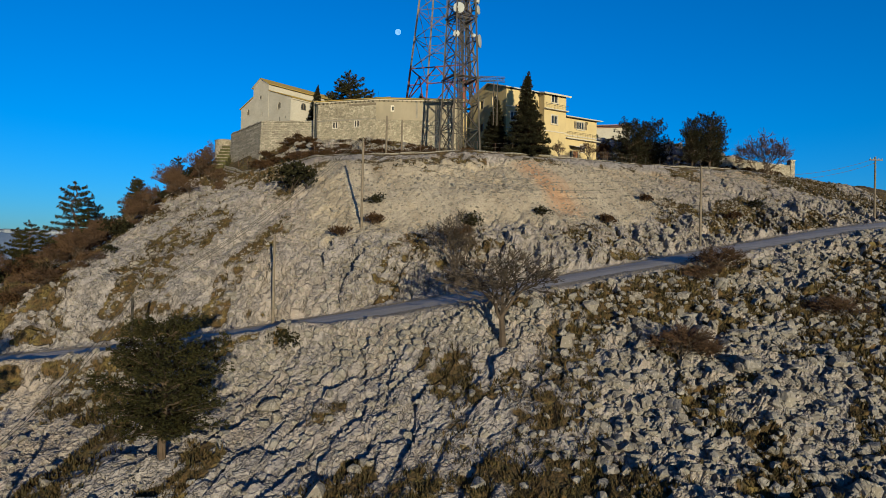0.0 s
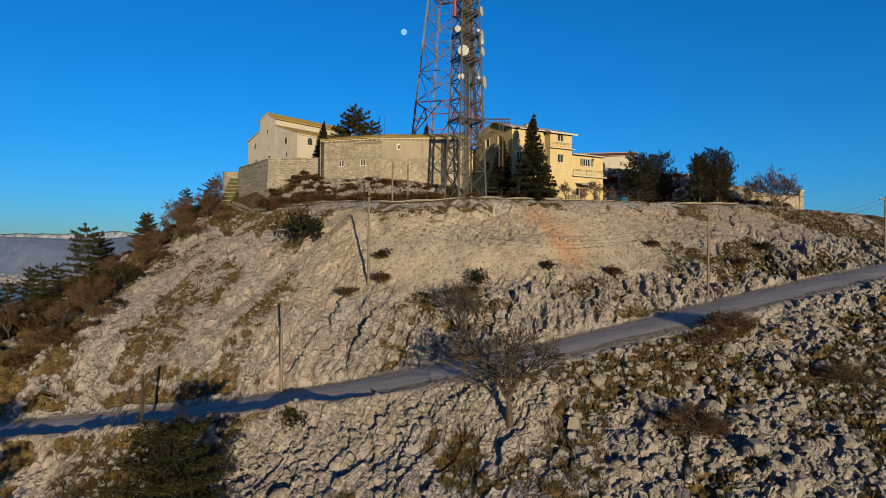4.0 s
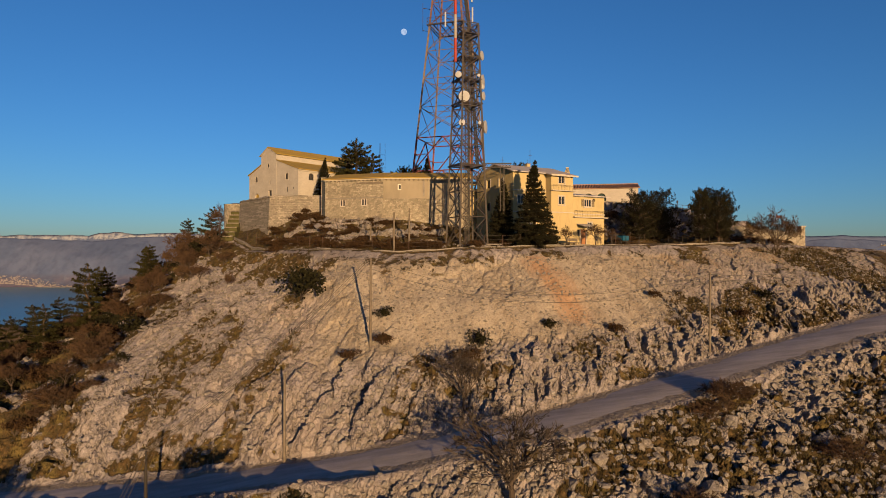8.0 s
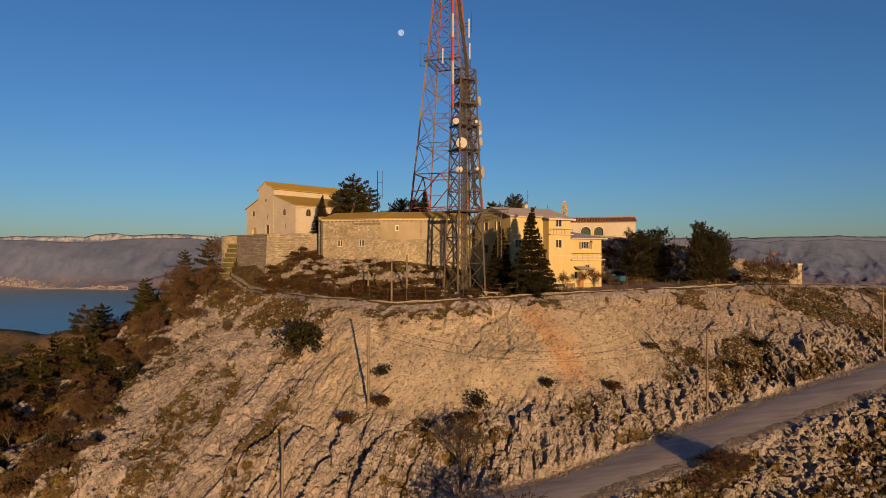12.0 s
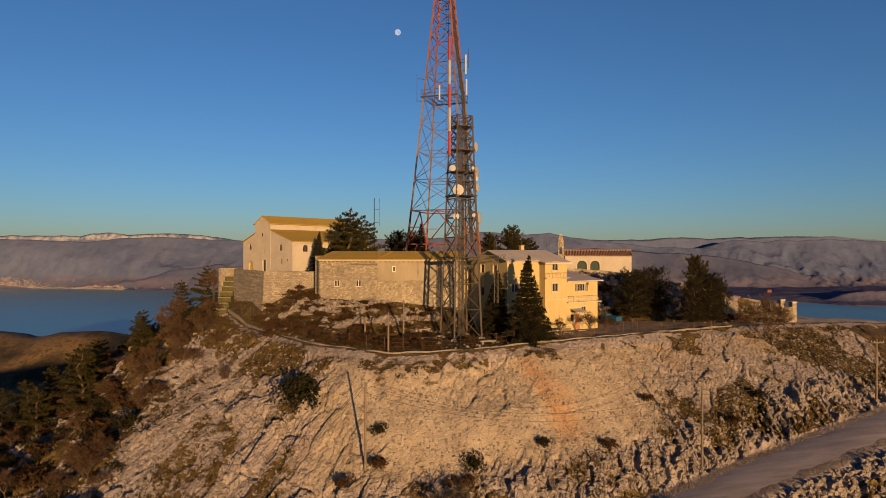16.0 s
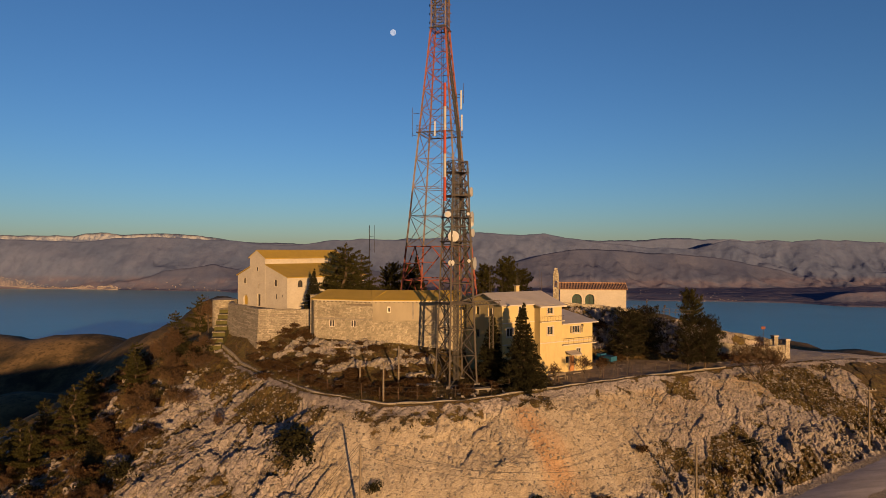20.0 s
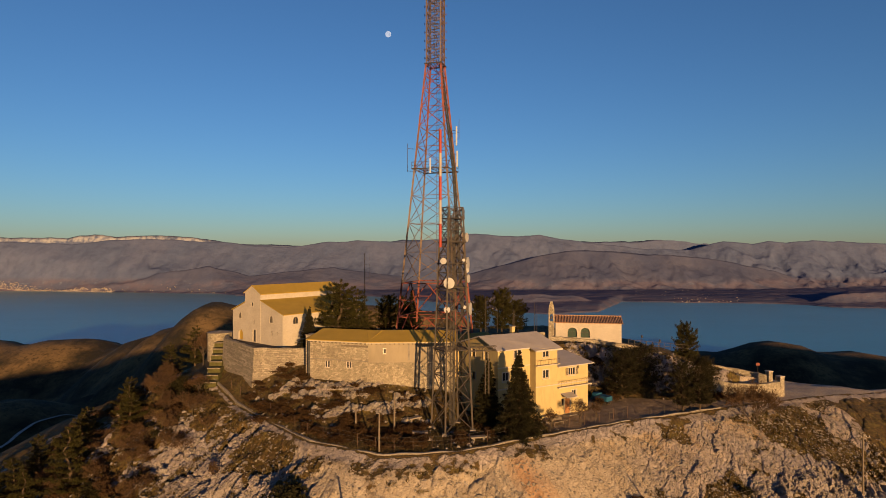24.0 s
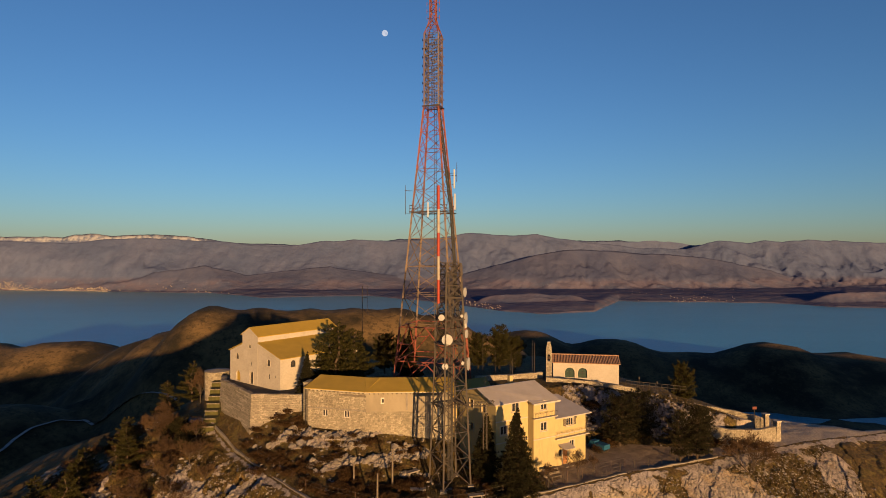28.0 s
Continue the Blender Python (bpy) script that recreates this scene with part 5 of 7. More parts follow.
def build_fort():
    """The stone wing with its bent front and single-pitched ochre roof."""
    fo = thing("monastery_wing", (-14.5, 82.0, 0.6), -18.43, "long stone monastery wing with plastered upper wall and ochre roof", "building")
    L = 8.54
    windows = [(2.35, 2.62, 2.35, 3.1), (2.72, 2.99, 2.35, 3.1), (5.5, 5.77, 2.4, 3.15), (5.87, 6.14, 2.4, 3.15)]
    part("front_wall", wall(Shape(), 0, L, -1.2, 5.85, 0, 0.7, windows), RUBBLE_ALL, fo)
    for x0, x1, z0, z1 in windows:
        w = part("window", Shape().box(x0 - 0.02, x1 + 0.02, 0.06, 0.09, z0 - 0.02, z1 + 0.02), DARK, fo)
        part("window_frame", Shape().box(x0 - 0.07, x0, -0.03, 0.08, z0 - 0.07, z1 + 0.07).box(x1, x1 + 0.045, -0.03, 0.08, z0 - 0.07, z1 + 0.07), LIME, w)
        part("window_sill", Shape().box(x0, x1, -0.05, 0.1, z0 - 0.08, z0), LIME, w)
    part("frieze", Shape().box(4.7, L - 0.05, -0.05, 0.05, 5.18, 5.42), WOOD, fo, "dark weathered strip under the eaves")
    part("band", Shape().box(-0.02, L, -0.035, 0.05, 3.3, 3.42), CONCRETE, fo)
    part("cornice", Shape().box(-0.15, L + 0.08, -0.16, 0.3, 5.74, 5.92), TRIM, fo)
    for i in range(14):
        part("rafter_end", Shape().box(0.3 + i * 0.6, 0.42 + i * 0.6, -0.3, 0.1, 5.6, 5.735), WOOD, fo)
    part("roof", Shape().slab([(-0.35, -0.4, 5.98), (L + 0.05, -0.4, 5.98), (L + 0.62, 3.4, 7.05), (0.2, 3.4, 7.05)], 0.09), OCHRE_ROOF, fo)
    part("end_wall", Shape().box(0, 0.6, 0.7, 3.4, -1.2, 5.85), RUBBLE, fo)
    part("buttress", Shape().box(-1.1, -0.5, 0.9, 2.6, 0.2, 6.3).box(-1.16, -0.44, 0.84, 2.66, 6.3, 6.42), RUBBLE_ALL, fo, "narrow plastered buttress")
    # Black tube added for the shaded gap between buttress and wall.
    part("gap_shade_tube", Shape().tube([(-0.2, -0.06, 5.7), (-0.2, -0.06, 0.6)], [0.06, 0.06], 8), BLACK, fo)
    part("back_wall", Shape().box(0.2, L + 0.5, 3.2, 3.5, -1.2, 6.9), CONCRETE, fo)
    # second, straight length
    fo2 = thing("monastery_wing", (-6.4, 79.3, 0.6), 0, "straight stone monastery wing with bare plaster and ochre roof", "building")
    R = 11.4
    slit = [(2.05, 2.32, 4.45, 4.98), (9.6, 9.87, 2.9, 3.65), (9.97, 10.24, 2.9, 3.65)]
    part("front_wall", wall(Shape(), 0.02, R, -1.6, 5.85, 0, 0.7, slit), RUBBLE, fo2)
    for x0, x1, z0, z1 in slit:
        w = part("window", Shape().box(x0 - 0.02, x1 + 0.02, 0.06, 0.09, z0 - 0.02, z1 + 0.02), DARK, fo2)
        fr = Shape().box(x0 - 0.14, x0, -0.04, 0.08, z0 - 0.14, z1 + 0.14).box(x1, x1 + 0.05, -0.04, 0.08, z0 - 0.14, z1 + 0.14)
        fr.box(x0, x1, -0.04, 0.08, z1, z1 + 0.14).box(x0, x1, -0.04, 0.08, z0 - 0.14, z0)
        part("window_frame", fr, LIME, w)
    part("cornice", Shape().box(0.0, R + 0.1, -0.16, 0.3, 5.74, 5.92), TRIM, fo2)
    part("pilaster", Shape().box(5.2, 5.45, -0.06, 0.06, 3.5, 5.73), CONCRETE, fo2)
    for i in range(18):
        part("rafter_end", Shape().box(0.4 + i * 0.6, 0.52 + i * 0.6, -0.3, 0.1, 5.6, 5.735), WOOD, fo2)
    part("roof", Shape().slab([(0.07, -0.4, 5.98), (R + 0.3, -0.4, 5.98), (R + 0.3, 3.4, 7.05), (-0.45, 3.4, 7.05)], 0.09), OCHRE_ROOF, fo2)
    part("back_wall", Shape().box(-0.3, R, 3.2, 3.5, -1.6, 6.9), CONCRETE, fo2)
    part("end_wall", Shape().box(R - 0.6, R, 0.7, 3.2, -1.6, 5.85), RUBBLE, fo2)
    # lower link to the house
    li = thing("link_building", (4.9, 80.2, -2.2), 8, "low plastered link with an ochre sheet roof", "building")
    part("wall", Shape().box(0.2, 5.5, 0, 4.2, -0.5, 7.4), YELLOW_WALL, li)
    part("roof", Shape().slab([(-0.1, -0.5, 7.9), (5.8, -0.5, 8.3), (5.8, 4.4, 9.2), (-0.1, 4.4, 8.8)], 0.1), OCHRE_ROOF, li)
    part("canopy", Shape().slab([(1.0, -1.8, 6.0), (4.8, -1.8, 6.0), (4.8, 0, 6.4), (1.0, 0, 6.4)], 0.08), RUST_STEEL, li)


def build_house():
    ho = thing("yellow_house", (14.6, 73.45, -2.35), 28, "three-storey yellow plastered house with a grey sheet roof", "house")
    H = 8.75
    D = 9.2
    wins = [(1.15, 2.05, 7.65, 8.65), (1.15, 2.05, 5.05, 6.05)]
    part("bay_wall", wall(Shape(), 0, 3.45, -0.6, H, 0, 0.35, wins), YELLOW_WALL, ho)
    part("bay_side_wall", Shape().box(0, 0.35, 0.35, 1.1, -0.6, H), YELLOW_WALL, ho)
    left = [(-2.45, -1.45, 7.65, 8.65), (-2.45, -1.45, 5.05, 6.05), (-4.2, -3.3, 5.05, 6.05), (-2.45, -1.45, 1.6, 2.6)]
    part("front_wall", wall(Shape(), -4.9, 0, -0.6, H, 1.1, 0.35, left), YELLOW_WALL, ho)
    side = [(3.2, 4.1, 7.3, 8.3), (6.0, 6.9, 7.3, 8.3), (3.2, 4.1, 4.4, 5.4), (6.0, 6.9, 4.4, 5.4)]
    part("side_wall", wall_side(Shape(), 1.45, D, -0.6, H, -4.9, 0.35, side), YELLOW_WALL, ho)
    part("side_wall", Shape().box(3.1, 3.45, 0.35, D, -0.6, H), YELLOW_WALL, ho)
    part("back_wall", Shape().box(-4.55, 3.1, D - 0.35, D, -0.6, H), YELLOW_WALL, ho)
    for x in (-4.9, 3.1):
        part("gable", Shape().add([(x, 0.4, H), (x, D, H), (x, 4.7, H + 1.3), (x + 0.35, 0.4, H), (x + 0.35, D, H), (x + 0.35, 4.7, H + 1.3)], [(0, 2, 1), (3, 4, 5), (0, 1, 4, 3), (1, 2, 5, 4), (2, 0, 3, 5)]), YELLOW_WALL, ho)
    part("roof", Shape().slab([(-5.3, 0.65, H + 0.14), (-0.35, 0.65, H + 0.14), (-0.35, -0.45, H - 0.12), (3.95, -0.45, H - 0.12), (3.95, 4.7, H + 1.42), (-5.3, 4.7, H + 1.42)], 0.12), GREY_ROOF, ho)
    part("roof", Shape().slab([(-5.3, 4.7, H + 1.42), (3.95, 4.7, H + 1.42), (3.95, D + 0.5, H + 0.1), (-5.3, D + 0.5, H + 0.1)], 0.12), GREY_ROOF, ho)
    part("eaves_board", Shape().box(-0.3, 3.9, -0.5, -0.44, H - 0.3, H - 0.1), TRIM, ho)
    for x0, x1, z0, z1 in wins:
        window(ho, x0, x1, z0, z1, 0, 2, TRIM, False)
    for x0, x1, z0, z1 in left:
        window(ho, x0, x1, z0, z1, 1.1, 2, TRIM, False)
    for y0, y1, z0, z1 in side:
        w = part("window", Shape().box(-4.7, -4.67, y0 - 0.02, y1 + 0.02, z0 - 0.02, z1 + 0.02), GLASS, ho)
        part("window_frame", Shape().box(-4.95, -4.85, y0 - 0.07, y0, z0 - 0.07, z1 + 0.07).box(-4.95, -4.85, y1, y1 + 0.07, z0 - 0.07, z1 + 0.07), TRIM, w)
    for z in (4.0, 6.62):
        part("string_course", Shape().box(-0.04, 3.49, -0.06, -0.002, z, z + 0.12), TRIM, ho)
        part("string_course", Shape().box(-4.94, 0.0, 1.04, 1.098, z, z + 0.12), TRIM, ho)
    # balcony rail above the string course
    rail = part("balcony_rail", Shape().tube([(-0.05, -0.4, 7.35), (3.5, -0.4, 7.35)], [0.02, 0.02], 6), STEEL, ho)
    for i in range(9):
        part("rail_post", Shape().tube([(-0.02 + i * 0.43, -0.4, 6.75), (-0.02 + i * 0.43, -0.4, 7.35)], [0.012, 0.012], 5), STEEL, rail)
    part("balcony_slab", Shape().box(-0.1, 3.55, -0.48, -0.062, 6.66, 6.76), TRIM, ho)
    # annexe
    an = [(5.6, 6.75, 4.95, 5.85), (7.0, 7.42, 5.65, 6.0), (6.2, 6.9, 2.1, 2.95), (4.45, 4.95, 1.2, 2.0)]
    part("annexe_wall", wall(Shape(), 3.46, 8.95, -0.6, 6.2, 0.35, 0.3, an + [(5.0, 5.85, 0.1, 2.05)]), YELLOW_WALL, ho)
    part("annexe_side_wall", wall_side(Shape(), 0.65, 6.2, -0.6, 6.2, 8.95, -0.3, [(2.2, 3.0, 2.0, 2.9), (2.2, 3.0, 5.0, 5.9)]), YELLOW_WALL, ho)
    part("annexe_back_wall", Shape().box(3.46, 8.65, 5.9, 6.2, -0.6, 6.2), YELLOW_WALL, ho)
    for zc in (2.0, 5.0):
        part("window", Shape().box(8.72, 8.75, 2.2, 3.0, zc, zc + 0.9), GLASS, ho)
    part("annexe_roof", Shape().slab([(3.46, -0.25, 6.3), (9.5, -0.25, 6.3), (9.5, 6.6, 7.3), (3.46, 6.6, 7.3)], 0.12), GREY_ROOF, ho)
    part("string_course", Shape().box(3.5, 9.0, 0.28, 0.348, 3.9, 4.04), TRIM, ho)
    part("balcony_slab", Shape().box(3.6, 9.2, -0.15, 0.278, 3.5, 3.62), TRIM, ho)
    rail = part("balcony_rail", Shape().tube([(3.6, -0.1, 4.35), (9.15, -0.1, 4.35)], [0.02, 0.02], 6), STEEL, ho)
    for i in range(14):
        part("rail_post", Shape().tube([(3.62 + i * 0.425, -0.1, 3.62), (3.62 + i * 0.425, -0.1, 4.35)], [0.012, 0.012], 5), STEEL, rail)
    window(ho, *an[0], 0.35, 3, TRIM, True)
    window(ho, *an[2], 0.35, 2, TRIM)
    part("vent_grille", Shape().box(7.02, 7.4, 0.45, 0.5, 5.67, 5.98), DARK, ho)
    part("small_window", Shape().box(4.43, 4.97, 0.5, 0.53, 1.18, 2.02), GLASS, ho)
    d = part("front_door", Shape().box(5.0, 5.85, 0.42, 0.48, 0.1, 2.05), BROWN_DOOR, ho, "brown wooden front door")
    part("door_panel", Shape().box(5.1, 5.38, 0.40, 0.418, 0.3, 1.0).box(5.47, 5.75, 0.40, 0.418, 0.3, 1.0).box(5.1, 5.38, 0.40, 0.418, 1.15, 1.9).box(5.47, 5.75, 0.40, 0.418, 1.15, 1.9), BROWN_DOOR, d)
    part("door_frame", Shape().box(4.9, 4.998, 0.30, 0.5, 0.1, 2.15).box(5.852, 5.95, 0.30, 0.5, 0.1, 2.15), TRIM, d)
    part("porch_roof", Shape().slab([(4.3, -0.95, 2.45), (6.1, -0.95, 2.45), (6.1, 0.345, 2.75), (4.3, 0.345, 2.75)], 0.08), GREY_ROOF, ho)
    part("doorstep", Shape().box(4.7, 6.15, -0.6, 0.34, -0.4, 0.08).box(4.5, 6.35, -1.0, -0.603, -0.4, -0.08), CONCRETE, ho)
    b = part("bench", Shape().box(2.1, 3.3, -0.75, -0.35, 0.28, 0.36), WOOD, ho)
    for x in (2.2, 3.15):
        part("bench_leg", Shape().box(x, x + 0.08, -0.72, -0.38, -0.4, 0.28), WOOD, b)
    ch = part("chimney", Shape().box(1.0, 1.5, 6.2, 6.7, H + 0.9, H + 2.0), YELLOW_WALL, ho)
    part("chimney_cap", Shape().box(0.93, 1.57, 6.13, 6.77, H + 2.003, H + 2.1), CONCRETE, ch)
    for x, y, h in ((2.2, 7.2, 3.6), (-3.8, 5.0, 1.9), (3.0, 8.8, 2.6)):
        m = thing("roof_aerial", (0, 0, 0), 0, "thin metal aerial on the house roof", "aerial")
        m.matrix_basis = ho.matrix_basis @ pose(x, y, H + 0.5)
        part("pole", Shape().tube([(0, 0, 0), (0, 0, h)], [0.03, 0.018], 6), STEEL, m)
        part("crossbar", Shape().beam((-0.3, 0, h * 0.8), (0.3, 0, h * 0.8), 0.025), STEEL, m)
    return ho


def build_chapel():
    ca = thing("chapel", (22.3, 96.6, 3.3), -12.08, "small stone chapel with green arched doors and clay tiles", "chapel")
    W, D, H = 10.3, 5.2, 3.55
    doors = [(1.9, 3.42, 1.25, 2.85), (3.95, 5.4, 1.25, 2.85)]
    s = wall(Shape(), 0, W, -0.6, H, 0, 0.5, doors)
    for a in doors:
        arch_infill(s, a[0], a[1], 2.1, 2.85, 0, 0.5)
    part("front_wall", s, CHURCH_WALL, ca)
    for x in (0, W - 0.5):
        part("gable_wall", Shape().add([(x + q, y, z) for q in (0, 0.5) for y, z in ((0.5, -0.6), (D, -0.6), (D, H), (D / 2, H + 0.72), (0.5, H + 0.16))],
                                       [(0, 4, 3, 2, 1), (5, 6, 7, 8, 9), (0, 1, 6, 5), (1, 2, 7, 6), (2, 3, 8, 7), (3, 4, 9, 8), (4, 0, 5, 9)]), CHURCH_WALL, ca)
    part("back_wall", Shape().box(0.5, W - 0.5, D - 0.5, D, -0.6, H), CHURCH_WALL, ca)
    for x0, x1, z0, z1 in doors:
        d = part("arched_door", Shape().box(x0 - 0.02, x1 + 0.02, 0.22, 0.28, z0, z1), GREEN_DOOR, ca, "dark green arched door")
        part("door_bar", Shape().box((x0 + x1) / 2 - 0.03, (x0 + x1) / 2 + 0.03, 0.17, 0.218, z0, z1 - 0.02).box(x0, x1, 0.17, 0.216, 2.05, 2.12), DARK, d)
        ring = Shape()
        c, r, n = (x0 + x1) / 2, (x1 - x0) / 2, 12
        for i in range(n):
            a, b = math.pi * i / n, math.pi * (i + 1) / n
            ring.upright([(c + k * math.cos(t), 2.1 + k * math.sin(t) * 0.75 / r) for k, t in ((r, a), (r, b), (r + 0.2, b), (r + 0.2, a))], -0.05, 0.1)
        ring.box(x0 - 0.2, x0, -0.05, 0.1, z0, 2.1).box(x1, x1 + 0.2, -0.05, 0.1, z0, 2.1)
        part("door_surround", ring, TRIM, d)
    for sgn in (0, 1):
        roof = Shape()
        n = 44
        for i in range(n):
            x = -0.25 + (W + 0.5) * i / n
            w = (W + 0.5) / n
            y0, y1 = ((-0.3, D / 2) if sgn == 0 else (D + 0.3, D / 2))
            z0, z1 = H + 0.10, H + 0.92
            prof = [(0, 0), (w * 0.15, 0.07), (w * 0.35, 0.1), (w * 0.55, 0.07), (w * 0.7, 0.0), (w, 0.0)]
            v = [(x + a, y0, z0 + h) for a, h in prof] + [(x + a, y1, z1 + h) for a, h in prof]
            roof.add(v, [(j, j + 1, j + 7, j + 6) if sgn == 0 else (j + 6, j + 7, j + 1, j) for j in range(5)])
        roof.slab([(-0.25, y0, H + 0.10), (W + 0.25, y0, H + 0.10), (W + 0.25, D / 2, H + 0.9), (-0.25, D / 2, H + 0.9)], 0.08)
        part("tile_roof", roof, TILE, ca)
    part("ridge", Shape().tube([(-0.27, D / 2, H + 0.95), (W + 0.27, D / 2, H + 0.95)], [0.13, 0.13], 8), TILE, ca)
    be = thing("bell_gable", (21.5, 96.0, 3.3), -12, "tall narrow stone bell gable beside the chapel", "bell gable")
    g = Shape()
    wall(g, -0.46, 0.46, -0.5, 5.6, 0, 0.7, [(-0.24, 0.24, 3.9, 5.0)])
    g.upright([(-0.46, 5.6), (0.46, 5.6), (0.4, 6.2), (0.2, 6.9), (-0.2, 6.9), (-0.4, 6.2)], 0, 0.7)
    arch_infill(g, -0.24, 0.24, 4.72, 5.0, 0, 0.7, 8)
    part("masonry", g, RUBBLE_ALL, be)
    bell = Shape()
    bell.tube([(0, 0.35, 4.2), (0, 0.35, 4.35), (0, 0.35, 4.6), (0, 0.35, 4.72)], [0.2, 0.15, 0.11, 0.04], 12)
    part("bell", bell, RUST_STEEL, be, "small bronze bell")
    part("cap_stone", Shape().box(-0.24, 0.24, -0.05, 0.75, 6.904, 7.02), TRIM, be)


def loose_wall(name, pts, z_low, z_top, thick, label, material=DRY_WALL, category="wall", batter=0.08):
    w = thing(name, (0, 0, 0), 0, label, category)
    p = dense_line(pts, 0.7)
    n = len(p)
    along = np.linspace(0, 1, n)
    keys = np.linspace(0, 1, len(z_low)) if isinstance(z_low, (list, tuple)) else None
    rng = random.Random(len(p))
    lows = [float(np.interp(a, keys, z_low)) for a in along] if keys is not None else [z_low] * n
    tops = [float(np.interp(a, np.linspace(0, 1, len(z_top)), z_top)) + rng.uniform(-0.06, 0.06) for a in along]
    part("stonework", ring_wall(p, lows, tops, thick, batter), material, w)
    return w


build_church()
build_bastion()
build_fort()
build_house()
build_chapel()
loose_wall("courtyard_wall", [(9.5, 94.5), (15.0, 95.3), (20.6, 96.6)], (3.6, 3.6), (5.2, 5.3), 0.5, "pale stone courtyard wall beside the bell gable", RUBBLE_ALL)
loose_wall("retaining_wall", [(20.5, 93.5), (24.0, 93.2), (27.2, 92.6), (31, 91.6), (34, 91)], (2.4, 2.0), (5.1, 4.7, 3.9), 0.5, "rough stone retaining wall below the chapel", RUBBLE_ALL)
loose_wall("gate_wall", [(36.5, 84.2), (40, 82.6), (44, 82.0), (48, 82.6), (51.8, 84.2)], (-2.4, -2.6), (1.5, 0.7, 0.1, -0.2, -0.3), 0.6, "broken stone wall running to the gate", RUBBLE_ALL)
loose_wall("terrace_wall", [(36.0, 93.5), (42, 92.0), (48, 90.4), (52.5, 88)], (-0.4, -2.4), (2.3, 1.0, -0.1), 0.45, "low pale parapet along the upper drive", RUBBLE_ALL)
for k, (x, y) in enumerate(((52.1, 84.5), (52.6, 88.2))):
    gp = thing("gate_post", (x, y, -2.5), 12, "square pale stone gate post", "gate post", "gate posts")
    part("shaft", Shape().box(-0.35, 0.35, -0.35, 0.35, 0, 2.9), RUBBLE_ALL, gp)
    part("cap", Shape().box(-0.42, 0.42, -0.42, 0.42, 2.903, 3.05), TRIM, gp)
sg = thing("red_sign", (49.8, 86.3, -0.8), 0, "small red sign on a thin pole by the gate", "sign")
part("pole", Shape().tube([(0, 0, -0.5), (0, 0, 2.9)], [0.035, 0.03], 6), STEEL, sg)
part("board", Shape().box(-0.3, 0.3, -0.03, 0.01, 2.5, 2.9), RED_PAINT, sg)

# low wall and path along the rim of the plateau
_wx = [*np.arange(-32.4, 40, 0.6)]
_wp = [(float(x), float(rim(x)[0]) + 0.15) for x in _wx]
_wz = [float(rim(x)[1]) for x in _wx]
pw = thing("rim_wall", (0, 0, 0), 0, "low concrete and stone wall along the plateau path", "wall")
part("stonework", ring_wall(_wp, [z - 1.6 for z in _wz], [z + 0.04 + 0.05 * math.sin(i) + 0.35 * max(0, min(1, (-22 - _wx[i]) / 5)) for i, z in enumerate(_wz)], 0.24, 0.12), DRY_WALL, pw)
part("coping", ring_wall(_wp, [z + 0.044 + 0.05 * math.sin(i) + 0.35 * max(0, min(1, (-22 - _wx[i]) / 5)) for i, z in enumerate(_wz)], [z + 0.14 + 0.05 * math.sin(i) + 0.35 * max(0, min(1, (-22 - _wx[i]) / 5)) for i, z in enumerate(_wz)], 0.28, 0.04), CONCRETE, pw, "pale concrete coping")

# ---- lattice towers ----
def lattice(parent, centre, levels, turn, leg, brace, paint, style="X"):
    """Square lattice: levels are (z, radius); paint(z) gives the material. Every bay's faces are one part each."""
    cx, cy = centre

    def corner(k, z, r):
        a = radians(turn + 90 * k)
        return Vector((cx + r * math.cos(a), cy + r * math.sin(a), z))

    for k in range(4):
        for (z0, r0), (z1, r1) in zip(levels, levels[1:]):
            part("leg", Shape().beam(corner(k, z0, r0), corner(k, z1, r1), leg), paint((z0 + z1) / 2), parent)
    for i, ((z0, r0), (z1, r1)) in enumerate(zip(levels, levels[1:])):
        for k in range(4):
            a, b = corner(k, z0, r0), corner(k + 1, z0, r0)
            c, d = corner(k, z1, r1), corner(k + 1, z1, r1)
            s = Shape()
            if style == "X":
                s.beam(a, d, brace).beam(b, c, brace)
            else:
                m = c.lerp(d, 0.5)
                s.beam(a, m, brace).beam(b, m, brace)
                s.beam(a.lerp(m, 0.5), a.lerp(c, 0.5), brace * 0.8).beam(b.lerp(m, 0.5), b.lerp(d, 0.5), brace * 0.8)
            s.beam(c, d, brace)
            part("brace_panel", s, paint((z0 + z1) / 2), parent)


def platform(parent, centre, z, half, turn, rail=True):
    o = Matrix.Translation((*centre, z)) @ pose(0, 0, 0, 0, 0, turn)
    s = Shape()
    n = 7
    for i in range(n):
        y = -half + 2 * half * i / (n - 1)
        s.beam(o @ Vector((-half, y, 0)), o @ Vector((half, y, 0)), 0.12, 0.06)
    for x in (-half, half):
        s.beam(o @ Vector((x, -half, -0.02)), o @ Vector((x, half, -0.02)), 0.10, 0.16)
    p = part("platform", s, STEEL, parent, "dark steel grating platform")
    if rail:
        r = Shape()
        cs = [Vector((-half, -half, 0)), Vector((half, -half, 0)), Vector((half, half, 0)), Vector((-half, half, 0))]
        for i in range(4):
            a, b = cs[i], cs[(i + 1) % 4]
            for h in (0.5, 1.0):
                r.beam(o @ (a + Vector((0, 0, h))), o @ (b + Vector((0, 0, h))), 0.04)
            for q in (0, 0.33, 0.66):
                m = a.lerp(b, q)
                r.beam(o @ m, o @ (m + Vector((0, 0, 1.0))), 0.04)
        part("railing", r, STEEL, p)


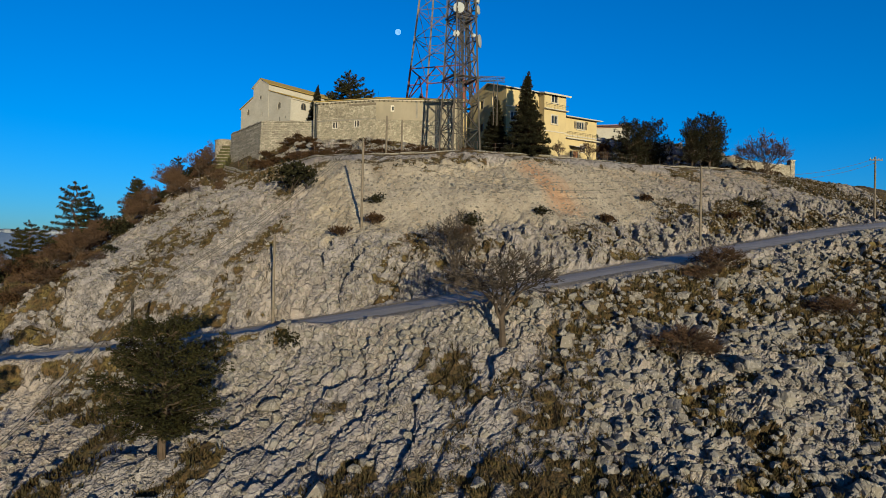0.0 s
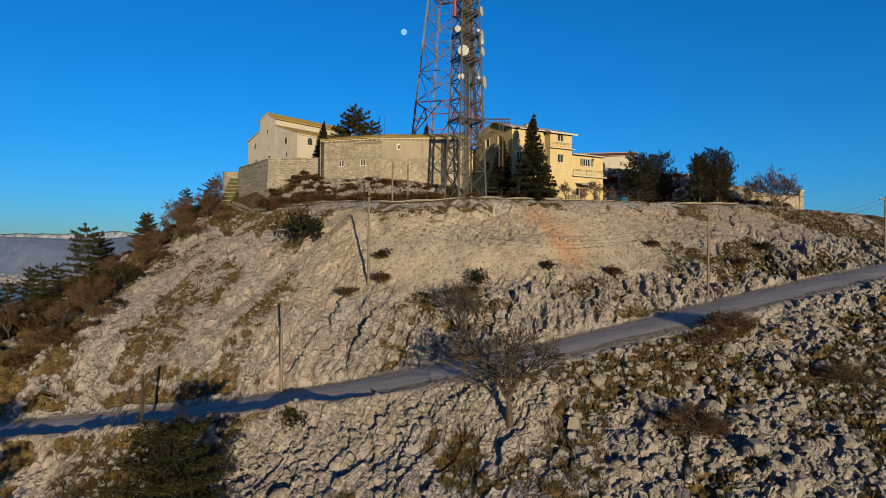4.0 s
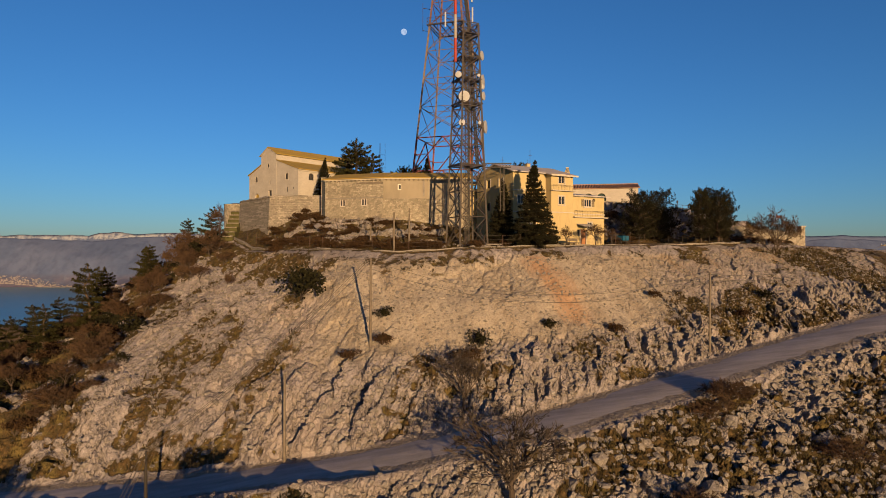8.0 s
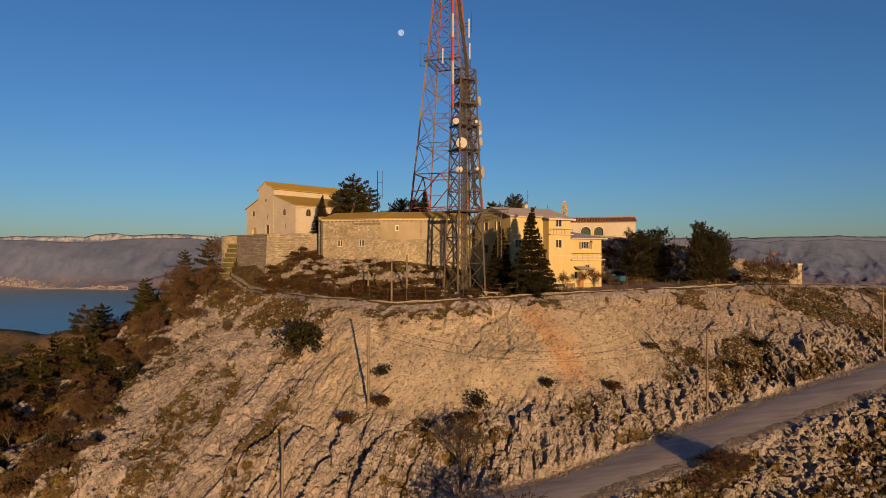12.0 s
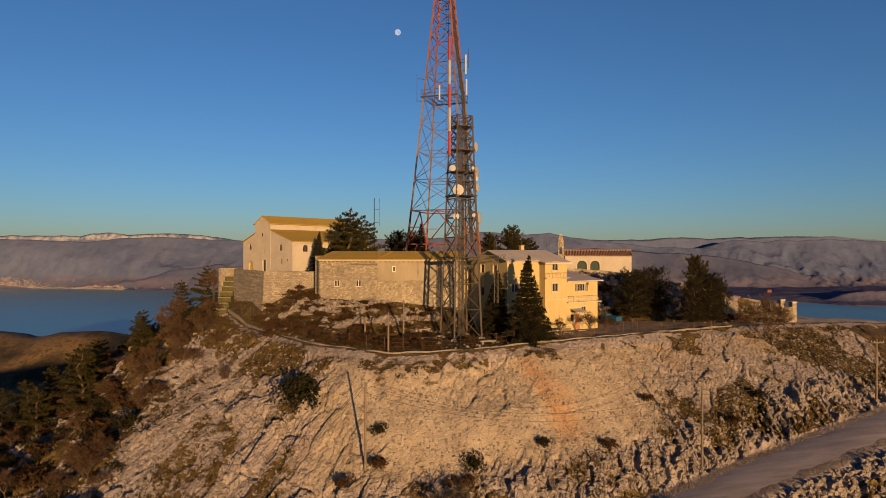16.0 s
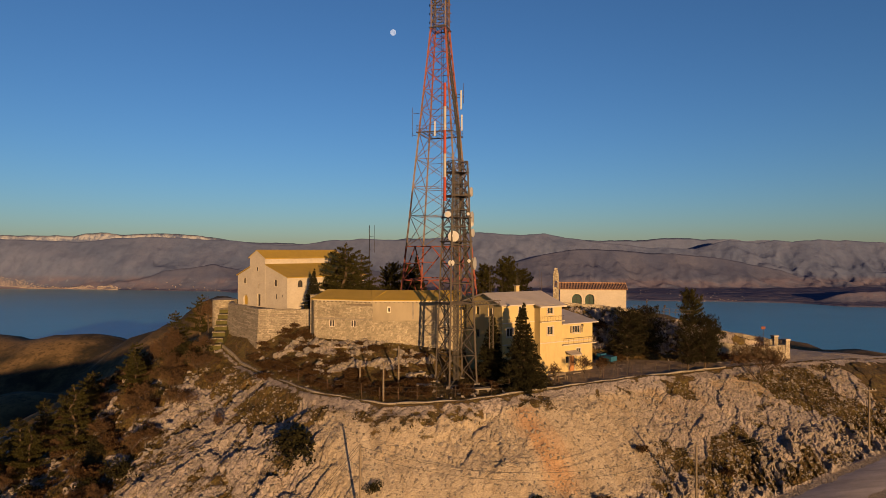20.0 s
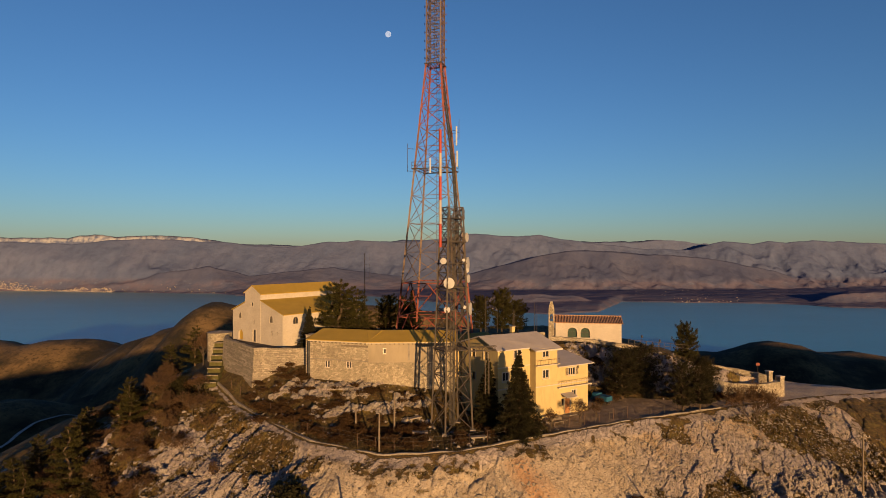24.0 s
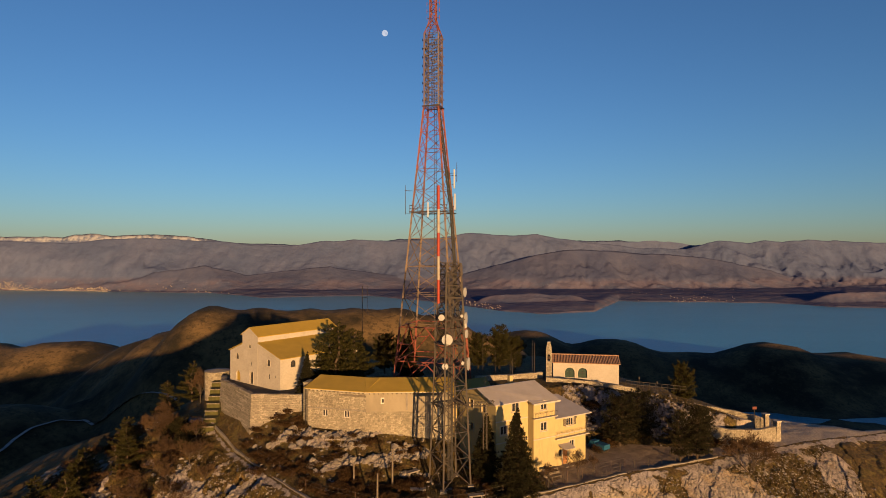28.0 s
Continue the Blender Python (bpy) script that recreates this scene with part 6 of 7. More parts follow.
def dish(at, r, facing, deep=0.45, label="round white dish antenna on the lattice tower"):
    """A drum-shaped dish aerial with a mounting tube."""
    d = thing("dish_antenna", at, 0, label, "antenna", "dish antennas")
    d.matrix_basis = look(at, Vector(at) + Vector(facing)) @ pose(0, 0, 0, 180)
    n = 20
    drum = Shape().tube([(0, 0, -deep), (0, 0, -deep * 0.55), (0, 0, 0)], [r * 0.25, r * 0.92, r], n)
    part("drum", drum, DISH, d)
    part("rim", Shape().tube([(0, 0, 0.002), (0, 0, 0.05)], [r * 1.03, r * 1.03], n), DISH, d)
    cover = Shape()
    cover.add([(r * 0.98 * math.cos(2 * math.pi * i / n), r * 0.98 * math.sin(2 * math.pi * i / n), 0.053) for i in range(n)] + [(0, 0, 0.12 * r + 0.05)], [(i, (i + 1) % n, n) for i in range(n)])
    part("cover", cover, DISH, d)
    part("mount", Shape().beam((0, 0, -deep), (0, 0, -deep - 0.5), 0.12).beam((0, -0.5, -deep - 0.45), (0, 0.5, -deep - 0.45), 0.09), STEEL, d)


def build_grey_tower():
    gt = thing("steel_lattice_tower", (0, 0, 0), 0, "grey galvanised lattice tower on concrete feet", "tower")
    c, base = (4.15, 71.0), -2.7
    heights = [-2.4, 0.9, 3.9, 6.9, 9.3, 11.6, 13.8, 15.9, 17.9, 19.6, 21.0, 22.3, 23.6]
    rad = lambda z: 2.55 - (z + 2.4) * (2.55 - 1.35) / 26.0
    lattice(gt, c, [(z, rad(z)) for z in heights], -20, 0.19, 0.085, lambda z: STEEL)
    for k in range(4):
        a = radians(-20 + 90 * k)
        x, y = c[0] + rad(-2.4) * math.cos(a), c[1] + rad(-2.4) * math.sin(a)
        f = Shape().add([(x + i * w, y + j * w, z) for z, w in ((-3.3, 0.5), (-2.35, 0.32)) for i, j in ((-1, -1), (1, -1), (1, 1), (-1, 1))],
                        [(3, 2, 1, 0), (4, 5, 6, 7), (0, 1, 5, 4), (1, 2, 6, 5), (2, 3, 7, 6), (3, 0, 4, 7)])
        part("concrete_foot", f, CONCRETE, gt, "pale concrete footing")
    for z in (6.95, 14.2, 17.0, 19.5, 22.3):
        platform(gt, c, z, rad(z) * 0.78, 25, z > 20)
    # cable ladder and feeder cables inside
    lad = Shape()
    for x in (-0.22, 0.22):
        lad.beam((c[0] + x, c[1] - 0.3, base), (c[0] + x, c[1] - 0.3, 23.4), 0.05)
    for i in range(64):
        z = base + 0.4 + i * 0.4
        lad.beam((c[0] - 0.22, c[1] - 0.3, z), (c[0] + 0.22, c[1] - 0.3, z), 0.035)
    part("ladder", lad, STEEL, gt)
    rng = random.Random(3)
    for i in range(7):
        x = c[0] - 0.3 + 0.11 * i
        part("feeder_cable", Shape().tube([(x, c[1] + 0.25, -2.2), (x + rng.uniform(-0.05, 0.05), c[1] + 0.2, 8), (x, c[1] + 0.2, 22.5)], [0.045] * 3, 5), BLACK, gt)
    # red and white tube aerial
    ta = thing("tube_aerial", (2.75, 70.0, 18.9), 0, "tall tube aerial in faded red and white bands", "antenna")
    for i in range(5):
        z, h = 2.75 * i, 2.75
        part("band", Shape().tube([(0, 0, z), (0, 0, z + h - 0.004)], [0.165, 0.165], 12), BAND_WHITE if i % 2 else BAND_RED, ta)
    part("bracket", Shape().beam((0, 0, 0.4), (0.7, 0.5, 0.4), 0.08).beam((0, 0, 3.2), (0.9, 0.6, 3.2), 0.08), STEEL, ta)
    # bridge to the house
    br = thing("cable_bridge", (0, 0, 0), 0, "horizontal lattice cable bridge with a hanging mast", "cable bridge")
    a, b = Vector((6.0, 70.4, 6.7)), Vector((9.4, 70.9, 6.8))
    for dy in (-0.25, 0.25):
        for dz in (0, 0.45):
            part("chord", Shape().beam(a + Vector((0, dy, dz)), b + Vector((0, dy, dz)), 0.06), STEEL, br)
    for i in range(9):
        p, q = a.lerp(b, i / 9), a.lerp(b, (i + 1) / 9)
        part("lacing", Shape().beam(p + Vector((0, -0.25, 0)), q + Vector((0, -0.25, 0.45)), 0.035).beam(p + Vector((0, 0.25, 0.45)), q + Vector((0, 0.25, 0)), 0.035), STEEL, br)
    m = Vector((8.3, 70.8, 0))
    for dx, dy in ((-0.22, -0.22), (0.22, -0.22), (0.22, 0.22), (-0.22, 0.22)):
        part("mast_leg", Shape().beam(m + Vector((dx, dy, 1.6)), m + Vector((dx, dy, 6.7)), 0.06), STEEL, br)
    for i in range(12):
        z = 1.7 + i * 0.4
        s = 1 if i % 2 else -1
        part("mast_lacing", Shape().beam(m + Vector((-0.22 * s, -0.22, z)), m + Vector((0.22 * s, -0.22, z + 0.4)), 0.03).beam(m + Vector((-0.22, 0.22 * s, z)), m + Vector((-0.22, -0.22 * s, z + 0.4)), 0.03), STEEL, br)
    # dishes
    dish((3.75, 69.35, 14.75), 0.62, (-0.05, -1, 0))
    dish((3.1, 69.5, 17.3), 0.36, (-0.15, -1, 0))
    dish((3.5, 69.2, 11.7), 0.36, (-0.1, -1, 0))
    dish((6.35, 71.2, 11.6), 0.75, (1, -0.35, 0), 0.35)
    dish((6.05, 71.2, 16.9), 0.85, (1, -0.3, 0), 0.5)
    dish((5.95, 71.4, 20.1), 0.55, (1, -0.45, 0), 0.35)
    dish((6.1, 71.0, 15.2), 0.5, (1, -0.5, 0), 0.4)
    dish((5.9, 70.6, 16.2), 0.28, (0.4, -1, 0), 0.25)
    dish((5.6, 70.2, 11.9), 0.2, (0.2, -1, 0), 0.2)
    dish((5.5, 70.2, 17.4), 0.18, (0.2, -1, 0), 0.2)


def build_red_tower():
    rt = thing("banded_lattice_tower", (0, 0, 0), 0, "tall broadcasting lattice tower in faded red and white", "tower")
    c = (2.75, 92.0)
    rad = lambda z: 6.45 - 0.121 * (z - 7)
    bands = lambda z: RED_PAINT if z < 12 or 37 < z < 47.5 or z > 58 else WHITE_PAINT if z < 29 else FADED if z < 37 else RUST_STEEL
    heights = [13.7, 18.3, 22.6, 26.8, 30.8, 34.2, 37.3, 40.3, 43.0, 45.1, 46.9]
    lattice(rt, c, [(4.2, rad(4.2)), (8.7, rad(8.7)), (13.7, rad(13.7))], 26.6, 0.28, 0.14, bands, "K")
    lattice(rt, c, [(z, rad(z)) for z in heights], 26.6, 0.25, 0.075, bands)
    for z in (8.7, 13.7, 18.3, 22.6):
        s = Shape()
        for k in range(4):
            a, b = radians(26.6 + 90 * k), radians(26.6 + 90 * (k + 1))
            p = Vector((c[0] + rad(z) * math.cos(a), c[1] + rad(z) * math.sin(a), z))
            q = Vector((c[0] + rad(z) * math.cos(b), c[1] + rad(z) * math.sin(b), z))
            s.beam(p.lerp(q, 0.5), Vector((c[0], c[1], z)) + (p.lerp(q, 0.5) - Vector((c[0], c[1], z))) * 0.02, 0.07)
        part("diaphragm", s, bands(z), rt)
    platform(rt, c, 30.8, rad(30.8) * 0.80, 71.6)
    platform(rt, c, 46.9, 1.35, 71.6, False)
    # panel section
    w = 1.22
    for k in range(4):
        a = radians(26.6 + 90 * k)
        p = Vector((c[0] + w * 1.30 * math.cos(a), c[1] + w * 1.30 * math.sin(a), 0))
        part("leg", Shape().beam(p + Vector((0, 0, 46.9)), p + Vector((0, 0, 58.0)), 0.16), WHITE_PAINT if k % 2 else RUST_STEEL, rt)
    lattice(rt, c, [(46.9 + 1.11 * i, 1.45) for i in range(11)], 26.6, 0.06, 0.06, lambda z: WHITE_PAINT)
    for i in range(8):
        z = 47.5 + 1.32 * i
        for k in range(4):
            a = radians(71.6 + 90 * k)
            o = Vector((c[0] + 1.12 * math.cos(a), c[1] + 1.12 * math.sin(a), z))
            out, side = Vector((math.cos(a), math.sin(a), 0)), Vector((-math.sin(a), math.cos(a), 0))
            s = Shape()
            for q in (-0.6, -0.2, 0.2, 0.6):
                s.beam(o + side * q, o + side * q + Vector((0, 0, 1.0)), 0.05)
            for q in (0.1, 0.5, 0.9):
                s.beam(o - side * 0.7 + Vector((0, 0, q)), o + side * 0.7 + Vector((0, 0, q)), 0.05)
            s.beam(o + side * 0.3 + Vector((0, 0, 0.5)), o + side * 0.3 + out * 0.5 + Vector((0, 0, 0.5)), 0.06)
            s.beam(o + side * 0.3 + out * 0.5 + Vector((0, 0, 0.35)), o + side * 0.3 + out * 0.5 + Vector((0, 0, 0.65)), 0.10)
            part("antenna_panel", s, RUST_STEEL if k % 2 else STEEL, rt)
    lattice(rt, c, [(58.0, 1.55), (59.3, 0.95), (60.4, 0.62), (61.6, 0.62), (62.8, 0.62), (64.0, 0.62), (65.2, 0.62), (66.4, 0.62), (67.6, 0.62)], 26.6, 0.12, 0.06, lambda z: RED_PAINT)
    for i in range(6):
        z = 60.6 + i * 1.1
        s = Shape()
        for k in range(4):
            a = radians(71.6 + 90 * k)
            p = Vector((c[0], c[1], z))
            q = p + Vector((math.cos(a), math.sin(a), 0)) * 1.0
            s.beam(p + (q - p) * 0.4, q, 0.05).beam(q + Vector((0, 0, -0.35)), q + Vector((0, 0, 0.35)), 0.06)
        part("dipole_ring", s, RED_PAINT, rt)
    # side ladder, feeders, side aerials
    for dx in (-0.12, 0.0, 0.14, 0.26):
        f = Shape().tube([(c[0] + dx + 3.9, c[1] - 3.0, 9), (c[0] + dx + 2.6, c[1] - 1.6, 31), (c[0] + dx + 0.7, c[1] - 0.7, 47)], [0.07, 0.07, 0.06], 5)
        part("feeder_cable", f, BLACK, rt)
    lad = Shape()
    for dx in (0.0, 0.35):
        lad.beam((c[0] + 0.2 + dx, c[1], 5), (c[0] + 0.2 + dx, c[1], 47), 0.06)
    for i in range(100):
        lad.beam((c[0] + 0.2, c[1], 5.3 + i * 0.41), (c[0] + 0.55, c[1], 5.3 + i * 0.41), 0.035)
    part("ladder", lad, STEEL, rt)
    for x, y, z, h in ((6.0, 90.7, 31.2, 2.4), (5.9, 90.7, 34.4, 2.9), (1.9, 88.9, 30.0, 2.2)):
        pa = thing("panel_antenna", (x, y, z), 0, "slim white panel antenna fixed to the tower", "antenna", "panel antennas")
        part("housing", Shape().box(-0.11, 0.11, -0.08, 0.08, 0, h), DISH, pa)
        for q in (0.2, 0.8):
            part("bracket", Shape().beam((0, 0, h * q), (-0.6, 0.5, h * q), 0.06), STEEL, pa)
    sa = thing("whip_aerial", (-1.5, 92.5, 30.6), 0, "thin side aerial on a bracket", "antenna")
    part("whip", Shape().tube([(0, 0, 0), (0, 0, 4.4)], [0.045, 0.035], 6), STEEL, sa)
    for h in (0.15, 3.6):
        part("bracket", Shape().beam((0, 0, h), (1.3, 0.6, h), 0.06), STEEL, sa)
    la = thing("whip_aerial", (6.3, 91.0, 35.4), 0, "short side aerial on a bracket", "antenna")
    part("whip", Shape().tube([(0, 0, 0), (0, 0, 3.0)], [0.05, 0.04], 6), STEEL, la)
    part("bracket", Shape().beam((0, 0, 1), (-1.0, 0.6, 1), 0.06), STEEL, la)


build_grey_tower()
build_red_tower()


def mast(x, y, z, h, r=0.06, cross=True, label="thin steel mast standing behind the buildings"):
    m = thing("radio_mast", (x, y, z), 0, label, "mast", "thin masts")
    part("pole", Shape().tube([(0, 0, 0), (0, 0, h)], [r, r * 0.6], 6), STEEL, m)
    if cross:
        part("crossbar", Shape().beam((-0.1, 0, h * 0.86), (1.0, 0, h * 0.86), 0.05).beam((1.0, 0, h * 0.66), (1.0, 0, h), 0.05).beam((-0.1, 0, h * 0.7), (1.0, 0, h * 0.7), 0.04), STEEL, m)


mast(-10.4, 118.3, 2.0, 16.0, 0.12)
for x, y, h in ((11.6, 103, 6.5), (13.4, 100.5, 4.0), (15.9, 99.5, 4.6), (19.4, 99.2, 5.8), (19.8, 99.4, 5.4), (8.0, 99, 5.0)):
    mast(x, y, 4.2, h, 0.05, False)

# ---- trees and shrubs ----
def ground_at(x, y, sink=0.1):
    return (x, y, height(x, y) - sink)


def scaled(k, flat=1.0):
    return (k * flat, k * flat, k)


PINE = [conifer_meshes(s, 8.0, 6.4, 0.16, "pine") for s in (11, 12)]
DARK_PINE = [conifer_meshes(s, 8.0, 7.0, 0.12, "pine", DARK_NEEDLE, 1.1, 0.7) for s in (13, 14)]
NEAR_PINE = conifer_meshes(10, 8.0, 7.4, 0.2, "pine", NEAR_NEEDLE, 1.15, 0.7)
CEDAR = [conifer_meshes(s, 8.5, 7.2, 0.10, "cedar", NEEDLE, 1.5, 0.68) for s in (17, 18, 19)]
FIR = [conifer_meshes(s, 9.0, 5.6, 0.05, "fir", DARK_NEEDLE, 1.6, 0.6) for s in (15, 16)]
BARE = [bare_meshes(s, 6.5, 0.28, depth=7) for s in (21, 22)]
GREY_TWIG = plain("grey_twigs", (0.036, 0.028, 0.021), 0.95, 0.3, 2.0, bump=0)
BARE_GREY = [bare_meshes(s, 6.5, 0.28, depth=7, twig=GREY_TWIG) for s in (27, 28)]
BARE_BUSH = [bare_meshes(s, 3.0, 0.6, 6, 5, first=0.30) for s in (23, 24, 25)]
BARE_WIDE = bare_meshes(26, 5.2, 0.25, 4, 6, first=0.27)
GREEN_BUSH = [shrub_meshes(s, 2.0, 1.5, SHRUB) for s in (31, 32)]
DRY_BUSH = [shrub_meshes(s, 2.0, 1.2, BROWN_SHRUB) for s in (33, 34)]

place_tree("pine_tree", *NEAR_PINE, ground_at(-12.4, 30.4, 0.2), 20, (0.92, 0.92, 0.84), "green pine standing among pale rocks below the road", "pine")
# Unseen pine, added only for the shadow it throws on the cut.
place_tree("pine_tree", *NEAR_PINE, ground_at(-26.8, 24.5, 0.2), 70, scaled(1.3), "tall green pine shading the road cut", "pine")
place_tree("fir_tree", *FIR[0], (11.6, 68.1, -2.5), 0, scaled(1.05), "dark green fir in front of the yellow house", "fir")
place_tree("fir_tree", *FIR[1], (8.6, 72.6, -2.5), 70, scaled(0.86), "dark fir in the shade beside the house", "fir")
for (x, y, z, k, f), turn in zip(((28.4, 82.4, -2.2, 0.86, 1.0), (31.4, 83.6, -2.2, 0.9, 1.0), (34.2, 76.2, -2.1, 0.76, 0.66), (36.5, 76.4, -2.1, 0.84, 0.8), (38.3, 79.2, -2.0, 0.72, 0.75)), (10, 100, 200, 300, 40)):
    place_tree("pine_tree", *DARK_PINE[turn // 100 % 2], (x, y, z), turn, scaled(k, f), "dark spreading pine beside the gravel yard", "pine", "pines by the yard")
for x, y, z, k, f, m in ((-5.2, 102, 4.2, 0.82, 0.8, 0), (-2.6, 100, 4.2, 0.8, 0.7, 1), (14.6, 104, 4.0, 0.95, 0.8, 1), (11.0, 105, 4.0, 0.8, 0.8, 0), (17.5, 105, 4.0, 0.7, 0.9, 1), (43.0, 95.0, -1.4, 1.0, 0.62, 0)):
    place_tree("pine_tree", *PINE[m], (x, y, z), x * 40, scaled(k, f), "pine rising behind the monastery walls", "pine", "pines behind the walls")
for x, y, k, f, m in ((-12.0, 92.4, 1.15, 1.1, 0), (-13.4, 94.5, 1.05, 1.0, 1), (-9.4, 95.2, 0.95, 1.1, 2), (-11.0, 94.0, 1.0, 1.0, 1)):
    place_tree("pine_tree", *CEDAR[m], (x, y, 4.2), x * 50, scaled(k, f), "dark layered pine beside the church", "pine", "pines beside the church")
place_tree("fir_tree", *FIR[0], (-15.6, 87.6, 4.2), 50, scaled(0.68, 0.9), "slim fir between the church and the stone wing", "fir")
place_tree("fir_tree", *FIR[1], (-0.9, 98.5, 4.2), 50, scaled(0.9, 0.9), "slim fir at the foot of the banded tower", "fir")
for i, (x, y, k) in enumerate(((-46.3, 82, 1.08), (-51, 80, 0.8), (-56, 77, 0.85), (-62, 80, 0.9), (-50, 92, 0.8), (-57, 88, 0.9), (-64, 92, 0.9), (-43.5, 93, 0.7), (-47, 100, 0.75), (-42.5, 106, 0.72), (-40.2, 110.5, 0.85), (-53, 99, 0.8), (-70, 90, 0.95), (-60, 98, 0.8), (-45, 96.5, 0.65))):
    place_tree("cedar_tree", *CEDAR[i % 3], ground_at(x, y), i * 73, scaled(k, 0.95), "open dark green conifer on the brushy flank of the hill", "conifer", "conifers on the flank")

place_tree("bare_tree", *BARE_GREY[0], ground_at(5.28, 37.4, 0.1), 0, scaled(1.3, 1.25), "leafless grey tree below the road", "bare tree")
place_tree("bare_tree", *BARE_GREY[1], ground_at(2.7, 47.4, 0.1), 80, scaled(0.85, 1.0), "leafless tree at the foot of the rock cut", "bare tree")
place_tree("bare_tree", *BARE_WIDE, ground_at(42.6, 74.6), 10, scaled(1.2, 0.85), "wide leafless tree on the edge of the plateau", "bare tree")
for x, y, k, t in ((15.9, 70.6, 0.45, 0), (19.8, 72.6, 0.5, 90), (13.9, 69.8, 0.35, 200), (22.4, 74.2, 0.4, 30)):
    place_tree("bare_tree", *BARE[t // 90 % 2], (x, y, -2.5), t, scaled(k), "small bare tree in front of the yellow house", "bare tree", "bare trees by the house")
for i, (x, y, k) in enumerate(((-36.5, 104, 1.1), (-40, 96, 0.9), (-32.8, 81.5, 0.6), (-30.5, 83, 0.65), (-34.5, 77, 0.6), (-34, 72, 0.55), (-23, 69.5, 0.5), (-36, 88, 0.7), (-38, 84, 0.7), (-29, 76, 0.5), (-41, 100, 0.8), (-27.5, 80, 0.5))):
    place_tree("bare_tree", *BARE[i % 2], ground_at(x, y), i * 67, scaled(k, 0.8), "leafless brown tree on the grassy flank", "bare tree", "bare trees on the flank")
rng = random.Random(81)
for i in range(75):
    x, y = rng.uniform(-48, -21), rng.uniform(54, 108)
    if y > rim(x)[0] - 1 or flank(x, y) < -1:
        continue
    place_tree("shrub", *(GREEN_BUSH if i % 3 else DRY_BUSH)[i % 2], ground_at(x, y), rng.uniform(0, 360), scaled(rng.uniform(0.35, 0.95)), "low olive shrub on the rocky flank", "shrub", "low shrubs on the flank")
rng = random.Random(79)
for i in range(150):
    x = rng.uniform(-24, 9)
    y0, y1 = float(rim(x)[0]) + 1.2, float(terrace(x)[0]) - 1.2
    y = y0 + (y1 - y0) * rng.random() ** 1.5
    if abs(x - 4.1) < 3 and abs(y - 71) < 3 or x > 1 and y > 74:
        continue
    place_tree("shrub", *DRY_BUSH[i % 2], ground_at(x, y), rng.uniform(0, 360), (rng.uniform(0.5, 1.0),) * 2 + (rng.uniform(0.35, 0.8),), "low dark rusty brush inside the rim wall", "shrub", "brush below the walls")
rng = random.Random(85)
for i in range(140):
    x, y = rng.uniform(-66, -27), rng.uniform(50, 112)
    if y > rim(x)[0] - 1.5 or flank(x, y) < 0:
        continue
    place_tree("shrub", *(GREEN_BUSH if i % 2 else DRY_BUSH)[i // 2 % 2], ground_at(x, y), rng.uniform(0, 360), scaled(rng.uniform(0.8, 1.7)), "dense dark brush on the shaded flank", "shrub", "dense brush on the flank")
rng = random.Random(83)
for i in range(70):
    x, y = rng.uniform(-62, -28), rng.uniform(58, 112)
    if y > rim(x)[0] - 1.5 or flank(x, y) < 0.5:
        continue
    place_tree("bare_tree", *BARE[i % 2], ground_at(x, y), rng.uniform(0, 360), scaled(rng.uniform(0.35, 0.65), 0.95), "leafless rust-brown tree in the brush of the flank", "bare tree", "bare trees in the brush")
rng = random.Random(77)
for i in range(75):
    x, y = rng.uniform(-64, -25), rng.uniform(52, 116)
    if y > rim(x)[0] - 1.5 or flank(x, y) < -1:
        continue
    place_tree("bare_shrub", *BARE_BUSH[i % 3], ground_at(x, y), rng.uniform(0, 360), scaled(rng.uniform(0.4, 1.0)), "leafless brown shrub on the rocky flank", "shrub", "shrubs on the flank")
for x, y, k, kind, t in ((-13.0, 59.8, 2.2, 0, 0), (-4.25, 55.4, 0.75, 0, 40), (-4.2, 52.4, 0.9, 1, 80), (10.9, 54.2, 0.72, 0, 100), (4.4, 52.1, 1.0, 0, 130), (3.1, 50.4, 1.0, 1, 160), (-8.7, 39.4, 0.95, 0, 0), (17.0, 55.5, 0.8, 1, 30), (-6.8, 51.0, 0.8, 1, 60), (23.0, 62.0, 0.7, 1, 20), (31, 60, 0.8, 1, 80), (36, 64, 0.8, 0, 90)):
    place_tree("shrub", *(GREEN_BUSH if kind == 0 else DRY_BUSH)[t // 40 % 2], ground_at(x, y), t, scaled(k), "low dense shrub on the pale slope" if kind == 0 else "low dry shrub on the pale slope", "shrub", "shrubs on the slope")
for x, y, k in ((22.1, 45.0, 0.95), (20.6, 43.6, 0.7), (15.9, 36.4, 0.95), (17.3, 36.9, 0.6), (29, 41, 0.8)):
    place_tree("bare_shrub", *BARE_BUSH[int(x) % 3], ground_at(x, y), x * 50, scaled(k, 1.15), "dense leafless brown shrub beside the road", "shrub", "shrubs by the road")
for x, y, k in ((-20, 77, 1.0), (-15, 74, 0.8), (24.8, 80.5, 1.0), (26.5, 82, 1.1), (23.5, 86, 1.2), (26, 88, 1.2), (30, 87, 1.1), (44, 80.6, 0.9), (46.5, 81.2, 0.8), (41.5, 81.4, 1.0), (39.2, 82.0, 0.8), (48.6, 81.8, 0.6), (8.5, 68.5, 0.5), (-2, 77, 0.6), (13, 68, 0.5)):
    place_tree("shrub", *DRY_BUSH[int(x) % 2], ground_at(x, y), x * 30, scaled(k), "rusty dry shrub by the plateau walls", "shrub", "shrubs on the plateau")

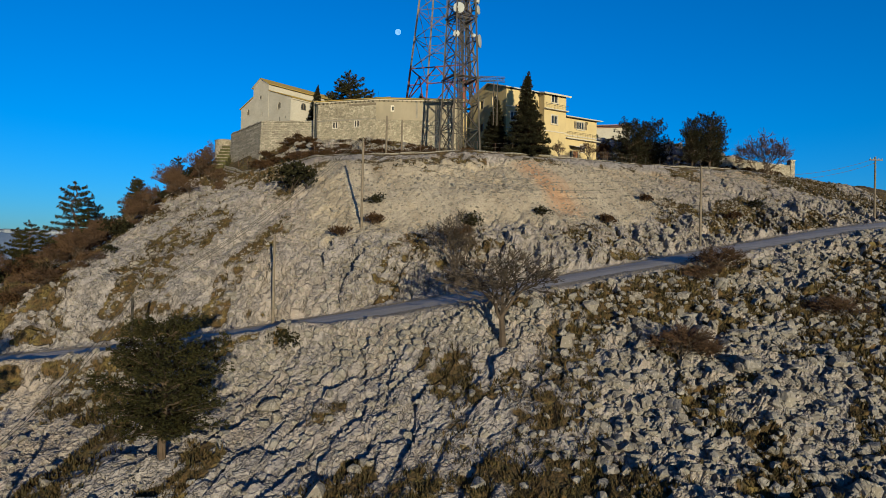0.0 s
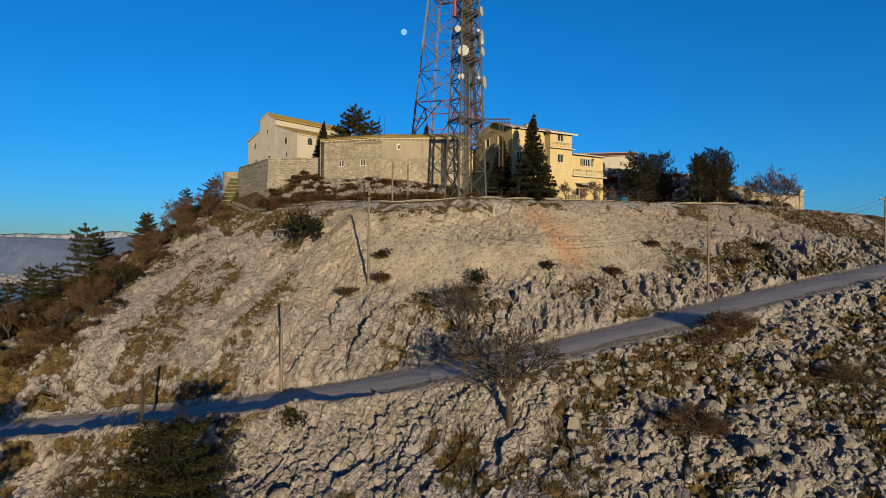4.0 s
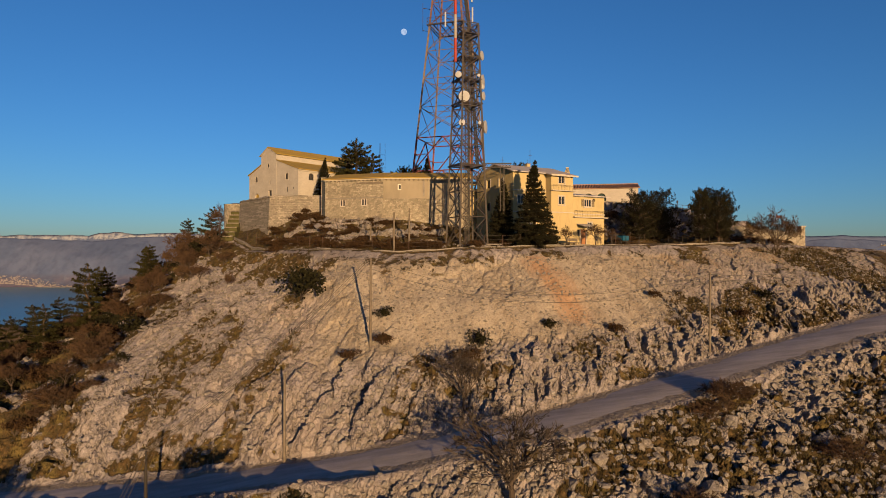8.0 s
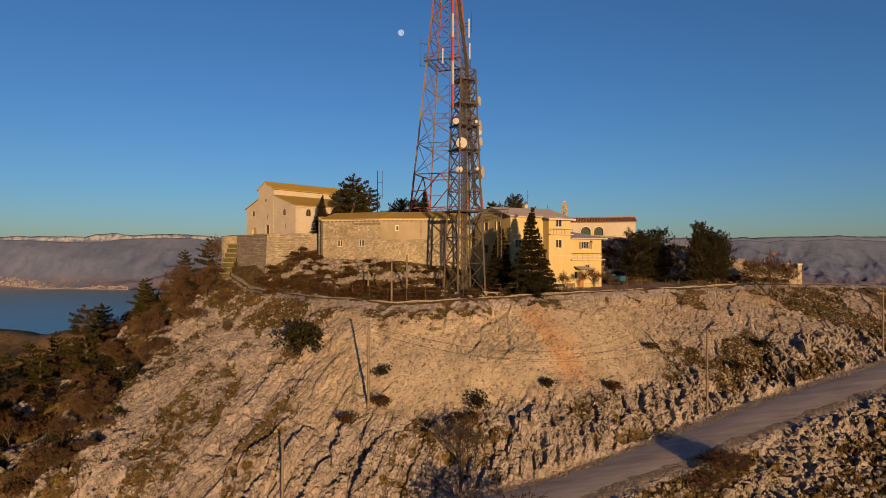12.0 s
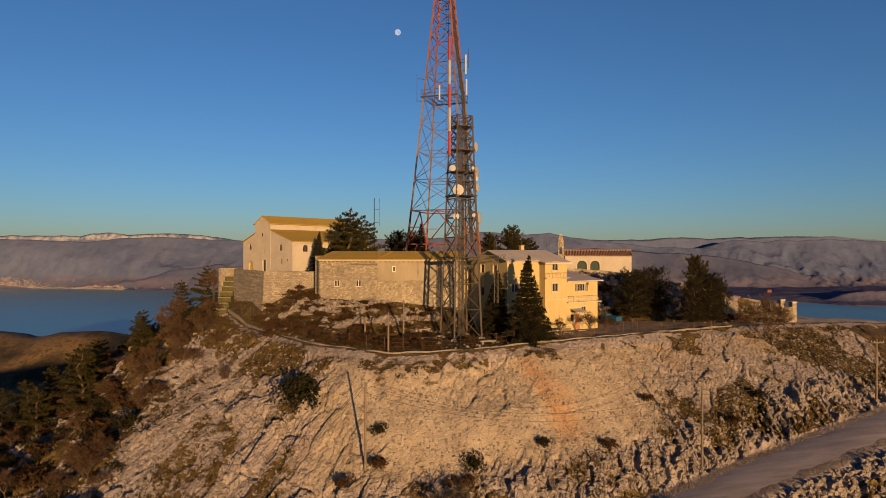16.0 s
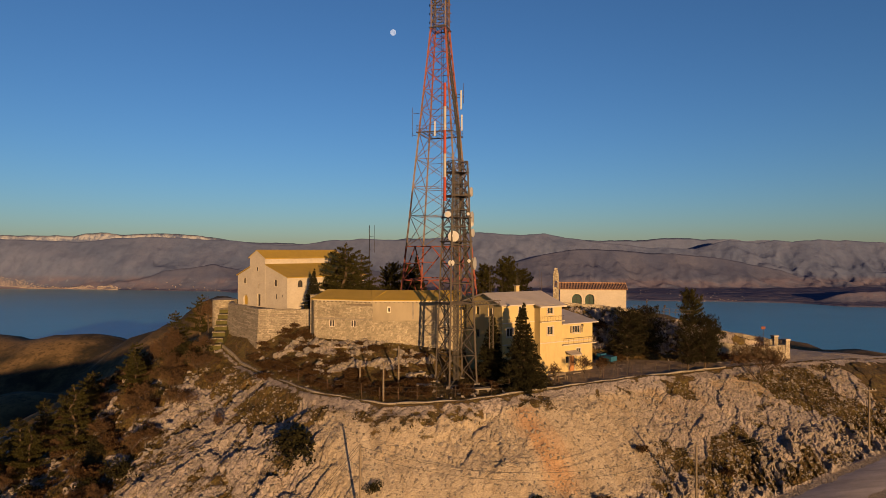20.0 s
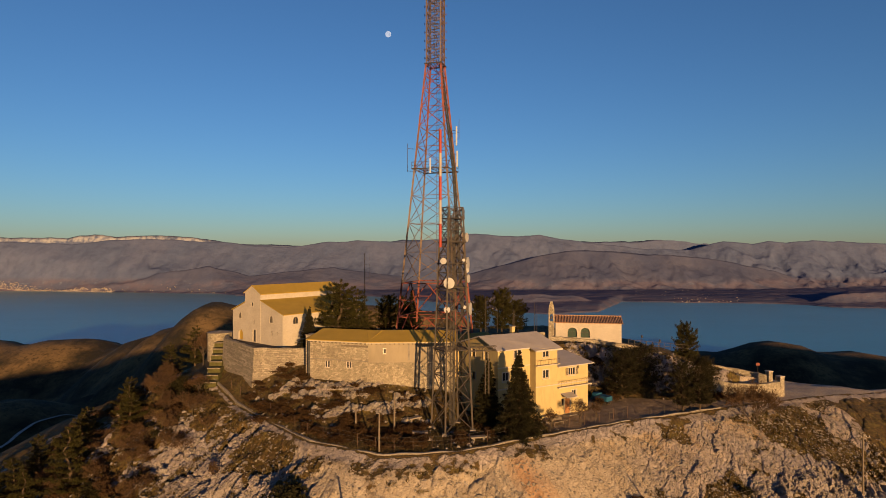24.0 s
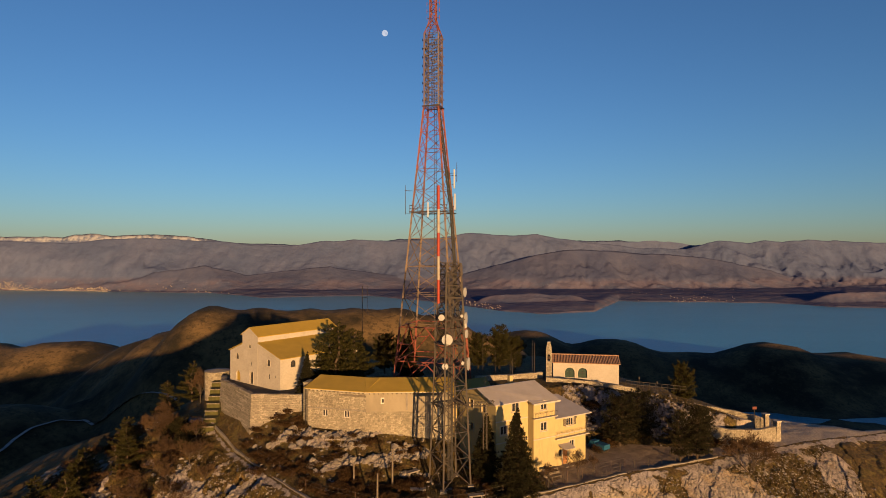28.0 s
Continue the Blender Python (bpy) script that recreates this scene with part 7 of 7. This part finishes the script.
# ---- poles, wires, fence, small things ----
def pole(x, y, h, arms=0, sink=0.3, wood=WOOD, label="weathered wooden utility pole on the slope"):
    z = height(x, y)
    p = thing("utility_pole", (x, y, z), 0, label, "pole", "utility poles")
    part("shaft", Shape().tube([(0, 0, -sink), (0, 0, h * 0.5), (0.02, 0, h)], [0.12, 0.105, 0.085], 8), wood, p)
    for k in range(arms):
        a = part("crossarm", Shape().box(-0.75, 0.75, -0.17, -0.09, h - 0.45 - 0.6 * k, h - 0.33 - 0.6 * k), wood, p)
        for q in (-0.65, -0.3, 0.3, 0.65):
            part("insulator", Shape().tube([(q, -0.13, h - 0.33 - 0.6 * k), (q, -0.13, h - 0.17 - 0.6 * k)], [0.045, 0.03], 6), DISH, a)
    return (x, y, z + h)


def wires(a, b, offsets, sag, group="overhead wires"):
    a, b = Vector(a), Vector(b)
    for dx, dz in offsets:
        n = 12
        pts = [a.lerp(b, i / n) + Vector((dx, 0, dz - sag * 4 * (i / n) * (1 - i / n))) for i in range(n + 1)]
        me = Shape().tube(pts, [0.018] * (n + 1), 4).mesh("overhead_wire", WIRE)
        w = new("overhead_wire", me)
        tagged(w, "thin dark overhead wire strung between poles", "wire", group)


P_A = pole(-5.15, 52.5, 7.6)
pole(-10.9, 45.7, 6.6, 0, label="weathered utility pole standing beside the road")
P_C = pole(-19.6, 42.2, 3.4, 0, wood=BLACK_WOOD, label="short tarred pole beside the road")
P_D = pole(-17.2, 22.0, 5.0, 0)
P_R = pole(25.9, 55.6, 7.2)
P_RR = pole(50.0, 65.6, 6.8, 1)
pole(-4.0, 65.0, 4.2, label="weathered post inside the rim wall")
pole(-2.6, 70.5, 4.6, label="dark wooden post below the stone wing")
pole(-7.2, 71.5, 2.4, label="short dark post below the stone wing")
wires(P_A, P_C, ((-0.25, 0), (0, 0.05), (0.25, 0)), 0.8)
wires(P_C, P_D, ((-0.25, 0), (0, 0.05), (0.25, 0)), 0.8)
wires(P_A, P_R, ((0, -0.2), (0, -0.9)), 2.4)
wires(P_R, P_RR, ((0, -0.2), (0, -0.7)), 1.2)

fence = thing("wire_fence", (0, 0, 0), 0, "rusty wire fence on thin posts inside the rim", "fence")
_tops = []
for i in range(27):
    x = -27 + i * 2.05
    y = float(rim(x)[0]) + 1.5
    z = height(x, y)
    _tops.append(Vector((x, y, z)))
    part("post", Shape().tube([(x, y, z - 0.2), (x, y, z + 1.35)], [0.028, 0.024], 6), RUST_STEEL, fence)
for h in (0.4, 0.85, 1.3):
    s = Shape()
    for p, q in zip(_tops, _tops[1:]):
        s.beam(p + Vector((0, 0, h)), q + Vector((0, 0, h)), 0.012)
    part("strand", s, WIRE, fence)

for k, (x, y) in enumerate(((0.4, 69.0), (6.9, 67.2), (13.0, 69.9), (-0.3, 73.2))):
    b = thing("concrete_slab", (x, y, height(x, y)), 12 * k, "low concrete slab on short supports in the yard", "slab", "slabs in the yard")
    part("top", Shape().box(-0.9, 0.9, -0.35, 0.35, 0.28, 0.42), CONCRETE, b)
    for q in (-0.6, 0.6):
        part("support", Shape().box(q - 0.12, q + 0.12, -0.3, 0.3, -0.2, 0.28), CONCRETE, b)

tr = thing("blue_truck", (25.0, 80.6, -2.1), 35, "small blue truck parked beside the house", "truck")
tr.scale = (0.62, 0.62, 0.62)
part("cargo_bed", Shape().box(-1.0, 1.0, -2.0, 0.7, 0.75, 1.75), BLUE_PAINT, tr)
cab = part("cab", Shape().add([(-0.95, 0.75, 0.5), (0.95, 0.75, 0.5), (0.95, 2.3, 0.5), (-0.95, 2.3, 0.5), (-0.9, 0.75, 2.0), (0.9, 0.75, 2.0), (0.9, 1.9, 2.0), (-0.9, 1.9, 2.0)],
                              [(3, 2, 1, 0), (4, 5, 6, 7), (0, 1, 5, 4), (1, 2, 6, 5), (2, 3, 7, 6), (3, 0, 4, 7)]), BLUE_PAINT, tr)
part("windscreen", Shape().add([(-0.8, 2.13, 1.3), (0.8, 2.13, 1.3), (0.8, 1.96, 1.9), (-0.8, 1.96, 1.9)], [(0, 1, 2, 3)]), GLASS, cab)
part("chassis", Shape().box(-0.8, 0.8, -1.9, 2.0, 0.4, 0.5), BLACK, tr)
for x in (-0.9, 0.9):
    for y in (-1.2, 1.4):
        w = part("wheel", Shape().tube([(x - 0.12, y, 0.38), (x + 0.12, y, 0.38)], [0.38, 0.38], 16), BLACK, tr)
        part("rim", Shape().tube([(x - 0.125, y, 0.38), (x + 0.125, y, 0.38)], [0.2, 0.2], 12), STEEL, w)

# yard fence and railing along the drive
yf = thing("yard_fence", (0, 0, 0), 0, "thin wire fence between yard and slope", "fence")
for i in range(12):
    x = 15.5 + i * 2.0
    y = float(rim(x)[0]) + 1.1
    z = height(x, y)
    part("post", Shape().tube([(x, y, z - 0.2), (x, y, z + 1.1)], [0.03, 0.03], 6), STEEL, yf)
rl = thing("terrace_railing", (0, 0, 0), 0, "dark metal railing along the chapel terrace", "railing")
_rp = [Vector((33.2 + i * 0.9, 93.6 - i * 0.15, 3.5 - 0.07 * i)) for i in range(11)]
for p in _rp:
    part("post", Shape().beam(p, p + Vector((0, 0, 1.0)), 0.05), STEEL, rl)
for h in (0.5, 1.0):
    part("rail", Shape().beam(_rp[0] + Vector((0, 0, h)), _rp[-1] + Vector((0, 0, h)), 0.05), STEEL, rl)

# the moon and a ship
moon_way = Vector((-0.0493, 0.9393, 0.3395))
moon = thing("moon", tuple(Vector((0.4, 0, 6)) + moon_way * 4300), 0, "pale gibbous moon in the evening sky", "moon", kind="structure")
_m = Mat("moon_face", 1.0)
_em = _m.n("ShaderNodeEmission")
_m.put(_em.inputs["Color"], _m.mix(_m.step(_m.noise(0.06, 3), 0.4, 0.6), (0.62, 0.62, 0.62), (0.42, 0.46, 0.52)))
_em.inputs["Strength"].default_value = 0.42
_m.put(_m.t.nodes["Material Output"].inputs["Surface"], _em.outputs["Emission"])
_bm = bmesh.new()
bmesh.ops.create_uvsphere(_bm, u_segments=24, v_segments=12, radius=20)
_me = bpy.data.meshes.new("disc")
_bm.to_mesh(_me)
_me.materials.append(_m.m)
part("disc", _me, None, moon)
sh = thing("ship", (-2530, 3330, SEA_LEVEL), 8, "white passenger ferry on the strait", "ship")
part("hull", Shape().prism([(-26, -5), (20, -5), (30, 0), (20, 5), (-26, 5)], -1, 7), DISH, sh)
part("superstructure", Shape().box(-22, 12, -4, 4, 7, 13).box(-18, 6, -3, 3, 13, 16), DISH, sh)

# bench, gate and lamp posts
bn = thing("bench", (16.9, 71.6, -2.45), 28, "small wooden bench in front of the yellow house", "bench")
part("seat", Shape().box(-0.8, 0.8, -0.2, 0.2, 0.42, 0.48), WOOD, bn)
part("backrest", Shape().box(-0.8, 0.8, 0.2, 0.25, 0.6, 0.9), WOOD, bn)
for x in (-0.7, 0.7):
    for y in (-0.16, 0.2):
        part("leg", Shape().box(x - 0.04, x + 0.04, y - 0.04, y + 0.04, -0.1, 0.418 if y < 0 else 0.6), WOOD, bn)
mg = thing("metal_gate", (52.15, 84.9, -1.6), 0, "dark open metal gate hung on a stone post", "gate")
part("gate_frame", Shape().beam((0, 0, 0.1), (0.3, 1.5, 0.1), 0.05).beam((0, 0, 1.8), (0.3, 1.5, 1.8), 0.05).beam((0, 0, 0.1), (0, 0, 1.8), 0.05).beam((0.3, 1.5, 0.1), (0.3, 1.5, 1.8), 0.05), STEEL, mg)
for i in range(1, 8):
    part("bar", Shape().beam((0.3 * i / 8, 1.5 * i / 8, 0.12), (0.3 * i / 8, 1.5 * i / 8, 1.78), 0.025), STEEL, mg)
for x, y, z in ((34.73, 92.0, 3.5), (37.55, 92.0, 2.8)):
    lp = thing("lamp_post", (x, y, z), 0, "slim dark lamp post on the chapel terrace", "lamp post", "lamp posts")
    part("pole", Shape().tube([(0, 0, -0.8), (0, 0, 1.5)], [0.05, 0.035], 8), STEEL, lp)
    part("lantern", Shape().tube([(0, 0, 1.5), (0, 0, 1.6), (0, 0, 1.85), (0, 0, 1.95)], [0.05, 0.13, 0.16, 0.03], 8), STEEL, lp)

# ---- stones, boulders and grass on the ground ----
def stone_mesh(seed):
    r = random.Random(seed)
    bm = bmesh.new()
    for _ in range(13):
        d = Vector((r.gauss(0, 1), r.gauss(0, 1), r.gauss(0, 1))).normalized()
        bm.verts.new((d.x * 0.62, d.y * 0.5, d.z * 0.42))
    out = bmesh.ops.convex_hull(bm, input=bm.verts)
    bmesh.ops.delete(bm, geom=[v for v in bm.verts if not v.link_faces], context="VERTS")
    bmesh.ops.recalc_face_normals(bm, faces=bm.faces)
    me = bpy.data.meshes.new("rock")
    bm.to_mesh(me)
    bm.free()
    me.materials.append(ROCK)
    return me


STONES = [stone_mesh(200 + i) for i in range(12)]
STONE_DATA = []
for me in STONES:
    v = np.empty(len(me.vertices) * 3)
    me.vertices.foreach_get("co", v)
    STONE_DATA.append((v.reshape(-1, 3), [tuple(p.vertices) for p in me.polygons]))


def spot(x, y):
    """Indices of the ground's nearest grid point."""
    return min(max(np.searchsorted(_gy, y), 1), len(_gy) - 2), min(max(np.searchsorted(_gx, x), 1), len(_gx) - 2)


def scatter_rocks(count, xr, yr, sizes, test, seed):
    r = random.Random(seed)
    made = 0
    tries = 0
    while made < count and tries < count * 30:
        tries += 1
        x, y = r.uniform(*xr), r.uniform(*yr)
        i, j = spot(x, y)
        if r.random() > test(x, y, i, j):
            continue
        k = sizes[0] + (sizes[1] - sizes[0]) * r.random() ** 2.2
        made += 1
        yield r, Vector((_PX[i, j], _PY[i, j], _Z[i, j] + 0.02 * k)), k


def fresh(name, me, at, k, r, parent):
    ob = new(name, me)
    ob.parent = parent
    ob.location = at
    ob.rotation_euler = (r.uniform(-0.5, 0.5), r.uniform(-0.5, 0.5), r.uniform(0, 6.28))
    ob.scale = (k * r.uniform(0.8, 1.3), k * r.uniform(0.8, 1.2), k * r.uniform(0.8, 1.3))
    return ob


below_road = lambda x, y, i, j: _low[i, j] * (0.35 + 0.65 * (1 - _belts["veg"][i, j]))
for r, at, k in scatter_rocks(300, (-14, 38), (25, 46), (0.45, 1.35), lambda x, y, i, j: below_road(x, y, i, j) * (0.12 + 0.88 * smooth(x, 6, 14)), 5):
    fresh("rock", STONES[r.randrange(12)], at, k, r, ground)
for r, at, k in scatter_rocks(210, (-24, 2), (71, 90), (0.4, 1.35), lambda x, y, i, j: _crop[i, j], 6):
    fresh("boulder", STONES[r.randrange(12)], at, k, r, ground)


def joined_stones(name, parts, label, sunk=0.0):
    verts, faces, n = [], [], 0
    for r, at, k in parts:
        at = at - Vector((0, -0.5, 1)) * sunk * k
        v, f = STONE_DATA[r.randrange(12)]
        m = np.array(Euler((r.uniform(-0.6, 0.6), r.uniform(-0.6, 0.6), r.uniform(0, 6.28))).to_matrix()) * k
        verts.append(v @ m.T * np.array([r.uniform(0.8, 1.2), r.uniform(0.8, 1.2), r.uniform(0.7, 1.2)]) + np.array(at))
        faces += [tuple(q + n for q in p) for p in f]
        n += len(v)
    ob = new(name, mesh_from(name, np.concatenate(verts).tolist(), faces, ROCK))
    tagged(ob, label, "stones", kind="stuff")
    return ob


joined_stones("loose_stones", scatter_rocks(13000, (-24, 46), (22, 54), (0.14, 0.7), lambda x, y, i, j: below_road(x, y, i, j) * (0.1 + 0.9 * max(smooth(x, 6, 14), smooth(y, road_outer(x)[0] - 5, road_outer(x)[0] - 2))), 7), "broken angular limestone rubble below the road")
joined_stones("ledge_stones", scatter_rocks(3000, (-34, 58), (44, 84), (0.2, 0.85), lambda x, y, i, j: _face[i, j] * (0.3 + 0.7 * (x > -8)) * (1 - _belts["scree"][i, j]) * (1 - 0.6 * _belts["veg"][i, j]) * (1 - 0.75 * (x > 14 and y > slope(x)[0] - 3)), 18), "broken limestone blocks and ledges above the road", 0.16)
joined_stones("slope_stones", scatter_rocks(15000, (-30, 58), (46, 84), (0.06, 0.34), lambda x, y, i, j: _face[i, j] * (0.35 + 0.1 * _belts["scree"][i, j] + 0.1 * (x > 22)), 8), "small loose stones and scree on the upper slope")
joined_stones("flank_stones", scatter_rocks(900, (-64, -30), (58, 112), (0.25, 1.2), lambda x, y, i, j: _face[i, j] * max(0, vnoise(np.float64(x / 7), np.float64(y / 7), 91) - 0.45) * 1.8, 19), "pale weathered boulders among the brush of the flank", 0.1)
joined_stones("plateau_stones", scatter_rocks(900, (-26, 52), (64, 92), (0.15, 0.7), lambda x, y, i, j: (1 - _face[i, j]) * (y > rim(x)[0]) * (1 - _belts["dirt"][i, j]) * (0.25 + 0.75 * _crop[i, j]), 9), "scattered pale stones on the plateau")


def grass_patches(count, xr, yr, test, seed, size, material, name, label):
    shape = Shape()
    for r, at, k in scatter_rocks(count, xr, yr, size, test, seed):
        for _ in range(6):
            a = Vector((r.gauss(0, 0.45), r.gauss(0, 0.45), 1)).normalized() * k * r.uniform(0.6, 1.1)
            p = at + Vector((r.gauss(0, 0.12), r.gauss(0, 0.12), -0.12 * k - 0.04))
            s = Vector((r.gauss(0, 1), r.gauss(0, 1), 0)).normalized() * k * 0.09
            n = len(shape.v)
            shape.v += [tuple(p - s), tuple(p + s), tuple(p + a * 0.6 + s * 0.8), tuple(p + a), tuple(p + a * 0.6 - s * 0.8)]
            shape.f.append((n, n + 1, n + 2, n + 3, n + 4))
    ob = new(name, shape.mesh(name, material))
    return tagged(ob, label, "grass", kind="stuff")


tufty = lambda x, y, i, j: smooth(_belts["veg"][i, j], 0.3, 0.7) * (1 - _belts["dirt"][i, j])
grass_patches(9000, (-26, 36), (25, 50), lambda x, y, i, j: _low[i, j] * tufty(x, y, i, j), 15, (0.22, 0.5), GRASS, "grass", "dry yellow-green grass tufts between the rocks")
grass_patches(9000, (-46, 58), (48, 100), lambda x, y, i, j: _face[i, j] * tufty(x, y, i, j), 16, (0.22, 0.55), GRASS, "grass", "dry grass tufts on the slope")
grass_patches(7000, (-28, 50), (63, 92), lambda x, y, i, j: (y > rim(x)[0]) * tufty(x, y, i, j), 17, (0.2, 0.45), GRASS, "grass", "rough brown grass on the plateau")
